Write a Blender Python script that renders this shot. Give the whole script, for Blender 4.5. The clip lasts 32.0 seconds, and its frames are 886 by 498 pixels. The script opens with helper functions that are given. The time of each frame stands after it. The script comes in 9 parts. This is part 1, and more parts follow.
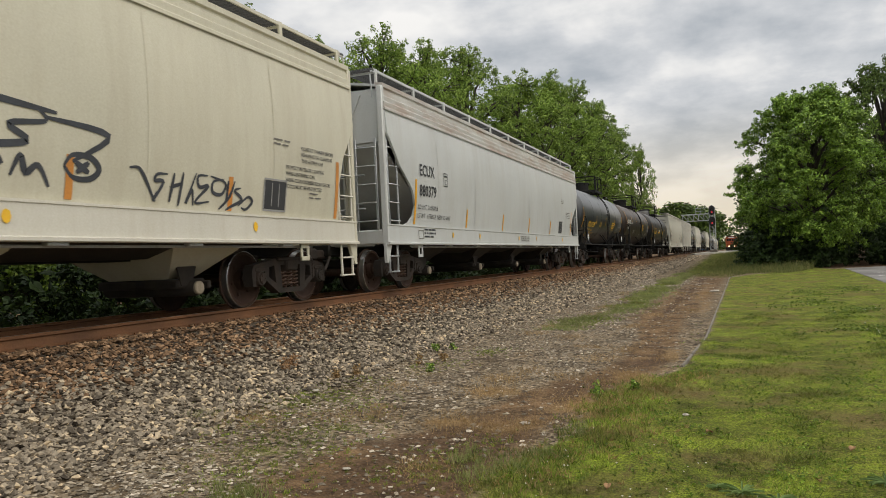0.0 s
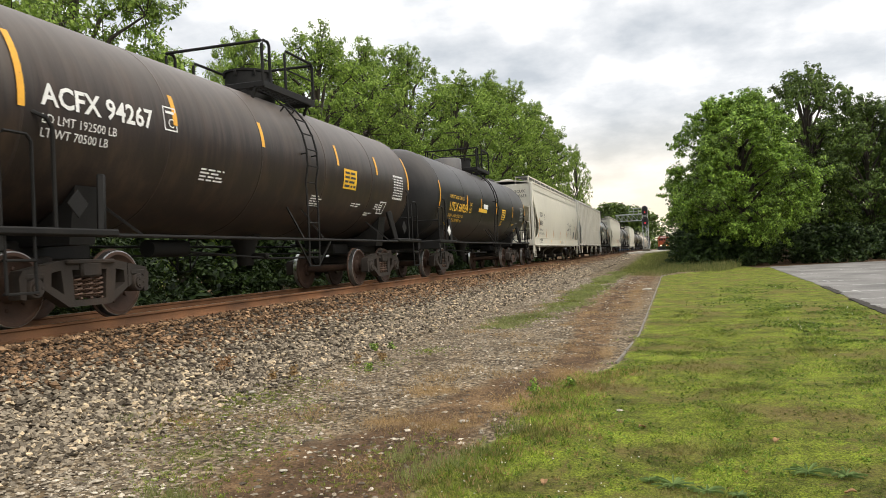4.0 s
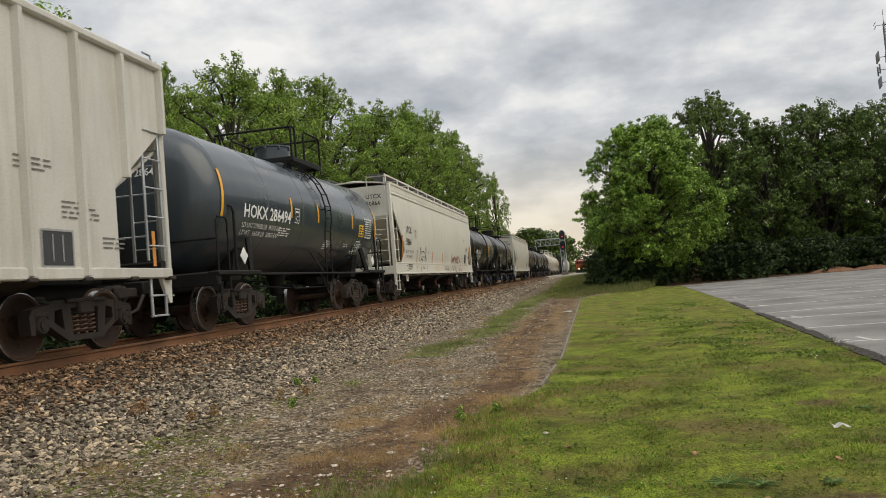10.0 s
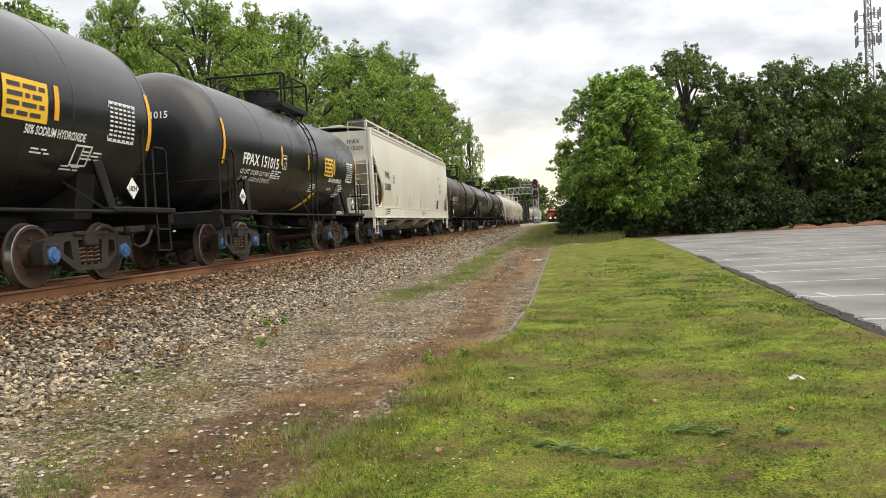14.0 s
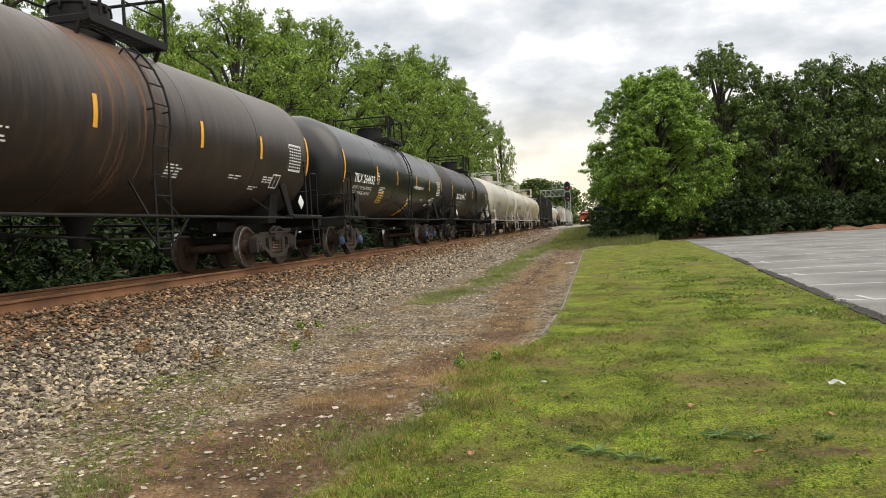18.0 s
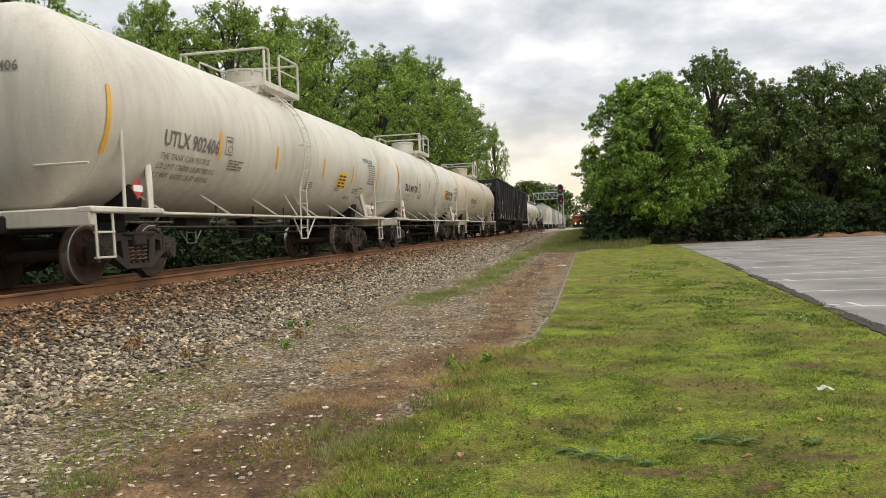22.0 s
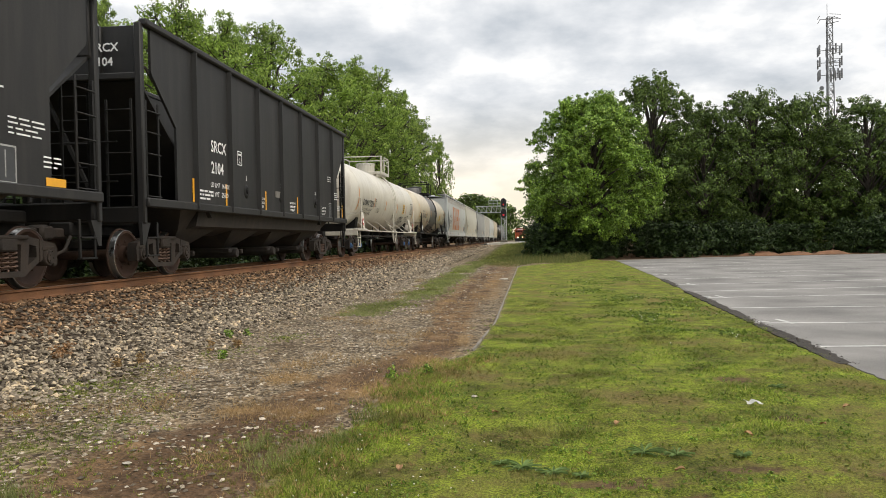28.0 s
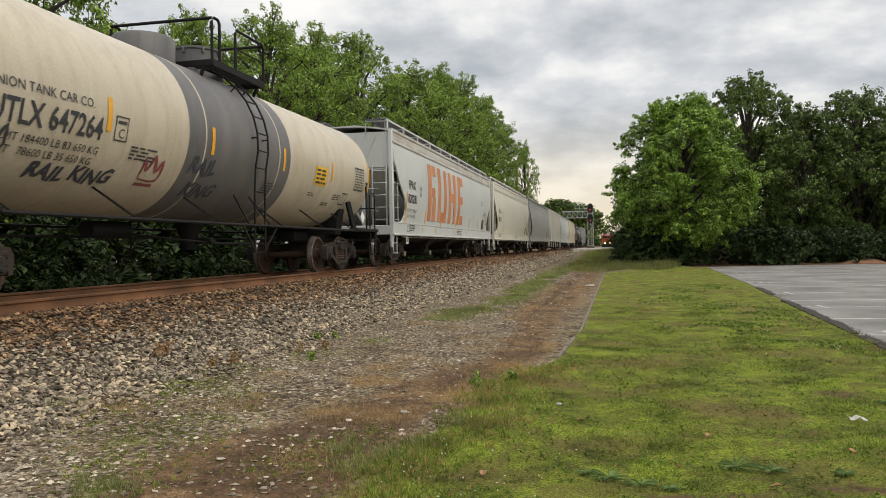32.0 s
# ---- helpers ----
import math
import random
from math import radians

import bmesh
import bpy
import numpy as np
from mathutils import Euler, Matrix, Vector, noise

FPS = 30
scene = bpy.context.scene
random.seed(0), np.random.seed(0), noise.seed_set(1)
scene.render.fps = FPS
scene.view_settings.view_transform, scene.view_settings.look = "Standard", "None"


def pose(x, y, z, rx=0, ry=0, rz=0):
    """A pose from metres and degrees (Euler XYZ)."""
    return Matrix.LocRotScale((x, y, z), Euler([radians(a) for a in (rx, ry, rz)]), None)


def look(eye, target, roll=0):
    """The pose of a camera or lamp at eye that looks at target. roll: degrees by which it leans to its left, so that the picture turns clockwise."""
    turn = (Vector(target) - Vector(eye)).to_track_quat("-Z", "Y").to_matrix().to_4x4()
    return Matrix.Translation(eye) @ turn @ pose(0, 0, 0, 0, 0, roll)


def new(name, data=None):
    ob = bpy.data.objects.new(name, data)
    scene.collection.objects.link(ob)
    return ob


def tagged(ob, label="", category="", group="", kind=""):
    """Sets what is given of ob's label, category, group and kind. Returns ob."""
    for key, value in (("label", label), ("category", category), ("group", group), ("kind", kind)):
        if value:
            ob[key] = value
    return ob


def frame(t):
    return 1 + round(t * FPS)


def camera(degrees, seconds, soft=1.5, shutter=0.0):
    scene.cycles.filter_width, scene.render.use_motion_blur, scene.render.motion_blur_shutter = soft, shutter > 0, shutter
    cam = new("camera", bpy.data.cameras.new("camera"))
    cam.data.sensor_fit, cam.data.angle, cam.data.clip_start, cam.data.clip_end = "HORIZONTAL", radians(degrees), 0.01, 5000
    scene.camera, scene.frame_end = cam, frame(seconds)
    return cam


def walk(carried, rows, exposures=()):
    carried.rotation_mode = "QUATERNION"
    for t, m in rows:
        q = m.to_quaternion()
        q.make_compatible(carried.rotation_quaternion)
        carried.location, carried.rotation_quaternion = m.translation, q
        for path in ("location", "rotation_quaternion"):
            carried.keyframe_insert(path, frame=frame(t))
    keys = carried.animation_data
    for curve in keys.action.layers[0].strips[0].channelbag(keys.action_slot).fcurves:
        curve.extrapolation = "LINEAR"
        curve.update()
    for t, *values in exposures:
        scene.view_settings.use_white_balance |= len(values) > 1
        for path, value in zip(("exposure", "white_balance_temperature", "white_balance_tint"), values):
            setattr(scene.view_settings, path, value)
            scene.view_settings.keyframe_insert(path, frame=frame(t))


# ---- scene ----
cam = camera(60.57, 32.0, soft=0.5, shutter=0.06)
PATH = [
    (0.0, pose(0, 0, 1.6, 90.91, 2.67, 21.23)),
    (0.5, pose(0, 0, 1.6, 90.41, 2.27, 20.84)),
    (1.0, pose(0, 0, 1.6, 90.02, 2.12, 20.17)),
    (1.5, pose(0, 0, 1.6, 89.88, 1.84, 19.31)),
    (2.0, pose(0, 0, 1.6, 89.64, 1.84, 18.57)),
    (2.5, pose(0, 0, 1.6, 89.42, 3.05, 20.49)),
    (3.0, pose(0, 0, 1.6, 91.75, 3.27, 18.95)),
    (3.5, pose(0, 0, 1.6, 91.21, 2.96, 17.42)),
    (5.5, pose(0, 0, 1.6, 88.93, 2.57, 15.37)),
    (6.0, pose(0, 0, 1.6, 88.16, 2.00, 14.27)),
    (6.5, pose(0, 0, 1.6, 88.29, 1.64, 11.93)),
    (7.0, pose(0, 0, 1.6, 87.86, 2.10, 9.99)),
    (7.5, pose(0, 0, 1.6, 88.03, 2.58, 10.02)),
    (8.0, pose(0, 0, 1.6, 88.33, 1.19, 11.51)),
    (8.5, pose(0, 0, 1.6, 89.22, 2.12, 9.17)),
    (9.0, pose(0, 0, 1.6, 91.49, 4.00, 10.27)),
    (9.5, pose(0, 0, 1.6, 92.99, 4.15, 10.33)),
    (10.0, pose(0, 0, 1.6, 92.44, 4.72, 10.74)),
    (10.5, pose(0, 0, 1.6, 92.04, 4.27, 8.96)),
    (11.0, pose(0, 0, 1.6, 90.51, 3.95, 7.07)),
    (11.5, pose(0, 0, 1.6, 90.17, 3.37, 5.95)),
    (12.0, pose(0, 0, 1.6, 90.66, 3.84, 7.73)),
    (12.5, pose(0, 0, 1.6, 90.53, 4.36, 7.94)),
    (13.0, pose(0, 0, 1.6, 88.56, 3.33, 7.07)),
    (13.5, pose(0, 0, 1.6, 87.98, 2.62, 6.90)),
    (14.0, pose(0, 0, 1.6, 88.19, 2.99, 8.62)),
    (14.5, pose(0, 0, 1.6, 88.50, 4.06, 11.07)),
    (16.5, pose(0, 0, 1.6, 88.21, 1.85, 7.73)),
    (17.0, pose(0, 0, 1.6, 89.42, 2.83, 9.57)),
    (17.5, pose(0, 0, 1.6, 88.35, 3.18, 10.39)),
    (18.0, pose(0, 0, 1.6, 88.55, 3.24, 11.01)),
    (18.5, pose(0, 0, 1.6, 88.75, 2.78, 10.84)),
    (19.0, pose(0, 0, 1.6, 88.08, 2.43, 10.85)),
    (19.5, pose(0, 0, 1.6, 88.13, 2.94, 10.59)),
    (20.0, pose(0, 0, 1.6, 88.14, 2.55, 10.76)),
    (20.5, pose(0, 0, 1.6, 88.54, 2.78, 11.14)),
    (21.0, pose(0, 0, 1.6, 88.39, 2.82, 10.76)),
    (21.5, pose(0, 0, 1.6, 88.67, 2.69, 10.61)),
    (22.0, pose(0, 0, 1.6, 88.60, 2.40, 10.46)),
    (22.5, pose(0, 0, 1.6, 87.80, 2.32, 9.74)),
    (23.0, pose(0, 0, 1.6, 88.53, 1.89, 8.53)),
    (23.5, pose(0, 0, 1.6, 88.95, 1.85, 8.28)),
    (24.0, pose(0, 0, 1.6, 89.31, 1.86, 8.04)),
    (24.5, pose(0, 0, 1.6, 88.61, 2.73, 8.81)),
    (26.5, pose(0, 0, 1.6, 88.70, 1.50, 8.49)),
    (27.0, pose(0, 0, 1.6, 89.20, 2.15, 7.99)),
    (27.5, pose(0, 0, 1.6, 89.70, 2.32, 5.95)),
    (28.0, pose(0, 0, 1.6, 89.34, 1.15, 6.18)),
    (28.5, pose(0, 0, 1.6, 88.98, 1.21, 7.69)),
    (29.0, pose(0, 0, 1.6, 88.56, 2.18, 9.02)),
    (29.5, pose(0, 0, 1.6, 89.87, 2.07, 10.95)),
    (30.0, pose(0, 0, 1.6, 91.23, 2.50, 14.03)),
    (30.5, pose(0, 0, 1.6, 91.80, 2.29, 14.83)),
    (31.0, pose(0, 0, 1.6, 90.26, 2.35, 13.85)),
    (31.5, pose(0, 0, 1.6, 90.50, 0.96, 12.70)),
    (32.0, pose(0, 0, 1.6, 89.85, 0.86, 12.59)),
]
EXPOSURES = [(0, -0.38), (1, -0.25), (2, -0.24), (2.5, -0.05), (3, 0.13), (5.5, 0.12), (6, 0.10), (7, -0.02), (8, -0.20), (9, -0.42), (10, -0.40), (11, -0.16), (12, -0.34), (13, -0.15),
             (14, 0.20), (16.5, -0.16), (17, -0.18), (18, 0.08), (19, 0.15), (20, 0.10), (21, 0.08), (22, -0.02), (23, -0.17), (24, -0.23), (27, -0.02), (28, 0.02), (29, 0.06), (30, -0.36), (31, -0.34), (32, -0.26)]
walk(cam, PATH, exposures=EXPOSURES)

# ---- light: overcast evening sky, brightest low over the end of the line ----
SUN_ELEVATION, SUN_AZIMUTH = 48.0, 105.0   # degrees; azimuth turns from the line's direction towards the car park


def build_sky():
    world = bpy.data.worlds.new("overcast_sky")
    scene.world = world
    world.use_nodes = True
    nt = world.node_tree
    nt.nodes.clear()
    N, L = nt.nodes.new, nt.links.new
    out, bg = N("ShaderNodeOutputWorld"), N("ShaderNodeBackground")
    co, sep = N("ShaderNodeTexCoord"), N("ShaderNodeSeparateXYZ")
    L(co.outputs["Generated"], sep.inputs[0])
    sky = N("ShaderNodeTexSky")
    sky.sky_type, sky.sun_disc = "NISHITA", False
    sky.sun_elevation, sky.sun_rotation = radians(SUN_ELEVATION), radians(SUN_AZIMUTH)
    sky.dust_density, sky.air_density = 3.0, 1.0

    def math_node(op, a, b):
        n = N("ShaderNodeMath")
        n.operation = op
        for k, v in enumerate((a, b)):
            if isinstance(v, (int, float)):
                n.inputs[k].default_value = v
            else:
                L(v, n.inputs[k])
        return n.outputs[0]

    # the cloud layer lies on a flat plane over the viewer: direction over height
    height = math_node("MAXIMUM", sep.outputs[2], 0.0)
    lift = math_node("ADD", height, 0.30)
    comb = N("ShaderNodeCombineXYZ")
    L(math_node("DIVIDE", sep.outputs[0], lift), comb.inputs[0])
    L(math_node("DIVIDE", sep.outputs[1], lift), comb.inputs[1])
    big = N("ShaderNodeTexNoise")
    big.inputs["Scale"].default_value, big.inputs["Detail"].default_value = 2.5, 8.0
    big.inputs["Roughness"].default_value, big.inputs["Distortion"].default_value = 0.55, 0.0
    L(comb.outputs[0], big.inputs["Vector"])
    ramp = N("ShaderNodeValToRGB")
    ramp.color_ramp.elements[0].position, ramp.color_ramp.elements[0].color = 0.36, (0.505, 0.54, 0.58, 1)
    ramp.color_ramp.elements[1].position, ramp.color_ramp.elements[1].color = 0.64, (1.09, 1.07, 1.035, 1)
    mid = ramp.color_ramp.elements.new(0.50)
    mid.color = (0.745, 0.76, 0.78, 1)
    L(big.outputs["Fac"], ramp.inputs[0])
    # warm glow just over the horizon, ahead
    low = N("ShaderNodeMapRange")
    low.inputs["From Min"].default_value, low.inputs["From Max"].default_value = 0.0, 0.20
    low.inputs["To Min"].default_value, low.inputs["To Max"].default_value = 0.85, 0.0
    low.interpolation_type = "SMOOTHSTEP"
    L(sep.outputs[2], low.inputs["Value"])
    ahead = N("ShaderNodeMapRange")
    ahead.inputs["From Min"].default_value, ahead.inputs["From Max"].default_value = 0.80, 1.0
    L(sep.outputs[1], ahead.inputs["Value"])
    warm = N("ShaderNodeMix")
    warm.data_type = "RGBA"
    L(math_node("MULTIPLY", low.outputs[0], ahead.outputs[0]), warm.inputs["Factor"])
    L(ramp.outputs[0], warm.inputs["A"])
    warm.inputs["B"].default_value = (1.0, 0.86, 0.62, 1)
    # an overcast sky is several times brighter overhead than at the horizon
    zenith = N("ShaderNodeMapRange")
    zenith.inputs["From Min"].default_value, zenith.inputs["From Max"].default_value = 0.30, 0.95
    zenith.inputs["To Min"].default_value, zenith.inputs["To Max"].default_value = 1.0, 1.75
    L(sep.outputs[2], zenith.inputs["Value"])
    bright = N("ShaderNodeMix")
    bright.data_type, bright.blend_type = "RGBA", "MULTIPLY"
    bright.inputs["Factor"].default_value = 1.0
    L(warm.outputs["Result"], bright.inputs["A"])
    L(zenith.outputs[0], bright.inputs["B"])
    # a little clear sky shows between the clouds
    dim = N("ShaderNodeMix")
    dim.data_type, dim.blend_type = "RGBA", "MULTIPLY"
    dim.inputs["Factor"].default_value = 1.0
    L(sky.outputs[0], dim.inputs["A"])
    dim.inputs["B"].default_value = (0.08, 0.08, 0.08, 1)
    mix = N("ShaderNodeMix")
    mix.data_type = "RGBA"
    mix.inputs["Factor"].default_value = 0.92
    L(dim.outputs["Result"], mix.inputs["A"])
    L(bright.outputs["Result"], mix.inputs["B"])
    L(mix.outputs["Result"], bg.inputs[0])
    bg.inputs[1].default_value = 1.18
    L(bg.outputs[0], out.inputs[0])


build_sky()
sun_data = bpy.data.lights.new("sun", "SUN")
sun_data.energy, sun_data.angle, sun_data.color = 1.65, radians(60), (1.0, 0.90, 0.74)
sun = new("sun", sun_data)
_e, _a = radians(SUN_ELEVATION), radians(SUN_AZIMUTH)
sun.matrix_world = look((math.sin(_a) * math.cos(_e) * 50, math.cos(_a) * math.cos(_e) * 50, math.sin(_e) * 50), (0, 0, 0))
scene.view_settings.exposure = 0.0

# ---- materials ----
def nodes_of(name):
    m = bpy.data.materials.new(name)
    m.use_nodes = True
    nt = m.node_tree
    nt.nodes.clear()
    out = nt.nodes.new("ShaderNodeOutputMaterial")
    return m, nt, out


def tint(c, k):
    return (min(1, c[0] * k), min(1, c[1] * k), min(1, c[2] * k), 1)


def surface(name, base, rough=0.5, metal=0.0, vary=0.2, scale=1.2, streak=0.0, dirt=(0.10, 0.08, 0.06), bump=0.15,
            grain=40.0, each=0.0, glow=0.0, shine=0.5, dust=None, streak_scale=(2.2, 2.2, 0.25), streak_edge=0.52, coat=0.0):
    """Painted, rusty or earthy surface: broad blotches, fine grain, dirt that has run down, fine relief."""
    m, nt, out = nodes_of(name)
    N, L = nt.nodes.new, nt.links.new
    bsdf = N("ShaderNodeBsdfPrincipled")
    L(bsdf.outputs[0], out.inputs[0])
    co, info = N("ShaderNodeTexCoord"), N("ShaderNodeObjectInfo")
    shift = N("ShaderNodeVectorMath")
    shift.operation = "ADD"
    far = N("ShaderNodeVectorMath")
    far.operation = "SCALE"
    far.inputs[0].default_value, far.inputs["Scale"].default_value = (37.0, 11.0, 0.0), 1.0
    L(info.outputs["Random"], far.inputs["Scale"])
    L(co.outputs["Object"], shift.inputs[0])
    L(far.outputs[0], shift.inputs[1])
    p = shift.outputs[0]
    n1 = N("ShaderNodeTexNoise")
    n1.inputs["Scale"].default_value, n1.inputs["Detail"].default_value = scale, 5.0
    L(p, n1.inputs["Vector"])
    r1 = N("ShaderNodeValToRGB")
    r1.color_ramp.elements[0].position, r1.color_ramp.elements[1].position = 0.3, 0.7
    r1.color_ramp.elements[0].color, r1.color_ramp.elements[1].color = tint(base, 1 - vary), tint(base, 1 + vary * 0.6)
    L(n1.outputs["Fac"], r1.inputs[0])
    col = r1.outputs[0]
    n2 = N("ShaderNodeTexNoise")
    n2.inputs["Scale"].default_value, n2.inputs["Detail"].default_value = grain, 3.0
    L(p, n2.inputs["Vector"])
    fine = N("ShaderNodeMix")
    fine.data_type, fine.blend_type = "RGBA", "OVERLAY"
    fine.inputs["Factor"].default_value = 0.18 + vary * 0.3
    L(col, fine.inputs["A"])
    L(n2.outputs["Fac"], fine.inputs["B"])
    col = fine.outputs["Result"]
    if streak:
        mp = N("ShaderNodeMapping")
        mp.inputs["Scale"].default_value = streak_scale
        L(p, mp.inputs["Vector"])
        n3 = N("ShaderNodeTexNoise")
        n3.inputs["Scale"].default_value, n3.inputs["Detail"].default_value, n3.inputs["Roughness"].default_value = 1.6, 6.0, 0.65
        L(mp.outputs[0], n3.inputs["Vector"])
        r3 = N("ShaderNodeValToRGB")
        r3.color_ramp.elements[0].position, r3.color_ramp.elements[1].position = streak_edge - 0.06, streak_edge + 0.22
        r3.color_ramp.elements[0].color, r3.color_ramp.elements[1].color = (0, 0, 0, 1), (streak, streak, streak, 1)
        L(n3.outputs["Fac"], r3.inputs[0])
        run = N("ShaderNodeMix")
        run.data_type = "RGBA"
        L(r3.outputs[0], run.inputs["Factor"])
        L(col, run.inputs["A"])
        run.inputs["B"].default_value = (*dirt, 1)
        col = run.outputs["Result"]
    if dust:      # dust lying on the top, washed down in streaks; on black tanks painted sky sheen
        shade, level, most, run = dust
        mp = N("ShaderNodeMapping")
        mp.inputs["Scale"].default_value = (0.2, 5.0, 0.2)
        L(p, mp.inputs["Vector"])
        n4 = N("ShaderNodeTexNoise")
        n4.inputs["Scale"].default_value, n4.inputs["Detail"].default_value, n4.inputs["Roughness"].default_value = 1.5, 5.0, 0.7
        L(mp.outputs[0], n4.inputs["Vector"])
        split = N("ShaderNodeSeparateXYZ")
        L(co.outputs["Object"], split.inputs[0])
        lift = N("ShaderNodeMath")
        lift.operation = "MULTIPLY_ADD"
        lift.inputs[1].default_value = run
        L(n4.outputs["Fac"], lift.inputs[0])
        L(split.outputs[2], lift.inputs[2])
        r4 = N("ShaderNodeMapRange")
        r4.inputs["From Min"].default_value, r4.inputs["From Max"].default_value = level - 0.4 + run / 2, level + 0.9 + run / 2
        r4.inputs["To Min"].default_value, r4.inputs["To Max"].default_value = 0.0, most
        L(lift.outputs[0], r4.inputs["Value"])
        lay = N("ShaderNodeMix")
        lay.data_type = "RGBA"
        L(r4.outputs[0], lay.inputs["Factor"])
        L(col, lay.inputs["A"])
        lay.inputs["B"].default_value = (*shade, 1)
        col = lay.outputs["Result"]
    if each:
        hue = N("ShaderNodeHueSaturation")
        mr = N("ShaderNodeMapRange")
        mr.inputs["To Min"].default_value, mr.inputs["To Max"].default_value = 1 - each, 1 + each
        L(info.outputs["Random"], mr.inputs["Value"])
        L(mr.outputs[0], hue.inputs["Value"])
        L(col, hue.inputs["Color"])
        col = hue.outputs[0]
    L(col, bsdf.inputs["Base Color"])
    bsdf.inputs["Metallic"].default_value = metal
    bsdf.inputs["Specular IOR Level"].default_value = shine
    rr = N("ShaderNodeMapRange")
    rr.inputs["To Min"].default_value, rr.inputs["To Max"].default_value = max(0.05, rough - 0.12), min(1, rough + 0.12)
    L(n1.outputs["Fac"], rr.inputs["Value"])
    L(rr.outputs[0], bsdf.inputs["Roughness"])
    if coat:
        bsdf.inputs["Coat Weight"].default_value = coat
    if bump:
        bp = N("ShaderNodeBump")
        bp.inputs["Strength"].default_value, bp.inputs["Distance"].default_value = bump, 0.01
        L(n2.outputs["Fac"], bp.inputs["Height"])
        L(bp.outputs[0], bsdf.inputs["Normal"])
    if glow:
        bsdf.inputs["Emission Color"].default_value = (*base, 1)
        bsdf.inputs["Emission Strength"].default_value = glow
    return m


DRY_SCALE = 0.75      # of the lawn's dry patches, which ground and blades share


def islands(name, dark, light, rough=0.8, warm=None, lit=0.0, patch=None, dry=None):
    """Many loose pieces in one mesh, each of its own shade; leaves also let light through."""
    m, nt, out = nodes_of(name)
    N, L = nt.nodes.new, nt.links.new
    geo, info = N("ShaderNodeNewGeometry"), N("ShaderNodeObjectInfo")
    ramp = N("ShaderNodeValToRGB")
    ramp.color_ramp.elements[0].color, ramp.color_ramp.elements[1].color = (*dark, 1), (*light, 1)
    if warm:
        e = ramp.color_ramp.elements.new(0.82)
        e.color = (*light, 1)
        ramp.color_ramp.elements[-1].color = (*warm, 1)
    L(geo.outputs["Random Per Island"], ramp.inputs[0])
    co = N("ShaderNodeTexCoord")
    noise_node = N("ShaderNodeTexNoise")
    scale, least, most = patch or (0.7 if lit else 25.0, 0.72, 1.25)
    noise_node.inputs["Scale"].default_value = scale
    L(co.outputs["Object"], noise_node.inputs["Vector"])
    hue = N("ShaderNodeHueSaturation")
    mr = N("ShaderNodeMapRange")
    mr.inputs["From Min"].default_value, mr.inputs["From Max"].default_value = 0.3, 0.7
    mr.inputs["To Min"].default_value, mr.inputs["To Max"].default_value = least, most
    L(noise_node.outputs["Fac"], mr.inputs["Value"])
    L(mr.outputs[0], hue.inputs["Value"])
    L(ramp.outputs[0], hue.inputs["Color"])
    col = hue.outputs[0]
    if dry:      # blades are withered where the lawn is dry
        where = N("ShaderNodeTexNoise")
        where.inputs["Scale"].default_value, where.inputs["Detail"].default_value, where.inputs["Roughness"].default_value = DRY_SCALE, 3.0, 0.6
        L(co.outputs["Object"], where.inputs["Vector"])
        much = N("ShaderNodeMapRange")
        much.inputs["From Min"].default_value, much.inputs["From Max"].default_value = 0.49, 0.64
        much.inputs["To Max"].default_value = 0.72
        L(where.outputs["Fac"], much.inputs["Value"])
        fade = N("ShaderNodeMix")
        fade.data_type = "RGBA"
        L(much.outputs[0], fade.inputs["Factor"])
        L(col, fade.inputs["A"])
        fade.inputs["B"].default_value = (*dry, 1)
        col = fade.outputs["Result"]
    bsdf = N("ShaderNodeBsdfPrincipled")
    bsdf.inputs["Roughness"].default_value = rough
    bsdf.inputs["Specular IOR Level"].default_value = 0.3
    L(col, bsdf.inputs["Base Color"])
    if lit:
        tr, mix = N("ShaderNodeBsdfTranslucent"), N("ShaderNodeMixShader")
        mix.inputs[0].default_value = lit
        L(col, tr.inputs[0])
        L(bsdf.outputs[0], mix.inputs[1])
        L(tr.outputs[0], mix.inputs[2])
        L(mix.outputs[0], out.inputs[0])
    else:
        L(bsdf.outputs[0], out.inputs[0])
    return m


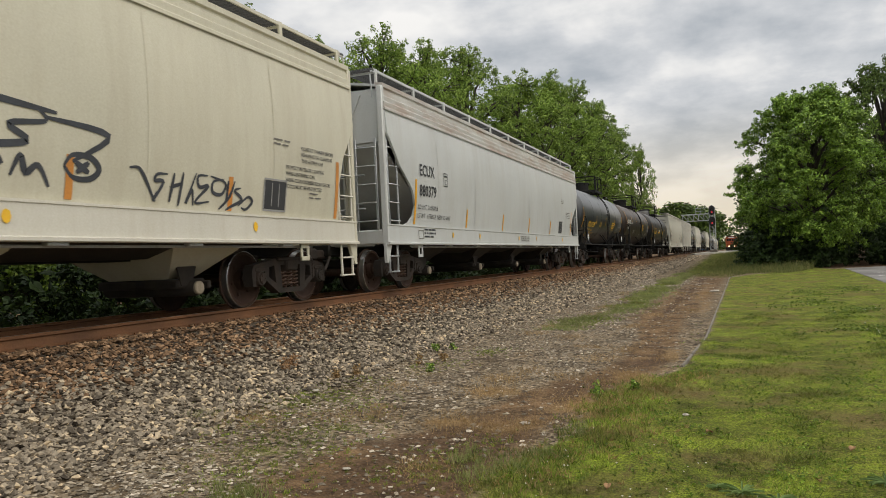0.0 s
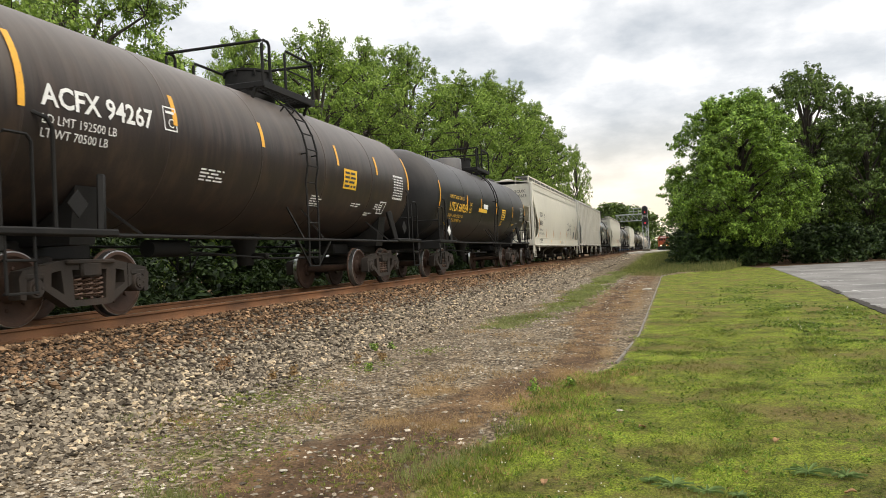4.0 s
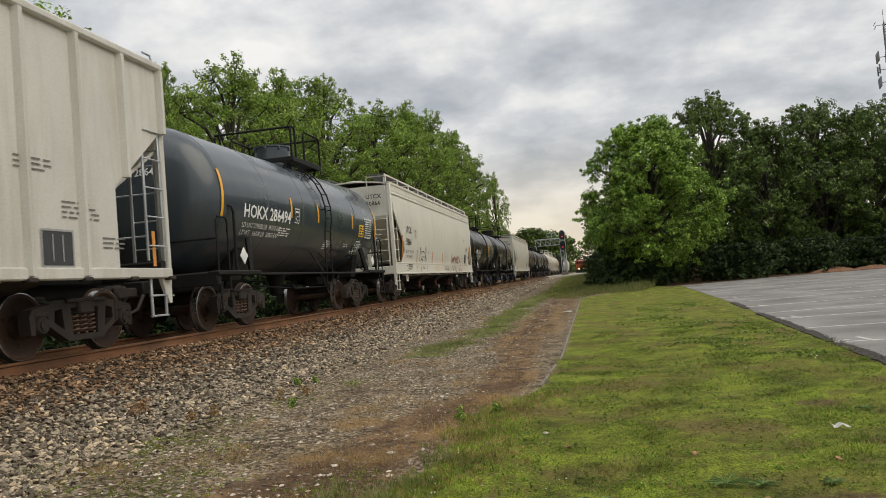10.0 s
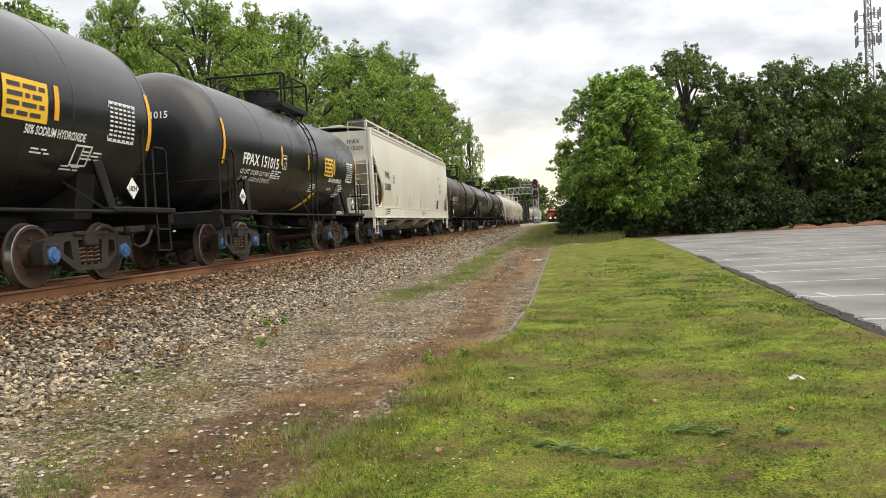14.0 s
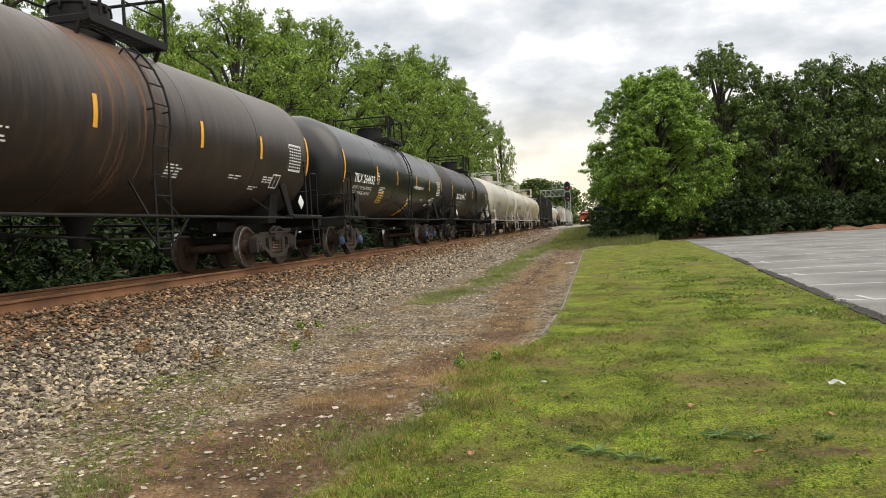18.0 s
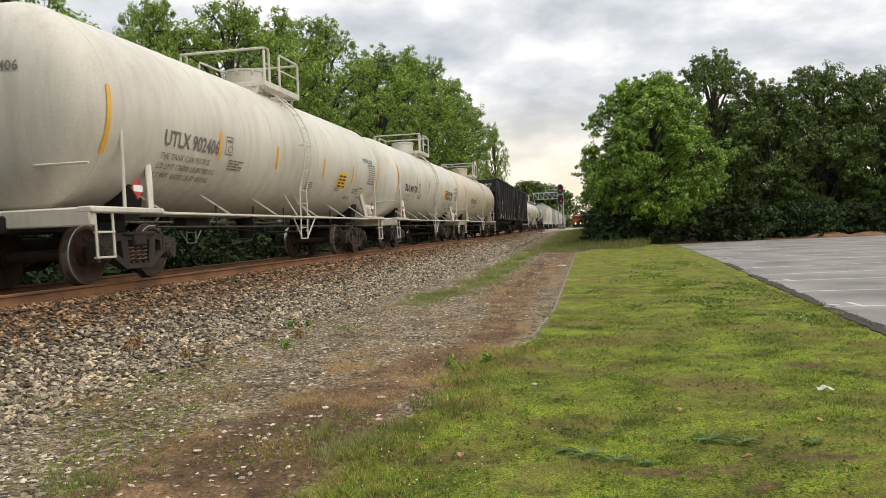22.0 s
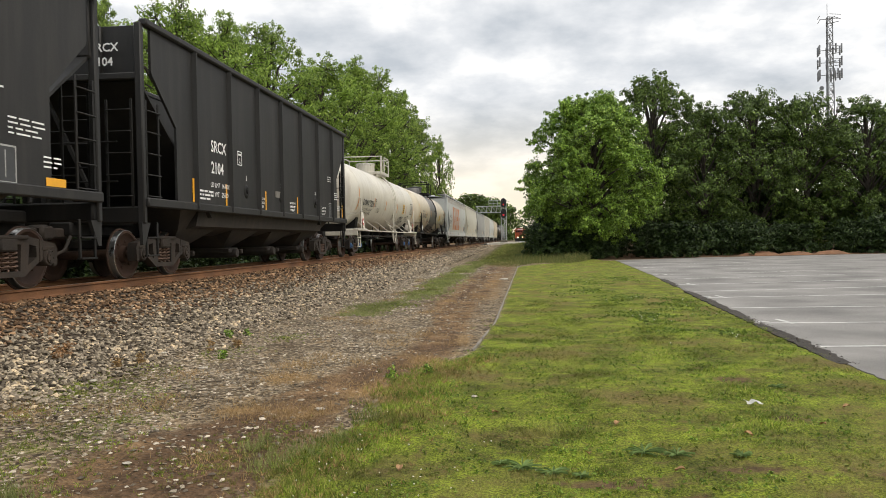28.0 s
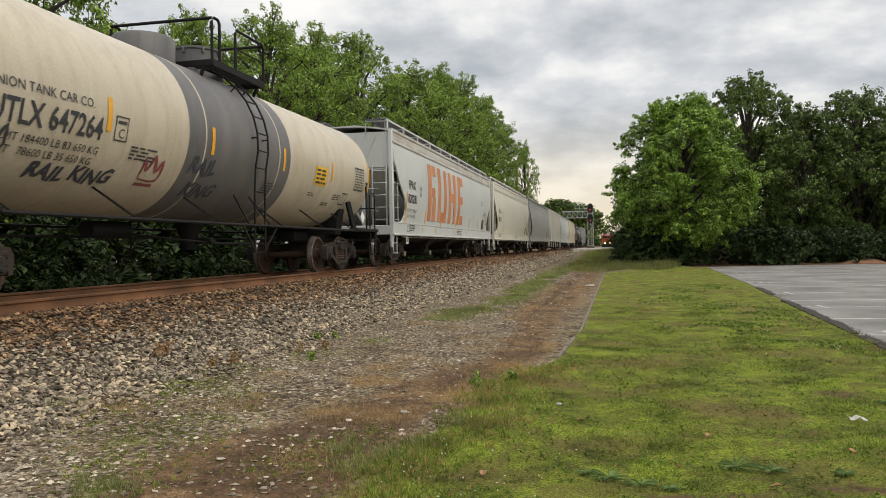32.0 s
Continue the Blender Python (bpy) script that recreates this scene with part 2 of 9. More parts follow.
MAT = {
    "rail": surface("rusty_rail", (0.19, 0.087, 0.037), 0.75, 0.1, 0.4, 1.5, bump=0.4, grain=60),
    "railhead": surface("worn_rail_head", (0.30, 0.27, 0.25), 0.38, 0.8, 0.2, 3),
    "tie": surface("creosoted_timber", (0.075, 0.055, 0.043), 0.9, 0, 0.4, 3, bump=0.6, each=0.35),
    "truck": surface("grimy_cast_steel", (0.032, 0.025, 0.020), 0.8, 0.1, 0.4, 3, streak=0.35, dirt=(0.09, 0.05, 0.03), bump=0.4),
    "spring": surface("rusted_spring_steel", (0.15, 0.095, 0.07), 0.7, 0.3, 0.3, 6),
    "wheel": surface("rusted_wheel_plate", (0.064, 0.034, 0.022), 0.8, 0.1, 0.35, 4, bump=0.3),
    "tread": surface("polished_wheel_rim", (0.46, 0.45, 0.44), 0.3, 0.95, 0.12, 5),
    "bluecap": surface("blue_bearing_cap", (0.05, 0.13, 0.30), 0.5, 0, 0.25, 8),
    "dark": surface("black_underframe_paint", (0.011, 0.0105, 0.010), 0.65, 0, 0.3, 2, streak=0.3, dirt=(0.032, 0.026, 0.020), shine=0.25),
    "brown": surface("brown_underframe_grime", (0.030, 0.024, 0.020), 0.8, 0, 0.35, 2, streak=0.4, dirt=(0.08, 0.062, 0.045)),
    "galv": surface("galvanised_steel", (0.50, 0.52, 0.53), 0.45, 0.6, 0.15, 4),
    "grate": surface("weathered_steel_grating", (0.11, 0.11, 0.11), 0.6, 0.3, 0.2, 3),
    "yellow": surface("yellow_reflector", (0.80, 0.40, 0.03), 0.4, 0, 0.12, 3, bump=0.03),
    "orange": surface("faded_orange_reflector", (0.62, 0.26, 0.055), 0.5, 0, 0.18, 3, bump=0.03),
    "placard": surface("yellow_placard", (0.85, 0.50, 0.03), 0.45, 0, 0.1, 4, bump=0.0),
    "white": surface("white_stencil_paint", (0.80, 0.80, 0.78), 0.6, 0, 0.12, 6, bump=0.0),
    "gold": surface("yellow_stencil_paint", (0.80, 0.48, 0.05), 0.6, 0, 0.15, 6, bump=0.0),
    "ink": surface("dark_stencil_paint", (0.045, 0.047, 0.05), 0.6, 0, 0.2, 6, bump=0.0),
    "fadeink": surface("faded_grey_stencil", (0.17, 0.16, 0.14), 0.7, 0, 0.2, 6, bump=0.0),
    "fadewhite": surface("faded_white_stencil", (0.36, 0.36, 0.35), 0.7, 0, 0.2, 6, bump=0.0),
    "redpaint": surface("red_paint", (0.42, 0.05, 0.04), 0.55, 0, 0.2, 6, bump=0.0),
    "orangepaint": surface("orange_letter_paint", (0.56, 0.21, 0.08), 0.6, 0, 0.2, 2, streak=0.3, dirt=(0.7, 0.66, 0.6), bump=0.0),
    "spray": surface("black_spray_paint", (0.05, 0.055, 0.065), 0.65, 0, 0.25, 4, bump=0.0),
    "fadered": surface("faded_red_spray_paint", (0.42, 0.27, 0.24), 0.65, 0, 0.25, 4, bump=0.0),
    "sprayred": surface("red_spray_paint", (0.28, 0.075, 0.075), 0.65, 0, 0.25, 4, bump=0.0),
    "asphalt": surface("grey_asphalt", (0.218, 0.206, 0.192), 0.9, 0, 0.45, 0.5, bump=0.5, grain=180),
    "lotpaint": surface("worn_white_road_paint", (0.60, 0.59, 0.56), 0.8, 0, 0.3, 3, streak=0.6, dirt=(0.2, 0.195, 0.19), streak_scale=(3, 3, 3), bump=0.2),
    "concrete": surface("weathered_concrete", (0.215, 0.190, 0.155), 0.95, 0, 0.4, 2.5, bump=0.4, grain=90),
    "mound": surface("red_clay_earth", (0.21, 0.105, 0.055), 0.95, 0, 0.35, 1.5, bump=0.7, grain=12),
    "bark": surface("grey_brown_bark", (0.058, 0.046, 0.036), 0.95, 0, 0.4, 5, bump=0.9, grain=18),
    "loco": surface("orange_locomotive_paint", (0.42, 0.085, 0.022), 0.5, 0, 0.2, 1),
    "locodark": surface("dark_locomotive_paint", (0.03, 0.03, 0.032), 0.5, 0, 0.2, 1),
    "glass": surface("dark_window_glass", (0.02, 0.022, 0.025), 0.08, 0, 0.1, 1, bump=0.0),
    "headlight": surface("lit_headlight", (1.0, 0.72, 0.36), 0.3, 0, 0.0, 1, bump=0.0, glow=5.0),
    "redlight": surface("lit_red_signal", (1.0, 0.04, 0.05), 0.3, 0, 0.0, 1, bump=0.0, glow=1.3),
    "leaf_left": islands("green_leaves", (0.078, 0.128, 0.022), (0.29, 0.42, 0.070), 0.55, (0.42, 0.53, 0.11), 0.36),
    "leaf_bright": islands("bright_green_leaves", (0.055, 0.100, 0.013), (0.255, 0.41, 0.054), 0.5, (0.43, 0.59, 0.095), 0.12),
    "leaf_dark": islands("dark_green_leaves", (0.030, 0.052, 0.010), (0.115, 0.178, 0.030), 0.55, (0.20, 0.285, 0.05), 0.08),
    "leaf_walnut": islands("airy_green_leaves", (0.034, 0.060, 0.012), (0.15, 0.225, 0.040), 0.55, (0.23, 0.31, 0.06), 0.26),
    # undergrowth leaf colour is darkened to imitate shade below the crowns
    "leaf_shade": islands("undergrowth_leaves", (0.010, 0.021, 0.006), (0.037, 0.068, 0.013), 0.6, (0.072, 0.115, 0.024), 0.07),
    "clover": islands("lawn_clover", (0.070, 0.125, 0.020), (0.22, 0.33, 0.045), 0.6, (0.31, 0.41, 0.06), 0.4, patch=(1.4, 0.5, 1.45), dry=(0.19, 0.165, 0.055)),
    "stone": islands("ballast_stone", (0.046, 0.036, 0.026), (0.36, 0.300, 0.220), 0.9, (0.64, 0.50, 0.32)),
    "ruststone": islands("rust_stained_ballast", (0.040, 0.024, 0.014), (0.28, 0.172, 0.095), 0.9, (0.47, 0.30, 0.17)),
    "pebble": islands("grey_gravel", (0.085, 0.067, 0.048), (0.37, 0.315, 0.235), 0.9, (0.64, 0.56, 0.45)),
    "blade": islands("lawn_grass", (0.058, 0.080, 0.013), (0.265, 0.365, 0.042), 0.7, (0.42, 0.35, 0.13), 0.25, patch=(1.4, 0.45, 1.5), dry=(0.21, 0.165, 0.062)),
    "straw": islands("dry_grass", (0.24, 0.15, 0.062), (0.47, 0.32, 0.15), 0.8, (0.56, 0.43, 0.23), 0.3),
    "tallgrass": islands("tall_meadow_grass", (0.10, 0.12, 0.035), (0.21, 0.225, 0.075), 0.8, (0.30, 0.25, 0.11), 0.3),
    "steel": surface("dull_tower_steel", (0.20, 0.205, 0.21), 0.5, 0.5, 0.15, 1),
    "apron": surface("pale_crushed_stone", (0.40, 0.37, 0.32), 0.95, 0, 0.35, 1.5, bump=0.8, grain=30),
    "litter": surface("white_paper_litter", (0.50, 0.49, 0.45), 0.8, 0, 0.35, 30),
    "palestone": surface("pale_stone", (0.42, 0.38, 0.31), 0.9, 0, 0.35, 40, bump=0.4),
    "wiry": islands("wiry_grass", (0.17, 0.20, 0.065), (0.30, 0.34, 0.12), 0.8, (0.42, 0.37, 0.18), 0.3),
    "flower": surface("white_clover_bloom", (0.72, 0.70, 0.62), 0.9, 0, 0.15, 40),
    "capend": surface("pale_outlet_cap", (0.42, 0.35, 0.26), 0.7, 0, 0.25, 8),
    "redgate": surface("weathered_red_gate_paint", (0.22, 0.055, 0.035), 0.7, 0, 0.35, 6),
    "rosette": surface("weed_leaf", (0.17, 0.255, 0.075), 0.7, 0, 0.3, 20),
    "patch": islands("dark_clover", (0.075, 0.110, 0.020), (0.190, 0.275, 0.042), 0.6, (0.26, 0.34, 0.06), 0.3, patch=(2.5, 0.6, 1.3)),
    "crumb": islands("crumbled_asphalt", (0.018, 0.015, 0.012), (0.070, 0.060, 0.050), 0.95, (0.16, 0.14, 0.12)),
    "humus": surface("dark_crumbled_edge", (0.034, 0.027, 0.020), 0.97, 0, 0.5, 6, bump=0.9, grain=60),
    "deadleaf": surface("dry_brown_leaf", (0.33, 0.19, 0.09), 0.85, 0, 0.3, 20),
}
PAINT = {
    "cream": surface("cream_car_paint", (0.615, 0.585, 0.46), 0.48, 0, 0.08, 0.5, streak=0.25, dirt=(0.38, 0.31, 0.21), bump=0.05),
    "greywhite": surface("grey_white_car_paint", (0.56, 0.575, 0.56), 0.45, 0, 0.08, 0.5, streak=0.25, dirt=(0.38, 0.34, 0.28), bump=0.05),
    "offwhite": surface("off_white_car_paint", (0.66, 0.635, 0.55), 0.46, 0, 0.08, 0.5, streak=0.25, dirt=(0.42, 0.35, 0.25), bump=0.05),
    "palegrey": surface("pale_grey_car_paint", (0.60, 0.58, 0.52), 0.5, 0, 0.1, 0.6, streak=0.38, dirt=(0.34, 0.27, 0.19), bump=0.06),
    "dullgrey": surface("dull_grey_car_paint", (0.36, 0.36, 0.35), 0.55, 0, 0.12, 0.6, streak=0.3, dirt=(0.22, 0.19, 0.16), bump=0.06),
    "beige": surface("beige_car_paint", (0.60, 0.52, 0.40), 0.5, 0, 0.12, 0.5, streak=0.3, dirt=(0.3, 0.24, 0.17), bump=0.05),
    "tankwhite": surface("grimy_white_tank_paint", (0.585, 0.555, 0.48), 0.40, 0, 0.12, 0.5, streak=0.42, dirt=(0.30, 0.22, 0.14), bump=0.05),
    "tankcream": surface("cream_tank_paint", (0.55, 0.485, 0.37), 0.40, 0, 0.10, 0.5, streak=0.45, dirt=(0.30, 0.22, 0.14), bump=0.05),
    # tankblack, tankold: pale tops put the sky's reflection into the colour
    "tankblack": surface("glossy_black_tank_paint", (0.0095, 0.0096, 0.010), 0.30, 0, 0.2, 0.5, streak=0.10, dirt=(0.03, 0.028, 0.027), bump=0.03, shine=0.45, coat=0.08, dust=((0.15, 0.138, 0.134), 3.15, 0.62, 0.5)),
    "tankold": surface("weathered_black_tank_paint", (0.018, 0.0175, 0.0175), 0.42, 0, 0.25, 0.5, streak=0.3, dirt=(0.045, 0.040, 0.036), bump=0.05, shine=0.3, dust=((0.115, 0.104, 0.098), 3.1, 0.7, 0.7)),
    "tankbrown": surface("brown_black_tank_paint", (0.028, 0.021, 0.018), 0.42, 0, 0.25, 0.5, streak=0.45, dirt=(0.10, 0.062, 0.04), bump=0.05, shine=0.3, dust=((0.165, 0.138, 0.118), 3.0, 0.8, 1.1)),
    "tankblue": surface("blue_grey_tank_paint", (0.040, 0.052, 0.062), 0.30, 0, 0.2, 0.5, streak=0.35, dirt=(0.085, 0.092, 0.095), bump=0.04, coat=0.4),
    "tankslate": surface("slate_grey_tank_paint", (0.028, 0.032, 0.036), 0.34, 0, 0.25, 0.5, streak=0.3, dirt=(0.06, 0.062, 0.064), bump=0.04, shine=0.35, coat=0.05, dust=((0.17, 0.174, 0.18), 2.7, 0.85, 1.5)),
    "bandgrey": surface("dark_grey_band_paint", (0.13, 0.125, 0.125), 0.5, 0, 0.2, 0.6, streak=0.4, dirt=(0.26, 0.22, 0.18), bump=0.05),
    "coal": surface("dusty_black_hopper_paint", (0.020, 0.0195, 0.019), 0.62, 0, 0.25, 0.6, streak=0.35, dirt=(0.058, 0.052, 0.046), bump=0.08, shine=0.35),
    "rustchord": surface("rust_streaked_top_chord", (0.54, 0.535, 0.50), 0.55, 0, 0.12, 1.0, streak=0.6, dirt=(0.28, 0.12, 0.045), streak_scale=(0.7, 0.45, 2.5), streak_edge=0.50, bump=0.1),
}


def stain_material():
    """Rust that has run down in a ragged belt: thin where the paint shows through."""
    m, nt, out = nodes_of("rust_run")
    N, L = nt.nodes.new, nt.links.new
    bsdf = N("ShaderNodeBsdfPrincipled")
    L(bsdf.outputs[0], out.inputs[0])
    bsdf.inputs["Base Color"].default_value = (0.24, 0.125, 0.062, 1)
    bsdf.inputs["Roughness"].default_value = 0.75
    co, mp = N("ShaderNodeTexCoord"), N("ShaderNodeMapping")
    mp.inputs["Scale"].default_value = (0.35, 5.0, 0.35)
    L(co.outputs["Object"], mp.inputs["Vector"])
    runs_tex = N("ShaderNodeTexNoise")
    runs_tex.inputs["Scale"].default_value, runs_tex.inputs["Detail"].default_value = 1.6, 6.0
    L(mp.outputs[0], runs_tex.inputs["Vector"])
    sep = N("ShaderNodeSeparateXYZ")
    L(co.outputs["Object"], sep.inputs[0])
    high = N("ShaderNodeMapRange")      # most of it lies high on the shell
    high.inputs["From Min"].default_value, high.inputs["From Max"].default_value = 1.6, 4.1
    high.inputs["To Min"].default_value, high.inputs["To Max"].default_value = -0.10, 0.16
    L(sep.outputs[2], high.inputs["Value"])
    add = N("ShaderNodeMath")
    add.operation = "ADD"
    L(runs_tex.outputs["Fac"], add.inputs[0])
    L(high.outputs[0], add.inputs[1])
    cover = N("ShaderNodeMapRange")
    cover.inputs["From Min"].default_value, cover.inputs["From Max"].default_value = 0.48, 0.74
    cover.inputs["To Max"].default_value = 0.75
    L(add.outputs[0], cover.inputs["Value"])
    L(cover.outputs[0], bsdf.inputs["Alpha"])
    return m


MAT["ruststain"] = stain_material()


def ground_material():
    """Lawn, bare earth, gravel and ballast by the painted zones, broken up at their edges."""
    m, nt, out = nodes_of("trackside_ground")
    N, L = nt.nodes.new, nt.links.new
    bsdf = N("ShaderNodeBsdfPrincipled")
    bsdf.inputs["Roughness"].default_value = 0.95
    bsdf.inputs["Specular IOR Level"].default_value = 0.2
    L(bsdf.outputs[0], out.inputs[0])
    co = N("ShaderNodeTexCoord")
    zone = N("ShaderNodeAttribute")
    zone.attribute_name = "zone"
    sep = N("ShaderNodeSeparateColor")
    L(zone.outputs["Color"], sep.inputs[0])

    def noise_tex(scale, detail=6.0, rough=0.6):
        n = N("ShaderNodeTexNoise")
        n.inputs["Scale"].default_value, n.inputs["Detail"].default_value, n.inputs["Roughness"].default_value = scale, detail, rough
        L(co.outputs["Object"], n.inputs["Vector"])
        return n.outputs["Fac"]

    def ramp(f, *stops):
        r = N("ShaderNodeValToRGB")
        els = r.color_ramp.elements
        for k, (pos, c) in enumerate(stops):
            e = els[k] if k < 2 else els.new(pos)
            e.position, e.color = pos, (*c, 1)
        L(f, r.inputs[0])
        return r.outputs[0]

    def mix(f, a, b, kind="MIX", k=None):
        n = N("ShaderNodeMix")
        n.data_type, n.blend_type = "RGBA", kind
        if k is None:
            L(f, n.inputs["Factor"])
        else:
            n.inputs["Factor"].default_value = k
        L(a, n.inputs["A"])
        L(b, n.inputs["B"])
        return n.outputs["Result"]

    def edge(channel, scale, soft=0.12):
        """The zone's weight with a ragged border."""
        a = N("ShaderNodeMath")
        a.operation = "ADD"
        n = noise_tex(scale, 6.0, 0.65)
        s = N("ShaderNodeMath")
        s.operation = "MULTIPLY_ADD"
        s.inputs[1].default_value, s.inputs[2].default_value = 0.9, -0.45
        L(n, s.inputs[0])
        L(channel, a.inputs[0])
        L(s.outputs[0], a.inputs[1])
        r = N("ShaderNodeMapRange")
        r.inputs["From Min"].default_value, r.inputs["From Max"].default_value = 0.5 - soft, 0.5 + soft
        L(a.outputs[0], r.inputs["Value"])
        return r.outputs[0]

    vor = N("ShaderNodeTexVoronoi")
    vor.inputs["Scale"].default_value = 26.0
    L(co.outputs["Object"], vor.inputs["Vector"])
    bw = N("ShaderNodeSeparateColor")
    L(vor.outputs["Color"], bw.inputs[0])
    gravel = ramp(bw.outputs[0], (0.0, (0.066, 0.051, 0.036)), (1.0, (0.46, 0.39, 0.295)), (0.55, (0.200, 0.160, 0.113)))
    gravel = mix(None, gravel, ramp(noise_tex(1.3), (0.35, (0.52, 0.48, 0.42)), (0.7, (1.2, 1.15, 1.05))), "MULTIPLY", 1.0)
    earth = ramp(noise_tex(2.2, 10.0, 0.78), (0.36, (0.048, 0.031, 0.020)), (0.70, (0.33, 0.218, 0.120)), (0.5, (0.152, 0.098, 0.054)))
    earth = mix(None, earth, ramp(noise_tex(45.0, 3.0, 0.7), (0.35, (0.55, 0.52, 0.5)), (0.65, (1.35, 1.3, 1.2))), "MULTIPLY", 1.0)
    straw = ramp(noise_tex(30.0, 3.0), (0.3, (0.13, 0.080, 0.038)), (0.7, (0.40, 0.27, 0.13)))
    lawn = ramp(noise_tex(1.4, 10.0, 0.80), (0.37, (0.082, 0.096, 0.014)), (0.66, (0.385, 0.485, 0.048)), (0.5, (0.205, 0.250, 0.028)))
    lawn = mix(None, lawn, ramp(noise_tex(55.0, 2.0), (0.38, (0.34, 0.36, 0.30)), (0.62, (1.20, 1.18, 1.1))), "MULTIPLY", 1.0)
    lawn = mix(None, lawn, ramp(noise_tex(170.0, 2.0), (0.36, (0.62, 0.62, 0.6)), (0.64, (1.15, 1.13, 1.1))), "MULTIPLY", 1.0)
    thatch = ramp(noise_tex(34.0, 3.0), (0.3, (0.085, 0.058, 0.022)), (0.7, (0.25, 0.185, 0.070)))
    lawn = mix(ramp(noise_tex(8.0, 4.0, 0.65), (0.50, (0, 0, 0)), (0.68, (0.5, 0.5, 0.5))), lawn, thatch)
    lawn = mix(ramp(noise_tex(DRY_SCALE, 3.0, 0.6), (0.50, (0, 0, 0)), (0.64, (0.72, 0.72, 0.72))), lawn, thatch)
    # brown of the wet ruts, and of the shade painted under the far trees
    mud_and_shade = ramp(noise_tex(7.0, 6.0, 0.7), (0.35, (0.048, 0.029, 0.016)), (0.68, (0.165, 0.100, 0.055)))
    dark = ramp(bw.outputs[0], (0.0, (0.022, 0.016, 0.012)), (1.0, (0.22, 0.175, 0.125)), (0.55, (0.080, 0.061, 0.043)))
    lawn = mix(ramp(noise_tex(2.6, 7.0, 0.7), (0.60, (0, 0, 0)), (0.68, (0.7, 0.7, 0.7))), lawn, earth)
    col = mix(edge(sep.outputs[1], 1.6, 0.18), gravel, earth)
    more = N("ShaderNodeAttribute")
    more.attribute_name = "wear"
    wear = N("ShaderNodeSeparateColor")
    L(more.outputs["Color"], wear.inputs[0])
    col = mix(ramp(noise_tex(2.3, 6.0, 0.7), (0.56, (0, 0, 0)), (0.66, (0.6, 0.6, 0.6))), col, straw)
    col = mix(edge(wear.outputs[0], 4.0, 0.22), col, mud_and_shade)
    col = mix(edge(wear.outputs[1], 7.0, 0.2), col, straw)
    col = mix(edge(sep.outputs[2], 2.0), col, dark)
    lawn = mix(edge(wear.outputs[2], 9.0, 0.16), lawn, mix(ramp(noise_tex(16.0, 4.0, 0.7), (0.42, (0, 0, 0)), (0.6, (0.8, 0.8, 0.8))), mud_and_shade, thatch))
    col = mix(edge(sep.outputs[0], 1.9), col, lawn)
    L(col, bsdf.inputs["Base Color"])
    bp = N("ShaderNodeBump")
    bp.inputs["Strength"].default_value, bp.inputs["Distance"].default_value = 0.9, 0.03
    L(mix(edge(sep.outputs[0], 1.9), vor.outputs["Distance"], noise_tex(70.0, 3.0)), bp.inputs["Height"])
    L(bp.outputs[0], bsdf.inputs["Normal"])
    return m


MAT["ground"] = ground_material()

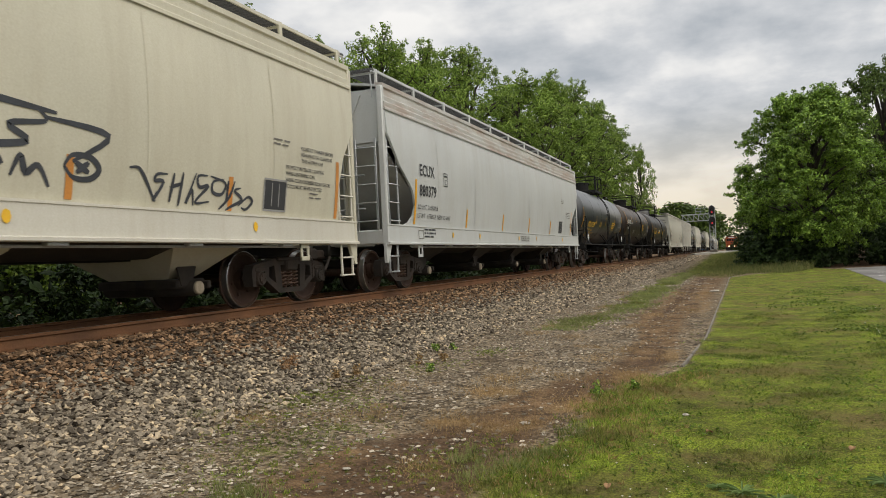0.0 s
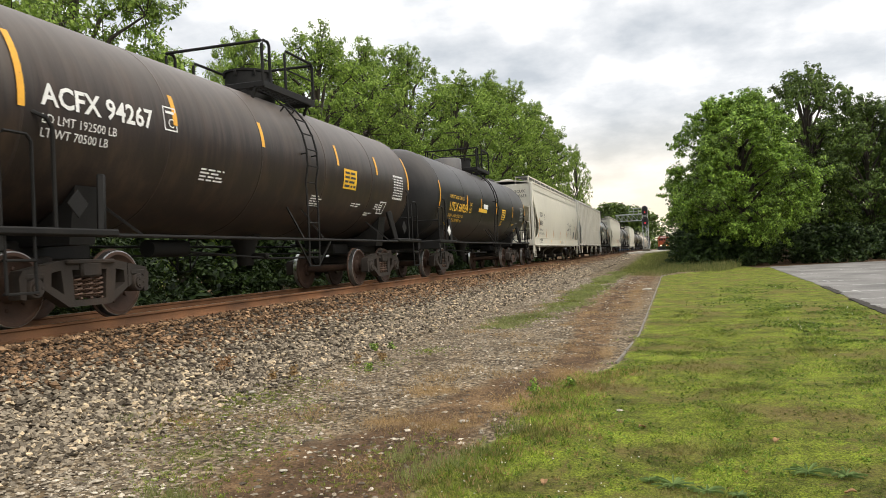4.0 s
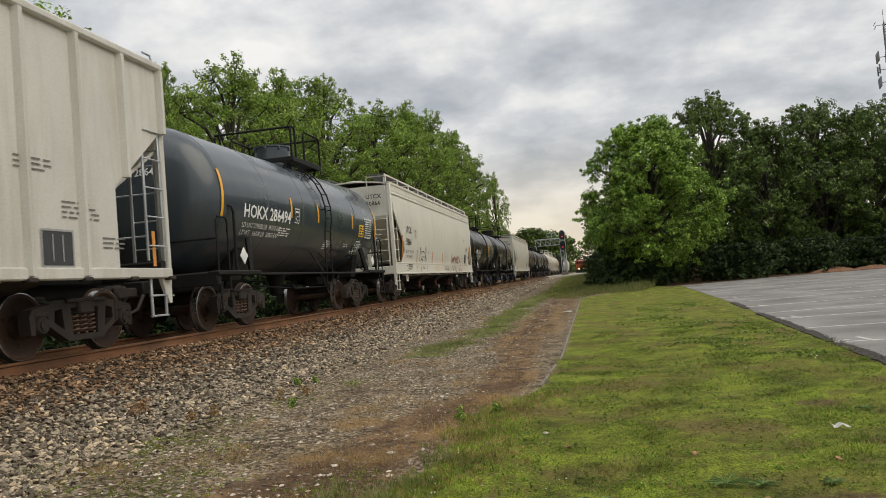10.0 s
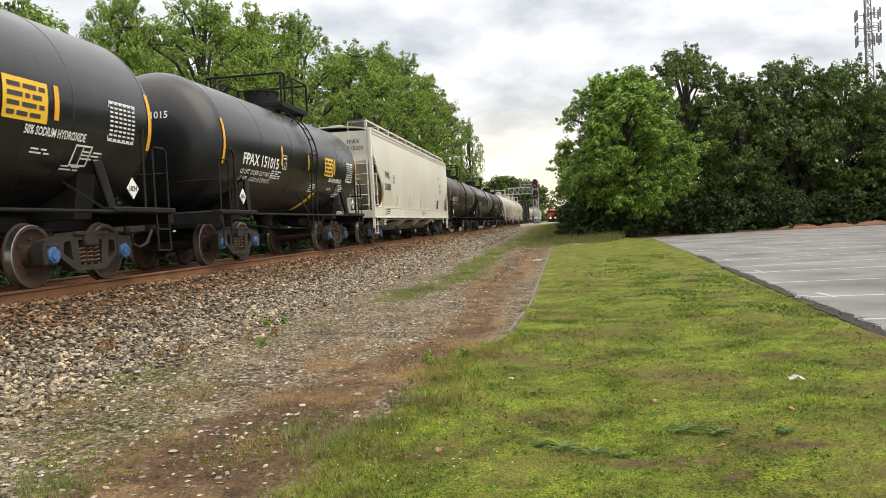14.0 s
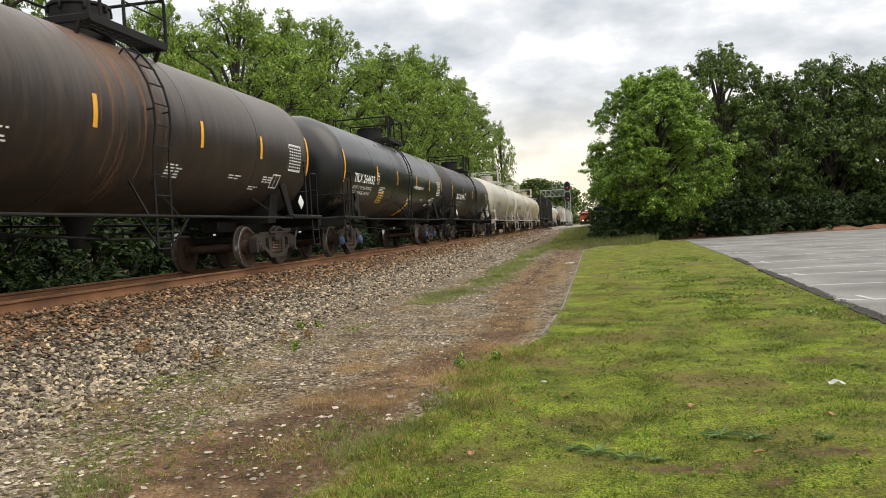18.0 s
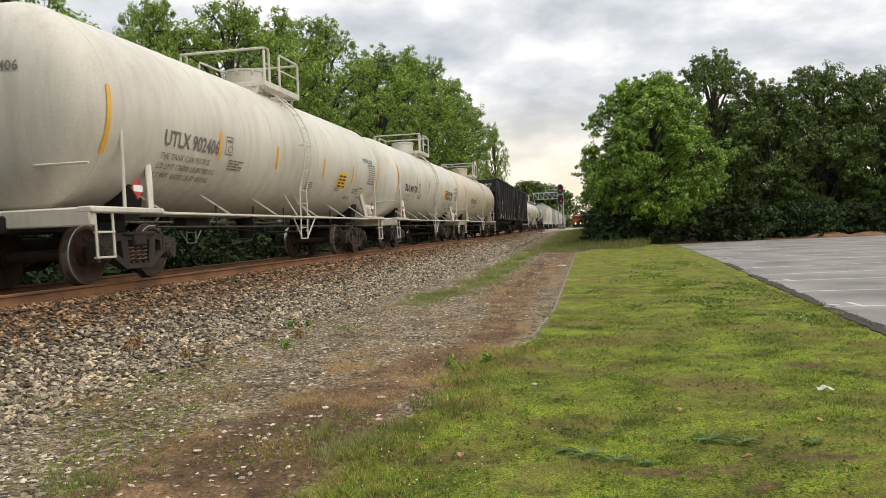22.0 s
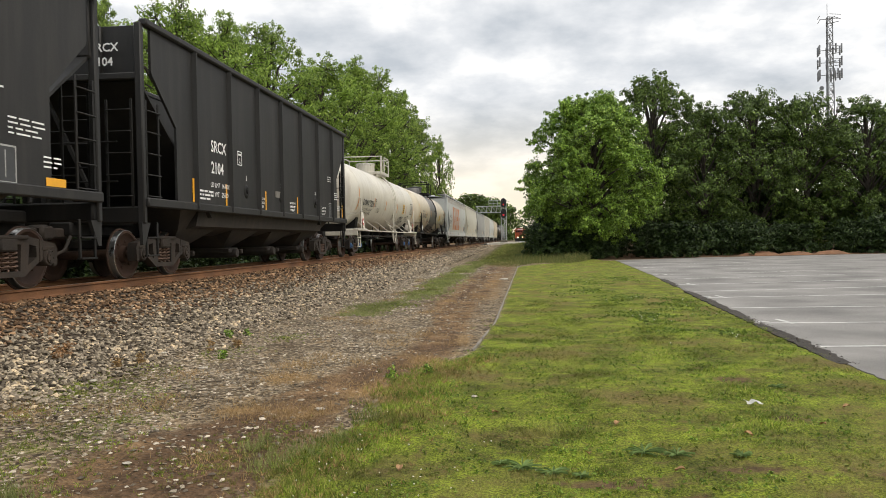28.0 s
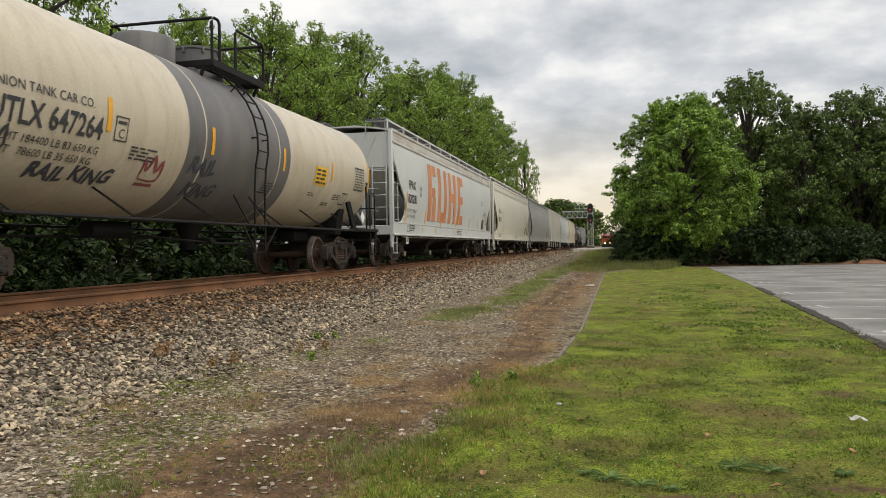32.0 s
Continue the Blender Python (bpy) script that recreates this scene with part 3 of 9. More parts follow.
# ---- mesh tools ----
class Shape:
    """Vertices and faces of one mesh in the making; each face has a material slot."""

    def __init__(self):
        self.v, self.f, self.m = [], [], []

    def add(self, verts, faces, slot=0):
        k = len(self.v)
        self.v += [tuple(p) for p in verts]
        self.f += [tuple(i + k for i in f) for f in faces]
        self.m += [slot] * len(faces)
        return self

    def box(self, c, s, b=0.0, slot=0, turn=None):
        """A block of size s round c, its edges chamfered by b, turned by a matrix about its centre."""
        hx, hy, hz = s[0] / 2, s[1] / 2, s[2] / 2
        b = min(b, hx * 0.8, hy * 0.8, hz * 0.8)
        if b <= 0:
            vs = [(x, y, z) for x in (-hx, hx) for y in (-hy, hy) for z in (-hz, hz)]
            fs = [(0, 1, 3, 2), (4, 6, 7, 5), (0, 4, 5, 1), (2, 3, 7, 6), (0, 2, 6, 4), (1, 5, 7, 3)]
        else:
            vs, ix = [], {}
            for sx in (-1, 1):
                for sy in (-1, 1):
                    for sz in (-1, 1):
                        for ax in range(3):
                            p = [sx * (hx - b), sy * (hy - b), sz * (hz - b)]
                            p[ax] = (sx * hx, sy * hy, sz * hz)[ax]
                            ix[sx, sy, sz, ax] = len(vs)
                            vs.append(tuple(p))
            fs = []
            for ax in range(3):
                u, w = (ax + 1) % 3, (ax + 2) % 3
                for s1 in (-1, 1):
                    def key(a, c2, d):
                        q = [0, 0, 0]
                        q[ax], q[u], q[w] = a, c2, d
                        return tuple(q)
                    loop = [ix[(*key(s1, a, d), ax)] for a, d in ((-1, -1), (1, -1), (1, 1), (-1, 1))]
                    fs.append(tuple(loop if s1 > 0 else loop[::-1]))
                    for s2 in (-1, 1):
                        # chamfer between the faces of axis ax and axis u
                        q1, q2 = key(s1, s2, -1), key(s1, s2, 1)
                        loop = [ix[(*q1, ax)], ix[(*q1, u)], ix[(*q2, u)], ix[(*q2, ax)]]
                        fs.append(tuple(loop if s1 * s2 > 0 else loop[::-1]))
            for sx in (-1, 1):
                for sy in (-1, 1):
                    for sz in (-1, 1):
                        loop = [ix[sx, sy, sz, a] for a in range(3)]
                        fs.append(tuple(loop if sx * sy * sz > 0 else loop[::-1]))
        if turn is not None:
            vs = [tuple(turn @ Vector(p)) for p in vs]
        return self.add([(p[0] + c[0], p[1] + c[1], p[2] + c[2]) for p in vs], fs, slot)

    def beam(self, a, b, w, h, up=(0, 0, 1), bevel=0.0, slot=0):
        """A bar from a to b, w wide and h deep."""
        a, b = Vector(a), Vector(b)
        d = b - a
        y = d.normalized()
        x = y.cross(Vector(up))
        x = x.normalized() if x.length > 1e-4 else Vector((1, 0, 0))
        z = x.cross(y)
        turn = Matrix((x, y, z)).transposed()
        return self.box((a + b) / 2, (w, d.length, h), bevel, slot, turn)

    def tube(self, pts, r, n=8, slot=0, close=True):
        """A round bar along points."""
        pts = [Vector(p) for p in pts]
        rings = []
        for i, p in enumerate(pts):
            d = (pts[min(i + 1, len(pts) - 1)] - pts[max(i - 1, 0)]).normalized()
            x = d.cross(Vector((0.13, 0.31, 0.94)))
            x = x.normalized() if x.length > 1e-3 else Vector((1, 0, 0))
            y = d.cross(x)
            rr = r[i] if isinstance(r, (list, tuple)) else r
            rings.append([p + (x * math.cos(2 * math.pi * k / n) + y * math.sin(2 * math.pi * k / n)) * rr for k in range(n)])
        vs = [q for ring in rings for q in ring]
        fs = [(i * n + k, i * n + (k + 1) % n, (i + 1) * n + (k + 1) % n, (i + 1) * n + k) for i in range(len(pts) - 1) for k in range(n)]
        if close:
            fs += [tuple(range(n))[::-1], tuple((len(pts) - 1) * n + k for k in range(n))]
        return self.add(vs, fs, slot)

    def lathe(self, prof, axis="y", n=48, c=(0, 0, 0), slots=None):
        """Profile (along, radius) turned about an axis through c."""
        vs, fs, ms = [], [], []
        for a, r in prof:
            for k in range(n):
                t = 2 * math.pi * k / n
                u, w = r * math.cos(t), r * math.sin(t)
                p = {"x": (a, u, w), "y": (u, a, w), "z": (u, w, a)}[axis]
                vs.append((p[0] + c[0], p[1] + c[1], p[2] + c[2]))
        for i in range(len(prof) - 1):
            for k in range(n):
                q = (i * n + k, i * n + (k + 1) % n, (i + 1) * n + (k + 1) % n, (i + 1) * n + k)
                fs.append(q if axis != "y" else q[::-1])
                ms.append(slots[i] if slots else 0)
        k0 = len(self.v)
        self.add(vs, fs)
        self.m[-len(fs):] = ms
        return self

    def prism(self, poly, a, b, axis="x", slot=0):
        """A flat outline given as (y, z), (x, z) or (x, y) pairs, drawn out along the axis from a to b."""
        n = len(poly)
        area = sum(poly[i][0] * poly[(i + 1) % n][1] - poly[(i + 1) % n][0] * poly[i][1] for i in range(n))
        if area < 0:
            poly = poly[::-1]
        put = {"x": lambda p, t: (t, p[0], p[1]), "y": lambda p, t: (p[0], t, p[1]), "z": lambda p, t: (p[0], p[1], t)}[axis]
        vs = [put(p, a) for p in poly] + [put(p, b) for p in poly]
        fs = [tuple(range(n))[::-1], tuple(range(n, 2 * n))] + [(i, (i + 1) % n, n + (i + 1) % n, n + i) for i in range(n)]
        if axis == "y":
            fs = [f[::-1] for f in fs]
        return self.add(vs, fs, slot)

    def sheet(self, rows, thick=None, slot=0):
        """A net of points, row by row; with thick, a vector that gives its other side."""
        h, w = len(rows), len(rows[0])
        vs = [p for r in rows for p in r]
        fs = [(i * w + j, i * w + j + 1, (i + 1) * w + j + 1, (i + 1) * w + j) for i in range(h - 1) for j in range(w - 1)]
        if thick:
            k = len(vs)
            vs = vs + [(p[0] + thick[0], p[1] + thick[1], p[2] + thick[2]) for p in vs]
            fs = fs + [tuple(i + k for i in f)[::-1] for f in fs]
            rim = [j for j in range(w)] + [i * w + w - 1 for i in range(1, h)] + [(h - 1) * w + j for j in range(w - 2, -1, -1)] + [i * w for i in range(h - 2, 0, -1)]
            fs += [(rim[(i + 1) % len(rim)], rim[i], rim[i] + k, rim[(i + 1) % len(rim)] + k) for i in range(len(rim))]
        return self.add(vs, fs, slot)

    def mesh(self, name, mats, smooth=40.0):
        me = bpy.data.meshes.new(name)
        me.from_pydata(self.v, [], self.f)
        for m in mats if isinstance(mats, (list, tuple)) else (mats,):
            me.materials.append(m)
        if any(self.m):
            me.polygons.foreach_set("material_index", self.m)
        if smooth:
            me.shade_smooth()
            me.set_sharp_from_angle(angle=radians(smooth))
        me.update()
        return me


KEPT = {}


def kept(key, make):
    """The mesh of that key, built once and shared by all alike pieces."""
    if key not in KEPT:
        KEPT[key] = make()
    return KEPT[key]


def part(name, shape, material, parent, label="", at=None, smooth=40.0):
    """One mesh object under a thing or a part; shape is a Shape or a mesh already built."""
    me = shape if isinstance(shape, bpy.types.Mesh) else shape.mesh(name, material, smooth)
    ob = new(name, me)
    ob.parent = parent
    if at is not None:
        ob.matrix_basis = at
    if label:
        ob["label"] = label
    return ob


def thing(name, label, category, at=None, group="", kind=""):
    ob = new(name)
    ob.empty_display_size = 0.3
    if at is not None:
        ob.matrix_basis = at
    return tagged(ob, label, category, group, kind)


def solid(name, shape, material, label, category="", kind="", group="", at=None, smooth=40.0):
    """A thing or a piece of the setting that is one mesh."""
    ob = new(name, shape if isinstance(shape, bpy.types.Mesh) else shape.mesh(name, material, smooth))
    if at is not None:
        ob.matrix_basis = at
    return tagged(ob, label, category, group, kind)


def raw_mesh(name, verts, faces_n, loops, mat_list, smooth=False):
    """A mesh from number arrays; every face has faces_n corners."""
    me = bpy.data.meshes.new(name)
    verts, loops = np.asarray(verts, np.float32), np.asarray(loops, np.int32)
    nf = len(loops) // faces_n
    me.vertices.add(len(verts))
    me.vertices.foreach_set("co", verts.ravel())
    me.loops.add(len(loops))
    me.loops.foreach_set("vertex_index", loops)
    me.polygons.add(nf)
    me.polygons.foreach_set("loop_start", np.arange(nf, dtype=np.int32) * faces_n)
    for m in mat_list:
        me.materials.append(m)
    me.update(calc_edges=True)
    if smooth:
        me.shade_smooth()
    else:
        me.shade_flat()
    me.validate()
    return me


def writing(text, size, bold=0.0):
    """Flat letters as points and faces in the plane (u, v), centred on their left edge and middle."""
    key = ("writing", text, size, bold)
    if key in KEPT:
        return KEPT[key]
    cu = bpy.data.curves.new("letters", "FONT")
    cu.body, cu.size, cu.resolution_u, cu.offset = text, size, 2, bold
    ob = new("letters", cu)
    me = bpy.data.meshes.new_from_object(ob)
    vs = [tuple(v.co) for v in me.vertices]
    fs = [tuple(p.vertices) for p in me.polygons]
    bpy.data.objects.remove(ob)
    bpy.data.meshes.remove(me)
    bpy.data.curves.remove(cu)
    KEPT[key] = (vs, fs)
    return KEPT[key]


def bars(lines, length, h=0.045, gap=0.085, seed=1):
    """Lines of small print too fine to read: one bar a word."""
    rnd = random.Random(seed)
    vs, fs = [], []
    for i in range(lines):
        u, end = 0.0, length * rnd.uniform(0.6, 1.0)
        while u < end:
            w = min(rnd.uniform(0.08, 0.3), length - u)
            k = len(vs)
            vs += [(u, -i * gap, 0), (u + w, -i * gap, 0), (u + w, -i * gap + h, 0), (u, -i * gap + h, 0)]
            fs.append((k, k + 1, k + 2, k + 3))
            u += w + 0.05
    return vs, fs


def on_tank(flat, y0, phi, R, zc, proud=0.012, squeeze=1.0):
    """Bends flat lettering onto the near side of a tank: u runs along the car away from the reader's left, v up."""
    vs, fs = flat
    out = []
    for u, v, _ in vs:
        a = radians(phi) + v / R
        out.append(((R + proud) * math.cos(a), y0 + u * squeeze, zc + (R + proud) * math.sin(a)))
    s = Shape()
    s.add(out, fs)
    return s


def on_side(flat, y0, z0, bulge, proud=0.012, squeeze=1.0):
    """Lays flat lettering on the near side of a car whose half width at height z is bulge(z)."""
    vs, fs = flat
    s = Shape()
    s.add([(bulge(z0 + v) + proud, y0 + u * squeeze, z0 + v) for u, v, _ in vs], fs)
    return s


def panel(u0, v0, u1, v1, n=7):
    """A rectangle cut into level bands, so that it can follow a curved side."""
    vs, fs = [], []
    for i in range(n + 1):
        v = v0 + (v1 - v0) * i / n
        vs += [(u0, v, 0), (u1, v, 0)]
        if i:
            fs.append((2 * i - 2, 2 * i - 1, 2 * i + 1, 2 * i))
    return vs, fs


def stroke(lines, w=0.07):
    """Spray-can strokes: bands of width w along runs of points."""
    vs, fs = [], []
    for pts in lines:
        for i in range(len(pts)):
            a, b = pts[max(i - 1, 0)], pts[min(i + 1, len(pts) - 1)]
            dx, dy = b[0] - a[0], b[1] - a[1]
            d = math.hypot(dx, dy) or 1
            k = w * (0.35 + 0.65 * math.sin(math.pi * (i + 0.5) / len(pts))) / 2
            vs += [(pts[i][0] - dy / d * k, pts[i][1] + dx / d * k, 0), (pts[i][0] + dy / d * k, pts[i][1] - dx / d * k, 0)]
            if i:
                n = len(vs)
                fs.append((n - 4, n - 3, n - 1, n - 2))
    return vs, fs


def curl(points, n=8):
    """A smooth run through points."""
    out = []
    p = [points[0], *points, points[-1]]
    for i in range(1, len(p) - 2):
        for k in range(n):
            t = k / n
            out.append(tuple(0.5 * (2 * p[i][j] + (p[i + 1][j] - p[i - 1][j]) * t + (2 * p[i - 1][j] - 5 * p[i][j] + 4 * p[i + 1][j] - p[i + 2][j]) * t * t
                                    + (3 * p[i][j] - p[i - 1][j] - 3 * p[i + 1][j] + p[i + 2][j]) * t ** 3) for j in (0, 1)))
    return out + [tuple(points[-1])]

# ---- rolling stock: a car's own space has its middle at 0, y along the line, z = 0 on the rail heads, +x the near side ----
WHEEL_R = 0.457
SPIN = []        # all wheelsets


def wheelset_mesh():
    s = Shape()
    for q in (-1, 1):
        prof = [(0.60, 0.09), (0.60, 0.16), (0.66, 0.17), (0.685, 0.36), (0.655, 0.40), (0.655, 0.475), (0.675, 0.487), (0.69, 0.482), (0.70, 0.462),
                (0.795, 0.452), (0.80, 0.44), (0.80, 0.395), (0.775, 0.37), (0.735, 0.33), (0.715, 0.17), (0.81, 0.155), (0.81, 0.09)]
        slot = [0, 0, 0, 0, 0, 0, 0, 0, 1, 1, 0, 0, 0, 0, 0, 0]
        s.lathe([(q * a, r) for a, r in (prof if q > 0 else prof)], "x", 40, slots=slot)
        for k in range(6):      # marks and small holes on the plate
            t = k * math.pi / 3 + 0.2
            s.box((q * 0.735, 0.25 * math.cos(t), 0.25 * math.sin(t)), (0.03, 0.05, 0.05), 0.01)
    s.tube([(-0.99, 0, 0), (-0.62, 0, 0), (0.62, 0, 0), (0.99, 0, 0)], [0.075, 0.085, 0.085, 0.075], 12)
    return s.mesh("wheelset", (MAT["wheel"], MAT["tread"]))


def sideframe_mesh():
    s = Shape()
    out = [(-1.10, 0.60), (-1.07, 0.66), (-0.72, 0.72), (-0.42, 0.78), (0.42, 0.78), (0.72, 0.72), (1.07, 0.66), (1.10, 0.60),
           (1.06, 0.38), (0.98, 0.36), (0.94, 0.55), (0.80, 0.57), (0.72, 0.42), (0.40, 0.20), (-0.40, 0.20), (-0.72, 0.42), (-0.80, 0.57), (-0.94, 0.55), (-0.98, 0.36), (-1.06, 0.38)]
    # the casting's openings: two windows beside the spring nest and the nest itself
    def ring(outer, hole):
        n = len(outer)
        vs, fs = [], []
        for x in (0.94, 1.10):
            vs += [(x, *p) for p in outer] + [(x, *p) for p in hole]
        for i in range(n):
            j = (i + 1) % n
            fs += [(i, n + i, n + j, j), (2 * n + i, 2 * n + j, 3 * n + j, 3 * n + i), (i, j, 2 * n + j, 2 * n + i), (n + i, 3 * n + i, 3 * n + j, n + j)]
        s.add(vs, [f[::-1] for f in fs])
    ring([(-0.36, 0.20), (0.36, 0.20), (0.42, 0.78), (-0.42, 0.78)], [(-0.27, 0.28), (0.27, 0.28), (0.30, 0.66), (-0.30, 0.66)])
    for q in (-1, 1):
        ring([(q * 0.36, 0.20), (q * 0.42, 0.78), (q * 0.72, 0.73), (q * 0.76, 0.44)][::q], [(q * 0.44, 0.36), (q * 0.48, 0.66), (q * 0.63, 0.63), (q * 0.64, 0.47)][::q])
        s.prism([(q * 0.70, 0.73), (q * 1.06, 0.67), (q * 1.12, 0.58), (q * 1.10, 0.34), (q * 1.02, 0.33), (q * 1.01, 0.56), (q * 0.77, 0.57), (q * 0.76, 0.44), (q * 0.70, 0.40)], 0.93, 1.11)
        s.box((1.02, q * 0.89, 0.60), (0.20, 0.30, 0.08), 0.02)
    s.beam((1.12, -0.42, 0.76), (1.12, 0.42, 0.76), 0.06, 0.06, bevel=0.015)
    return s.mesh("sideframe", MAT["truck"])


def springs_mesh():
    s = Shape()
    pts = [(1.03 + 0.07 * math.cos(a * 0.9), 0.075 * math.sin(a * 0.9), 0.29 + a * 0.0088) for a in range(0, 34)]
    s.tube(pts, 0.016, 4)
    return s.mesh("coil_spring", MAT["spring"])


def bearing_mesh(mat):
    s = Shape()
    s.lathe([(0.92, 0.0), (0.92, 0.125), (1.12, 0.125), (1.14, 0.11), (1.14, 0.085), (1.165, 0.08), (1.165, 0.0)], "x", 16)
    for k in range(3):
        t = k * 2.094
        s.box((1.165, 0.05 * math.cos(t), 0.05 * math.sin(t)), (0.02, 0.03, 0.03), 0.005)
    return s.mesh("bearing_cap", mat)


def bolster_mesh():
    s = Shape()
    s.box((0, 0, 0.66), (2.3, 0.36, 0.20), 0.03)
    s.box((0, 0, 0.80), (0.6, 0.5, 0.12), 0.03)
    for q in (-1, 1):
        s.box((0, q * 0.42, 0.50), (1.5, 0.06, 0.12), 0.015)
        for x in (-0.72, 0.72):
            s.box((x, q * 0.40, 0.46), (0.12, 0.07, 0.32), 0.02)
    return s.mesh("truck_bolster", MAT["truck"])


def make_truck(car, y, cap="truck"):
    """A two-axle truck under a car: bolster > side frames, springs, bearing caps, wheelsets."""
    t = part("truck", kept("bolster", bolster_mesh), None, car, at=pose(0, y, 0))
    for q in (0, 180):
        part("sideframe", kept("sideframe", sideframe_mesh), None, t, at=pose(0, 0, 0, 0, 0, q))
        for y in (-0.18, 0.0, 0.18):
            part("coil_spring", kept("springs", springs_mesh), None, t, at=pose(0, y, 0, 0, 0, q))
        for a in (-0.89, 0.89):
            part("bearing_cap", kept(("cap", cap), lambda: bearing_mesh(MAT[cap])), None, t, at=pose(0, a, WHEEL_R, 0, 0, q))
    for a in (-0.89, 0.89):
        w = part("wheelset", kept("wheelset", wheelset_mesh), None, t)
        w.matrix_parent_inverse = Matrix.Translation((0, a, WHEEL_R))
        SPIN.append(w)
    return t


def coupler_mesh():
    s = Shape()
    s.box((0, 0.42, 0.86), (0.16, 0.85, 0.18), 0.03)
    s.box((0.03, -0.02, 0.86), (0.30, 0.26, 0.28), 0.06)
    s.box((-0.13, -0.08, 0.86), (0.10, 0.22, 0.24), 0.04)
    s.tube([(0.30, 0.45, 0.80), (0.30, 0.25, 0.55), (0.26, 0.05, 0.48), (0.22, -0.10, 0.55)], 0.03, 8)
    return s.mesh("coupler", MAT["truck"])


def ladder_mesh(h, w, rungs, mat, r=0.014, rail=0.03):
    s = Shape()
    for y in (-w / 2, w / 2):
        s.box((0, y, h / 2), (rail, 0.05, h), 0.006)
    for k in range(rungs):
        z = (k + 0.5) * h / rungs
        s.tube([(0.02, -w / 2, z), (0.05, -w / 2 + 0.02, z), (0.05, w / 2 - 0.02, z), (0.02, w / 2, z)], r, 6)
    return s.mesh("ladder", mat)


def brake_wheel_mesh(mat):
    s = Shape()
    pts = [(0.24 * math.cos(a * math.pi / 12), 0, 0.24 * math.sin(a * math.pi / 12)) for a in range(25)]
    s.tube(pts, 0.016, 6, close=False)
    for a in range(4):
        t = a * math.pi / 2 + 0.4
        s.tube([(0, 0, 0), (0.24 * math.cos(t), 0, 0.24 * math.sin(t))], 0.012, 5)
    s.lathe([(-0.04, 0), (-0.04, 0.05), (0.10, 0.05), (0.10, 0)], "y", 10)
    return s.mesh("brake_wheel", mat)


def ends_and_gear(car, L, cap="truck", bogie=2.6, stub=False):
    for q, turn in ((-1, 0), (1, 180)):
        part("coupler", kept("coupler", coupler_mesh), None, car, at=pose(0, q * L / 2, 0, 0, 0, turn))
        make_truck(car, q * (L / 2 - (bogie[0 if q < 0 else 1] if isinstance(bogie, tuple) else bogie)), cap)
        if stub:      # a tank car has only short sills under its ends
            part("stub_sill", Shape().box((0, q * (L / 2 - 2.2), 0.93), (0.42, 3.2, 0.26), 0.03), MAT["dark"], car)
    if not stub:
        part("center_sill", Shape().box((0, 0, 0.93), (0.42, L - 1.2, 0.26), 0.03), MAT["dark"], car)


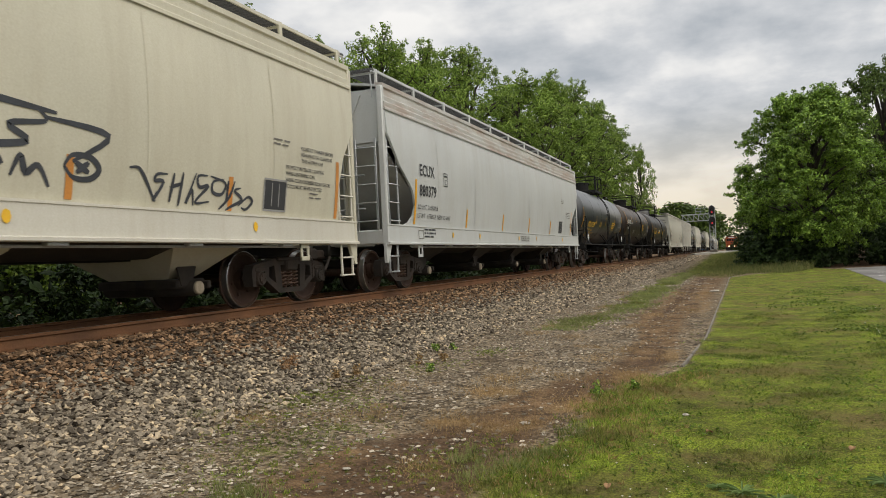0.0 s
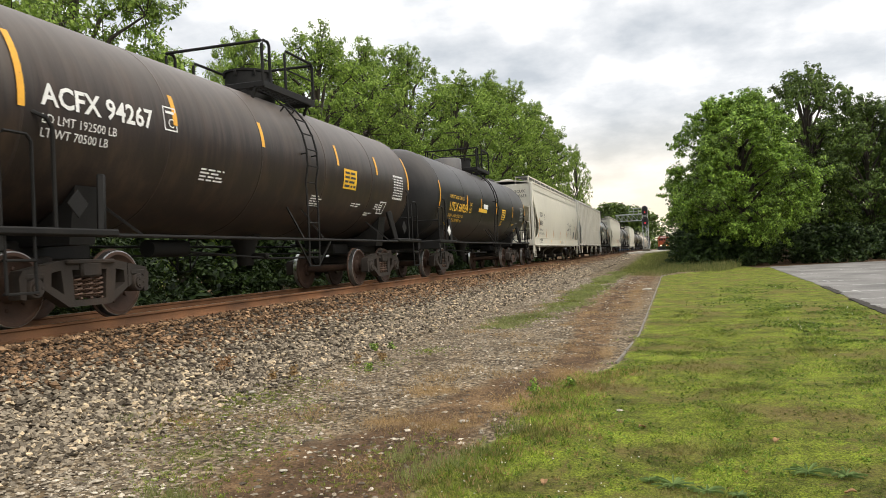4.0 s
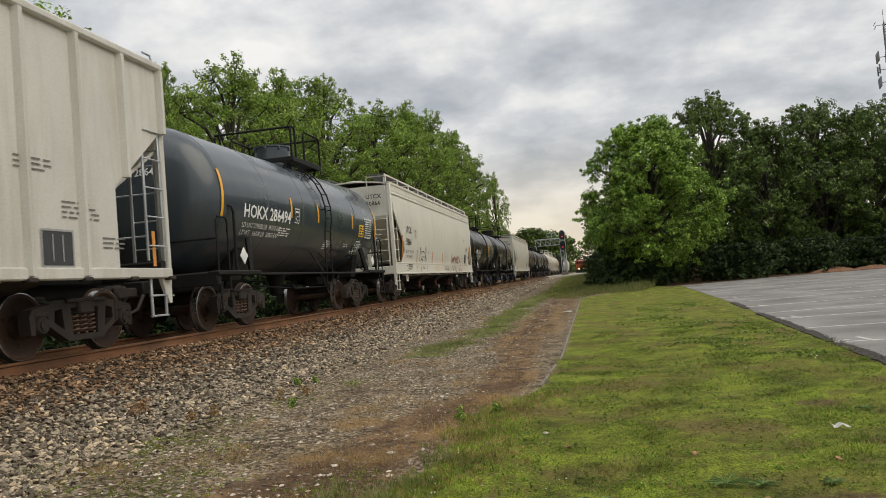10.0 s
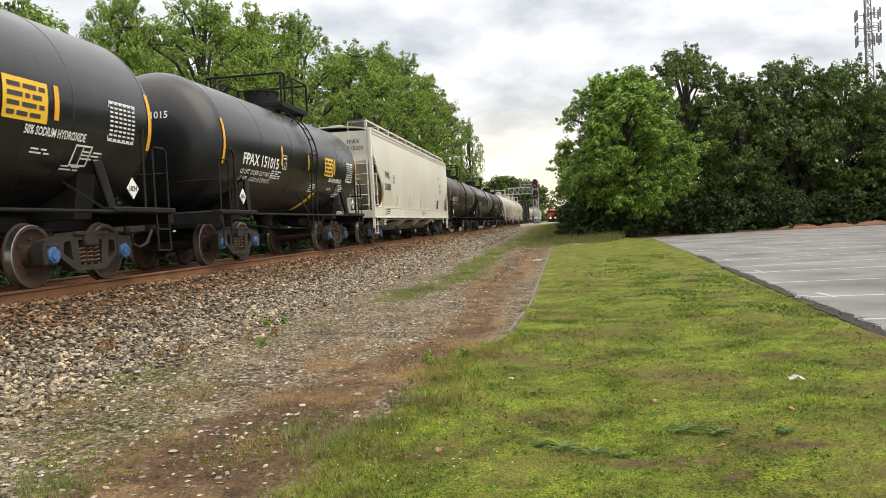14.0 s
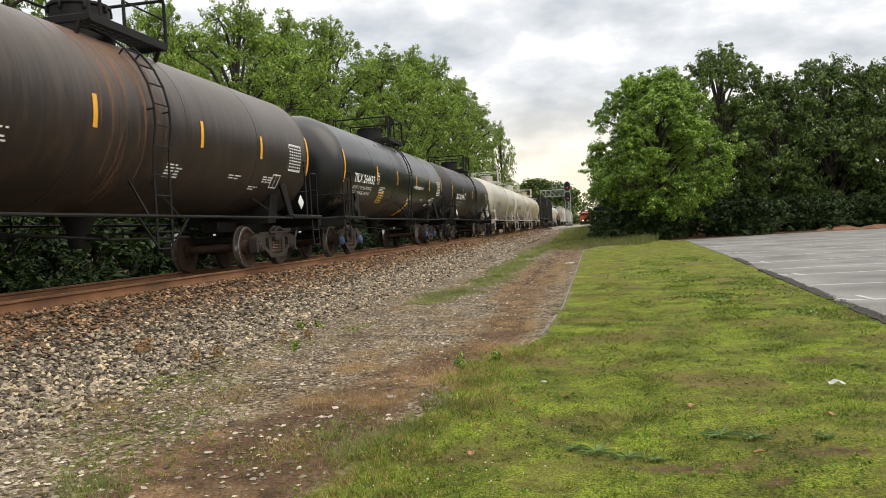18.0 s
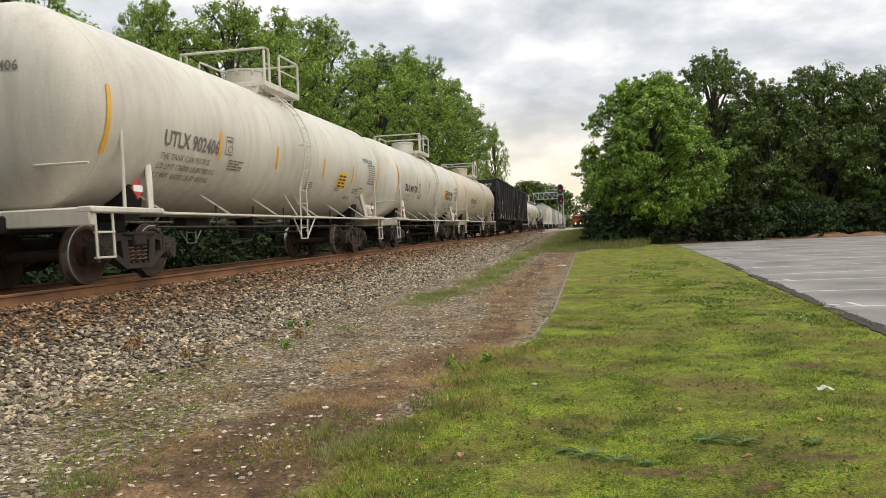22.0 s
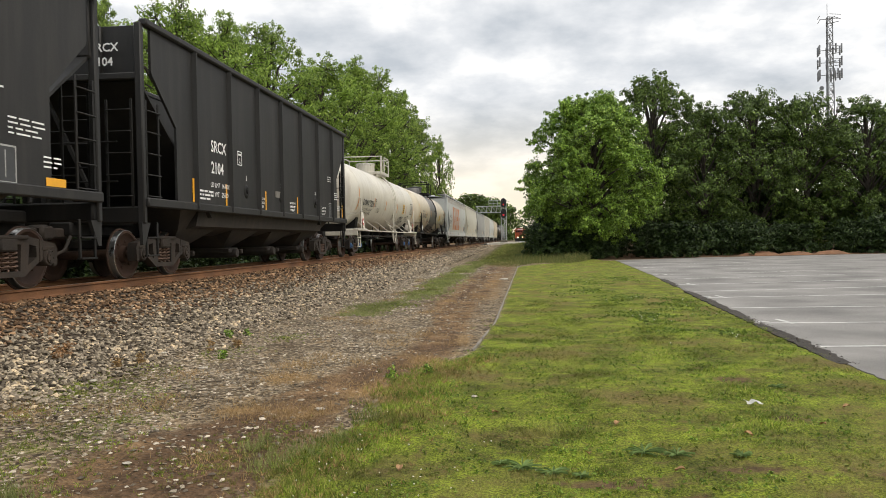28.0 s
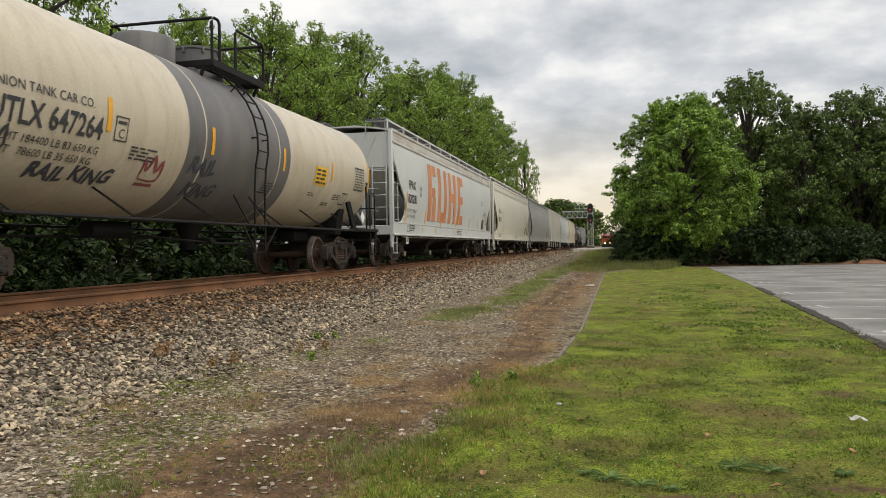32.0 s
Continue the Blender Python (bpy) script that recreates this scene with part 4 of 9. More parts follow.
# ---- tank cars ----
def tank_car(spec):
    """Tank car. spec: length, R, paint, metal (rail and ladder paint), letters ink, marks, number and the like."""
    L, R = spec["L"], spec.get("R", 1.47)
    zc = spec.get("zc", 2.62)
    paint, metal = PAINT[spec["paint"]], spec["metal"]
    ink = MAT[spec.get("ink", "white")]
    small = MAT[spec.get("small", spec.get("ink", "white"))]
    car = thing("tank_car", spec["label"], "tank car", group="cars of the freight train")
    Lc = L - spec.get("inset", 2.95)      # straight part of the shell
    head = [(0.62 * (1 - (r ** 3.2)) ** 0.55, r * R) for r in (0.001, 0.25, 0.5, 0.68, 0.80, 0.88, 0.94, 0.975, 0.993, 1.0)]
    prof = [(-Lc / 2 - a, r) for a, r in head] + [(Lc / 2 + a, r) for a, r in head[::-1]]
    s = Shape()
    band = spec.get("band")
    if band:      # a belt of another colour round the middle
        b0, b1 = band
        prof = [(-Lc / 2 - a, r) for a, r in head] + [(b0, R), (b1, R)] + [(Lc / 2 + a, r) for a, r in head[::-1]]
        slots = [0] * len(head) + [1] + [0] * len(head)
        s.lathe(prof, "y", 72, (0, 0, zc), slots)
        part("tank_shell", s, (paint, PAINT["bandgrey"]), car, "cylindrical tank with a dark grey belt")
    else:
        s.lathe(prof, "y", 72, (0, 0, zc))
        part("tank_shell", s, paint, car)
    if spec.get("stain"):
        a, b = spec["stain"]
        part("rust_stain", Shape().lathe([(a, R + 0.003), ((a + b) / 2, R + 0.003), (b, R + 0.003)], "y", 72, (0, 0, zc)), MAT["ruststain"], car, "rust that has run down the shell")
    # weld seams and head rings
    for f in spec.get("seams", (-0.5, -0.3, -0.1, 0.1, 0.3, 0.5)):
        y = f * Lc
        s = Shape()
        s.lathe([(y - 0.022, R - 0.002), (y - 0.012, R + 0.006), (y + 0.012, R + 0.006), (y + 0.022, R - 0.002)], "y", 72, (0, 0, zc))
        part("weld_seam", s, paint, car)
    # reflector strips
    ph = spec.get("phi", -17)
    rm = MAT[spec.get("strip", "yellow")]
    n = spec.get("strips", 6)
    for i in range(n):
        edge = i in (0, n - 1)
        y = (-Lc / 2 - 0.02 if i == 0 else Lc / 2 + 0.02) if edge else Lc * spec.get("strip_at", (-0.265, -0.078, 0.135, 0.312) if n == 6 else (-0.178, 0.022, 0.262))[i - 1]
        sp = spec.get("strip_phi", ph)
        lo, hi = (sp - 3, sp + 34) if edge else (sp + 5, sp + 23.5)
        s = Shape()
        s.sheet([[((R + 0.008) * math.cos(radians(a)), y + q * 0.05, zc + (R + 0.008) * math.sin(radians(a))) for q in (-1, 1)] for a in np.linspace(lo, hi, 7)])
        part("reflector", s, rm, car)
    # dome, walkway and rails on the top
    top = zc + R
    y0 = spec.get("dome", 0.55)
    s = Shape()
    dr, dh = spec.get("dome_size", (0.47, 0.56))
    s.lathe([(top - 0.12, dr + 0.06), (top + 0.10, dr + 0.06), (top + 0.12, dr), (top + dh - 0.06, dr), (top + dh - 0.04, dr + 0.03), (top + dh, dr + 0.03), (top + dh + 0.04, dr * 0.5), (top + dh + 0.04, 0.001)], "z", 28, (0, y0 + 0.2, 0))
    for k in range(8):
        t = k * math.pi / 4
        s.box((dr * math.cos(t) * 1.04, y0 + 0.2 + dr * math.sin(t) * 1.04, top + dh - 0.08), (0.05, 0.05, 0.12), 0.01)
    part("dome_housing", s, PAINT["bandgrey"] if band else paint if spec.get("light_frame") or spec["paint"] == "tankblue" else metal, car)
    if spec.get("twodomes"):
        s = Shape()
        s.lathe([(top - 0.12, 0.55), (top + 0.30, 0.55), (top + 0.36, 0.50), (top + 0.36, 0.001)], "z", 28, (0, y0 - 1.6, 0))
        part("dome_housing", s, PAINT["bandgrey"], car)
    pl = spec.get("walk", 2.1)
    s = Shape()
    for x0, x1 in ((0.55, 1.05), (-1.05, -0.55)):
        for k in range(7):
            s.box(((x0 + (x1 - x0) * k / 6), y0, top + 0.02), (0.035, pl, 0.035), 0)
        for k in range(int(pl / 0.22) + 1):
            s.box(((x0 + x1) / 2, y0 - pl / 2 + k * 0.22, top + 0.02), (abs(x1 - x0), 0.02, 0.03), 0)
        s.beam((x1 if x0 > 0 else x0, y0 - pl / 2, top - 0.02), (x1 if x0 > 0 else x0, y0 + pl / 2, top - 0.02), 0.05, 0.14, bevel=0.01)
    for y in (y0 - pl / 2, y0 + pl / 2):
        s.beam((-1.05, y, top - 0.02), (1.05, y, top - 0.02), 0.05, 0.12, bevel=0.01)
        for x in (-0.9, 0.9):
            s.beam((x, y, top - 0.05), (x * 0.85, y, top - 0.36), 0.05, 0.05)
    part("platform", s, metal, car)
    for q in (-1, 1):      # hoops at both ends of the platform, low at one side
        for y, back in ((y0 - pl / 2, 1), (y0 + pl / 2, -1)):
            s = Shape()
            h = 0.82
            run = 0.22 if back > 0 else 1.15
            s.tube([(q * 1.05, y, top - 0.05), (q * 1.05, y, top + h - 0.08), (q * 1.05, y + back * 0.08, top + h), (q * 1.05, y + back * run, top + h), (q * 1.05, y + back * (run + 0.06), top + h - 0.06), (q * 1.05, y + back * (run + 0.06), top)], 0.029, 8)
            s.tube([(q * 1.05, y, top + h * 0.55), (q * 1.05, y + back * run, top + h * 0.55)], 0.016, 6)
            part("railing", s, metal, car)
    for q in (-1, 1):
        part("cross_rail", Shape().tube([(-1.05, y0 + q * pl / 2, top + 0.80), (1.05, y0 + q * pl / 2, top + 0.80)], 0.029, 8), metal, car)
    # ladders that follow the shell down to the sill
    for q in (-1, 1):
        s = Shape()
        yl = spec.get("ladder", 0.42)
        arc = [(q * (R + 0.13) * math.cos(radians(a)), zc + (R + 0.13) * math.sin(radians(a))) for a in range(80, -22, -12)]
        foot = [(q * 1.50, 0.82), (q * 1.50, 0.55)]
        run = arc + [(q * 1.51, 1.72), (q * 1.51, 1.40), (q * 1.51, 1.06)] + foot
        for y in (yl - 0.22, yl + 0.22):
            s.tube([(x, y, z) for x, z in run], 0.02, 6)
        for i, (x, z) in enumerate(run):
            s.tube([(x, yl - 0.22, z), (x, yl + 0.22, z)], 0.014, 6)
        for a in (5, 45):
            for y in (yl - 0.22, yl + 0.22):
                s.tube([(q * R * math.cos(radians(a)), y, zc + R * math.sin(radians(a))), (q * (R + 0.13) * math.cos(radians(a)), y, zc + (R + 0.13) * math.sin(radians(a)))], 0.016, 5)
        part("ladder", s, metal, car)
    # side sill pipe with its struts
    zp = 1.07
    for q in (-1, 1):
        s = Shape()
        s.tube([(q * 1.52, -L / 2 + 2.6, zp), (q * 1.52, L / 2 - 2.6, zp)], 0.026, 8)
        for y in ((-0.40, -0.24, -0.08, 0.10, 0.26, 0.40) if spec.get("light_frame") or band else (-0.36, 0.36)):
            s.beam((q * 1.52, y * Lc, zp), (q * 0.98, y * Lc - 0.26, zc - R * 0.74), 0.024, 0.032)
        for d in (-0.75, 0.75):      # braces of the ladder's foot
            s.beam((q * 1.52, 0.42 + d, zp), (q * 1.50, 0.42 + d * 0.25, 0.56), 0.025, 0.03)
            s.beam((q * 1.52, 0.42 + d * 0.6, zp), (q * 1.10, 0.42 + d * 0.4, zc - R * 0.64), 0.025, 0.03)
        part("side_rail", s, metal, car)
    # saddles, end platforms, hand rails, steps
    dark = PAINT[spec["paint"]] if spec.get("light_frame") else MAT["dark"]
    for q in (-1, 1):
        s = Shape()
        ye = q * (L / 2 - 2.75)
        s.prism([(-1.0, 0.98), (1.0, 0.98), (1.12, 1.72), (0.9, 1.50), (0.5, 1.25), (0, 1.16), (-0.5, 1.25), (-0.9, 1.50), (-1.12, 1.72)], ye - 0.22, ye + 0.22, "y")
        part("saddle", s, MAT["dark"], car)
        s = Shape()
        yo = q * (L / 2 - 1.0)
        part("end_sill", Shape().box((0, yo, 1.00), (3.05, 0.14, 0.26), 0.02), dark, car)
        for x in (-1.45, 1.45):
            part("side_plate", Shape().box((x, q * (L / 2 - 1.85), 1.10), (0.24, 1.85, 0.09), 0.02), dark, car)
            part("saddle_post", Shape().beam((x * 0.98, q * (L / 2 - 2.62), 1.10), (x * 0.90, q * (L / 2 - 2.78), 1.85), 0.10, 0.14, bevel=0.02), dark, car)
        s.box((0, q * (L / 2 - 1.35), 1.12), (2.9, 0.5, 0.05), 0.01)
        part("end_platform", s, dark, car)
        for x in (-1.5, 1.5):
            s = Shape()
            s.tube([(x, q * (L / 2 - 1.80), 1.10), (x, q * (L / 2 - 1.80), 2.30), (x, q * (L / 2 - 1.72), 2.40), (x * 0.94, q * (L / 2 - 1.62), 2.46), (x * 0.3, q * (L / 2 - 1.62), 2.46)], 0.026, 8)
            if not spec.get("light_frame"):
                s.tube([(x, q * (L / 2 - 1.05), 0.95), (x, q * (L / 2 - 1.05), 2.10), (x, q * (L / 2 - 1.12), 2.17), (x, q * (L / 2 - 1.42), 2.17), (x, q * (L / 2 - 1.49), 2.10), (x, q * (L / 2 - 1.49), 1.12)], 0.020, 6)
            part("handrail", s, metal, car)
            s = Shape()
            for y in (-0.2, 0.2):
                s.tube([(x, q * (L / 2 - 1.28) + y, 1.05), (x * 1.01, q * (L / 2 - 1.28) + y, 0.42)], 0.02, 6)
            for z in (0.42, 0.78):
                s.box((x, q * (L / 2 - 1.28), z), (0.08, 0.42, 0.03), 0.006)
            part("step", s, metal, car)
        s = Shape()
        s.tube([(-1.5, yo, 1.75), (1.5, yo, 1.75)], 0.02, 6)
        part("cross_rail", s, metal, car)
    # outlet, brake gear
    s = Shape()
    s.lathe([(0.62, 0.001), (0.62, 0.16), (0.95, 0.20), (1.25, 0.34)], "z", 16, (0, 0.35, 0))
    s.box((0.32, 0.35, 0.80), (0.4, 0.12, 0.12), 0.03)
    part("bottom_outlet", s, MAT["dark"], car)
    s = Shape()
    if spec.get("light_frame"):      # air tank on the end platform
        tank = Shape().lathe([(-0.42, 0.001), (-0.40, 0.12), (-0.34, 0.20), (0.34, 0.20), (0.40, 0.12), (0.42, 0.001)], "y", 18, (1.12, L / 2 - 1.75, 1.37))
        part("air_tank", tank, paint, car)
    s.lathe([(-0.5, 0.001), (-0.5, 0.15), (0.5, 0.15), (0.5, 0.001)], "y", 16, (-0.2, -1.9, 0.98))
    part("brake_rod", Shape().tube([(-0.2, -1.4, 0.92), (0.5, 0.5, 0.74), (0.45, 3.0, 0.74)], 0.025, 6), MAT["dark"], car)
    part("brake_reservoir", s, MAT["brown"] if spec.get("light_frame") else MAT["dark"], car)
    s = Shape()
    xp = 1.15 if spec.get("light_frame") else -0.35
    s.tube([(xp, -L / 2 + 3.2, 0.86), (xp, L / 2 - 3.2, 0.86)], 0.022, 6)
    for k in range(-2, 3) if spec.get("light_frame") else ():
        s.beam((xp, k * 1.7, 0.80), (xp, k * 1.7, 1.30), 0.03, 0.03, up=(0, 1, 0))
    part("train_pipe", s, MAT["brown"] if spec.get("light_frame") else MAT["dark"], car)
    part("brake_wheel", kept(("bw", "dark"), lambda: brake_wheel_mesh(MAT["dark"])), None, car, at=pose(-0.95, -L / 2 + 1.10, 1.62))
    # lettering
    yl = -L / 2 + spec.get("letters_at", 2.6)
    h = spec.get("letter", 0.36)
    if spec.get("title"):
        part("lettering", on_tank(writing(spec["title"], 0.17), yl - 0.05, ph + 15.5, R, zc), small, car)
    flat = writing(spec["mark"], h, 0.008)
    if flat[0]:
        part("lettering", on_tank(flat, yl, ph, R, zc, squeeze=spec.get("width", 2.3) / max(p[0] for p in flat[0])), ink, car)
    if spec["mark"]:      # the number again on the tank's head
        vs, fs = writing(spec["mark"], 0.20, 0.004)
        half = max(u for u, v, _ in vs) / 2
        s = Shape()
        for u, v, _ in vs:
            t = min(0.999, math.hypot(u - half, v + 0.42) / R)
            s.v.append((u - half, -Lc / 2 - 0.62 * (1 - t ** 3.2) ** 0.55 - 0.014, zc + 0.42 + v))
        s.f, s.m = list(fs), [0] * len(fs)
        part("head_lettering", s, ink, car)
    for text, size, y, phi, w in spec.get("words", ()):
        flat = writing(text, size, 0.004)
        part("lettering", on_tank(flat, y - L / 2, phi, R, zc, squeeze=w / max(p[0] for p in flat[0])), ink, car)
    for i, row in enumerate(spec.get("rows", ())):
        part("lettering", on_tank(writing(row, 0.155), yl, ph - 8.5 - i * 6.5, R, zc, squeeze=1.0), small, car)
    if not spec.get("noplate"):
        part("plate_mark", on_tank([[(u * 0.8, v * 0.8, 0) for u, v, _ in plate_box()[0]], plate_box()[1]], yl + spec.get("width", 2.3) + 0.25, ph + 1, R, zc), ink, car)
    for j, (f, phi, rows, w) in enumerate(spec.get("blocks", ((-0.235, -20, 4, 0.75), (0.065, -27, 5, 0.6), (0.225, -29, 2, 0.6), (0.335, -27, 3, 0.55), (0.30, -37, 2, 0.5)))):
        part("small_print", on_tank(bars(rows, w * 0.85, 0.027, 0.056, j + len(spec["mark"]) * 7), f * Lc, phi, R, zc), small, car)
    if spec.get("placard", 0.2) is not None:      # emergency notice, yellow
        at, phi, (pw, pv) = spec.get("placard", 0.2) * Lc, spec.get("placard_phi", -20), spec.get("placard_size", (0.72, 0.44))
        part("placard", on_tank(panel(0, 0, pw, pv), at, phi, R, zc, 0.010), MAT["placard"], car)
        part("placard_print", on_tank(bars(4, pw * 0.85, pv * 0.11, pv * 0.22, 5), at + pw * 0.08, phi + math.degrees(pv * 0.76 / R), R, zc, 0.016), MAT["ink"], car)
    table = MAT["fadewhite"] if spec.get("ink") == "gold" else small
    part("data_stencil", on_tank(grid_mark(0.72, 0.62, 9, 6), Lc * 0.5 - 1.15, -18, R, zc), table, car)
    part("consolidated_stencil", on_tank(frame_mark(0.40, 0.34, 0.03), Lc * 0.5 - 1.85, -36, R, zc), table, car)
    part("stencil_rule", on_tank(([(0.19, 0, 0), (0.21, 0, 0), (0.21, 0.34, 0), (0.19, 0.34, 0)], [(0, 1, 2, 3)]), Lc * 0.5 - 1.85, -36, R, zc), table, car)
    for q in (-1, 1):
        s = Shape()
        y = q * (L / 2 - 2.15)
        haz = spec.get("haz", "")
        s.box((1.50, y, 1.44), (0.02, 0.24, 0.24), 0.004, turn=Matrix.Rotation(radians(45), 3, "X"))
        card = part("hazard_placard", s, MAT["redpaint" if haz == "red" else "dark" if haz == "black" else "white"], car, "red diamond" if haz == "red" else "")
        s = Shape()
        if haz == "1824":
            vs, fs = writing("1824", 0.12, 0.004)
            s.add([(1.513, y - 0.13 + u, 1.40 + v) for u, v, _ in vs], fs)
            part("placard_number", s, MAT["ink"], card)
        elif haz == "red":
            s.box((1.512, y, 1.44), (0.006, 0.24, 0.10), 0.001)
            part("placard_number", s, MAT["white"], card)
    if spec.get("flag"):      # slanted yellow valve flag low on the side
        vs, fs = panel(0, 0, 0.32, 0.75)
        part("valve_flag", on_tank(([(u + v * 0.5, v, 0) for u, v, _ in vs], fs), 0.75, -66, R, zc), MAT["placard"], car)
    if spec.get("badge"):     # an oblong badge beside the lettering
        part("badge", on_tank(rect(1.3, 0.14), yl + 3.9, ph + 4, R, zc), MAT["gold"], car)
        part("badge", on_tank(rect(0.7, 0.17), yl + 4.6, ph + 10, R, zc, 0.014), MAT["white"], car)
    for text, size, (y, phi), lean, mat in spec.get("tags", ()):      # sprayed words, slanting
        vs, fs = writing(text, size, 0.012)
        part("graffiti", on_tank(([(u + v * lean, v + u * 0.02 + 0.03 * math.sin(u * 9), 0) for u, v, _ in vs], fs), y, phi, R, zc, 0.012), MAT[mat], car, "sprayed words")
    for lines, (y, phi, w), mat in spec.get("spray", ()):
        part("graffiti", on_tank(stroke(lines, w), y, phi, R, zc, 0.009), MAT[mat], car, "sprayed strokes")
    ends_and_gear(car, L, spec.get("cap", "truck"), spec.get("bogie", 2.75), True)
    return car


def rect(w, h):
    return [(0, 0, 0), (w / 2, 0, 0), (w, 0, 0), (w, h / 2, 0), (w, h, 0), (w / 2, h, 0), (0, h, 0), (0, h / 2, 0)], [tuple(range(8))]


def frame_mark(w, h, t):
    vs, fs = [], []
    for x0, y0, x1, y1 in ((0, 0, w, t), (0, h - t, w, h), (0, t, t, h - t), (w - t, t, w, h - t)):
        k = len(vs)
        vs += [(x0, y0, 0), (x1, y0, 0), (x1, y1, 0), (x0, y1, 0)]
        fs.append((k, k + 1, k + 2, k + 3))
    return vs, fs


def plate_box():
    vs, fs = frame_mark(0.36, 0.44, 0.025)
    v2, f2 = writing("C", 0.24)
    k = len(vs)
    return vs + [(u + 0.10, v + 0.06, 0) for u, v, _ in v2] + [(0.06, 0.31, 0), (0.30, 0.31, 0), (0.30, 0.36, 0), (0.06, 0.36, 0)], fs + [tuple(i + k for i in f) for f in f2] + [tuple(k + len(v2) + i for i in range(4))]


def grid_mark(w, h, rows, cols):
    """A stencilled table with rows of small print."""
    vs, fs = frame_mark(w, h, 0.018)
    for i in range(rows):
        for j in range(cols):
            x0, y0 = w * (j + 0.18) / cols, h * (i + 0.3) / rows
            k = len(vs)
            vs += [(x0, y0, 0), (x0 + w / cols * 0.7, y0, 0), (x0 + w / cols * 0.7, y0 + h / rows * 0.42, 0), (x0, y0 + h / rows * 0.42, 0)]
            fs.append((k, k + 1, k + 2, k + 3))
    return vs, fs


# ---- hopper cars ----
def hopper_car(spec):
    """Covered or open hopper. kind: round (bulged smooth sides), ribbed, coal (open top)."""
    L, kind = spec["L"], spec["kind"]
    paint, metal = PAINT[spec["paint"]], spec["metal"]
    ink = MAT[spec.get("ink", "ink")]
    z0, z1 = {"round": (1.40, 4.28), "ribbed": (1.09, 4.46), "coal": (1.36, 4.55)}[kind]
    z0, z1 = spec.get("z", (z0, z1))
    car = thing("hopper_car", spec["label"], "hopper car", group="cars of the freight train")
    e = L / 2 - 0.72           # corner post

    def wide(z):
        if kind != "round":
            return 1.56
        t = (z - z0) / (z1 - z0)
        return 1.46 + 0.16 * math.sin(math.pi * min(1, max(0, t * 0.92 + 0.06))) ** 0.8

    # how far the side sheet is cut back from the corner post at each height
    if kind == "round":
        cut_rows = spec.get("cut", ((0.0, 0.75), (0.03, 1.10), (0.08, 1.30), (0.16, 1.38), (0.275, 1.20), (0.375, 0.80), (0.44, 0.52), (0.63, 0.06), (0.66, 0.0), (1.0, 0.0)))
    elif kind == "ribbed":
        cut_rows = ((0.0, 1.32), (0.377, 1.32), (0.69, 0.0), (1.0, 0.0))
    else:
        cut_rows = ((0.0, 1.2), (0.47, 1.2), (0.73, 0.28), (0.75, 0.25), (1.0, 0.25))
    ts = sorted({c[0] for c in cut_rows} | set(np.linspace(0, 1, 13)))
    cut = [float(np.interp(t, [c[0] for c in cut_rows], [c[1] for c in cut_rows])) for t in ts]
    for q in (-1, 1):
        rows = []
        for t, c in zip(ts, cut):
            z = z0 + (z1 - z0) * t
            ys = np.linspace(-e + c + 0.04, e - c - 0.04, 13)
            rows.append([(q * wide(z), y if q > 0 else -y, z) for y in ys])
        s = Shape()
        s.sheet(rows, (-q * 0.05, 0, 0))
        part("side_panel", s, paint, car)
        # top chord and lower sill
        s = Shape()
        if kind == "round":
            w1 = wide(z1)
            deep = spec.get("chord_h", 0.36)
            rim = [(w1 - 0.10, z1 + 0.08), (w1 + 0.07, z1 + 0.06), (w1 + 0.07, z1 - 0.02)]
            for k in range(int(deep / 0.12)):      # pressed ledges, one under the other
                zk = z1 - 0.04 - 0.12 * k
                rim += [(wide(zk) + 0.022, zk), (wide(zk) + 0.022, zk - 0.03), (wide(zk) + 0.045, zk - 0.05), (wide(zk) + 0.045, zk - 0.10)]
            rim += [(wide(z1 - deep) + 0.02, z1 - deep), (wide(z1 - deep) - 0.10, z1 - deep)]
            s.prism([(q * x, z) for x, z in rim], -e, e, "y")
        else:
            s.box((q * 1.56, 0, z1 + 0.01), (0.17, 2 * e, 0.13), 0.03)
        part("top_chord", s, PAINT[spec["chord"]] if spec.get("chord") else paint, car)
        s = Shape()
        if kind == "round":
            s.prism([(q * x, z) for x, z in ((1.44, 0.99), (1.59, 0.99), (1.60, 1.00), (1.60, 1.035), (1.555, 1.05), (1.55, 1.38), (1.565, 1.39), (1.565, 1.42), (1.44, 1.42))], -e - 0.05, e + 0.05, "y")
        elif kind == "ribbed":
            s.box((q * 1.53, 0, 1.10), (0.14, 2 * e, 0.16), 0.02)
        else:
            s.box((q * 1.54, 0, z0 + 0.02), (0.16, 2 * e, 0.16), 0.02)
        part("side_sill", s, PAINT[spec["sill"]] if spec.get("sill") else paint, car)
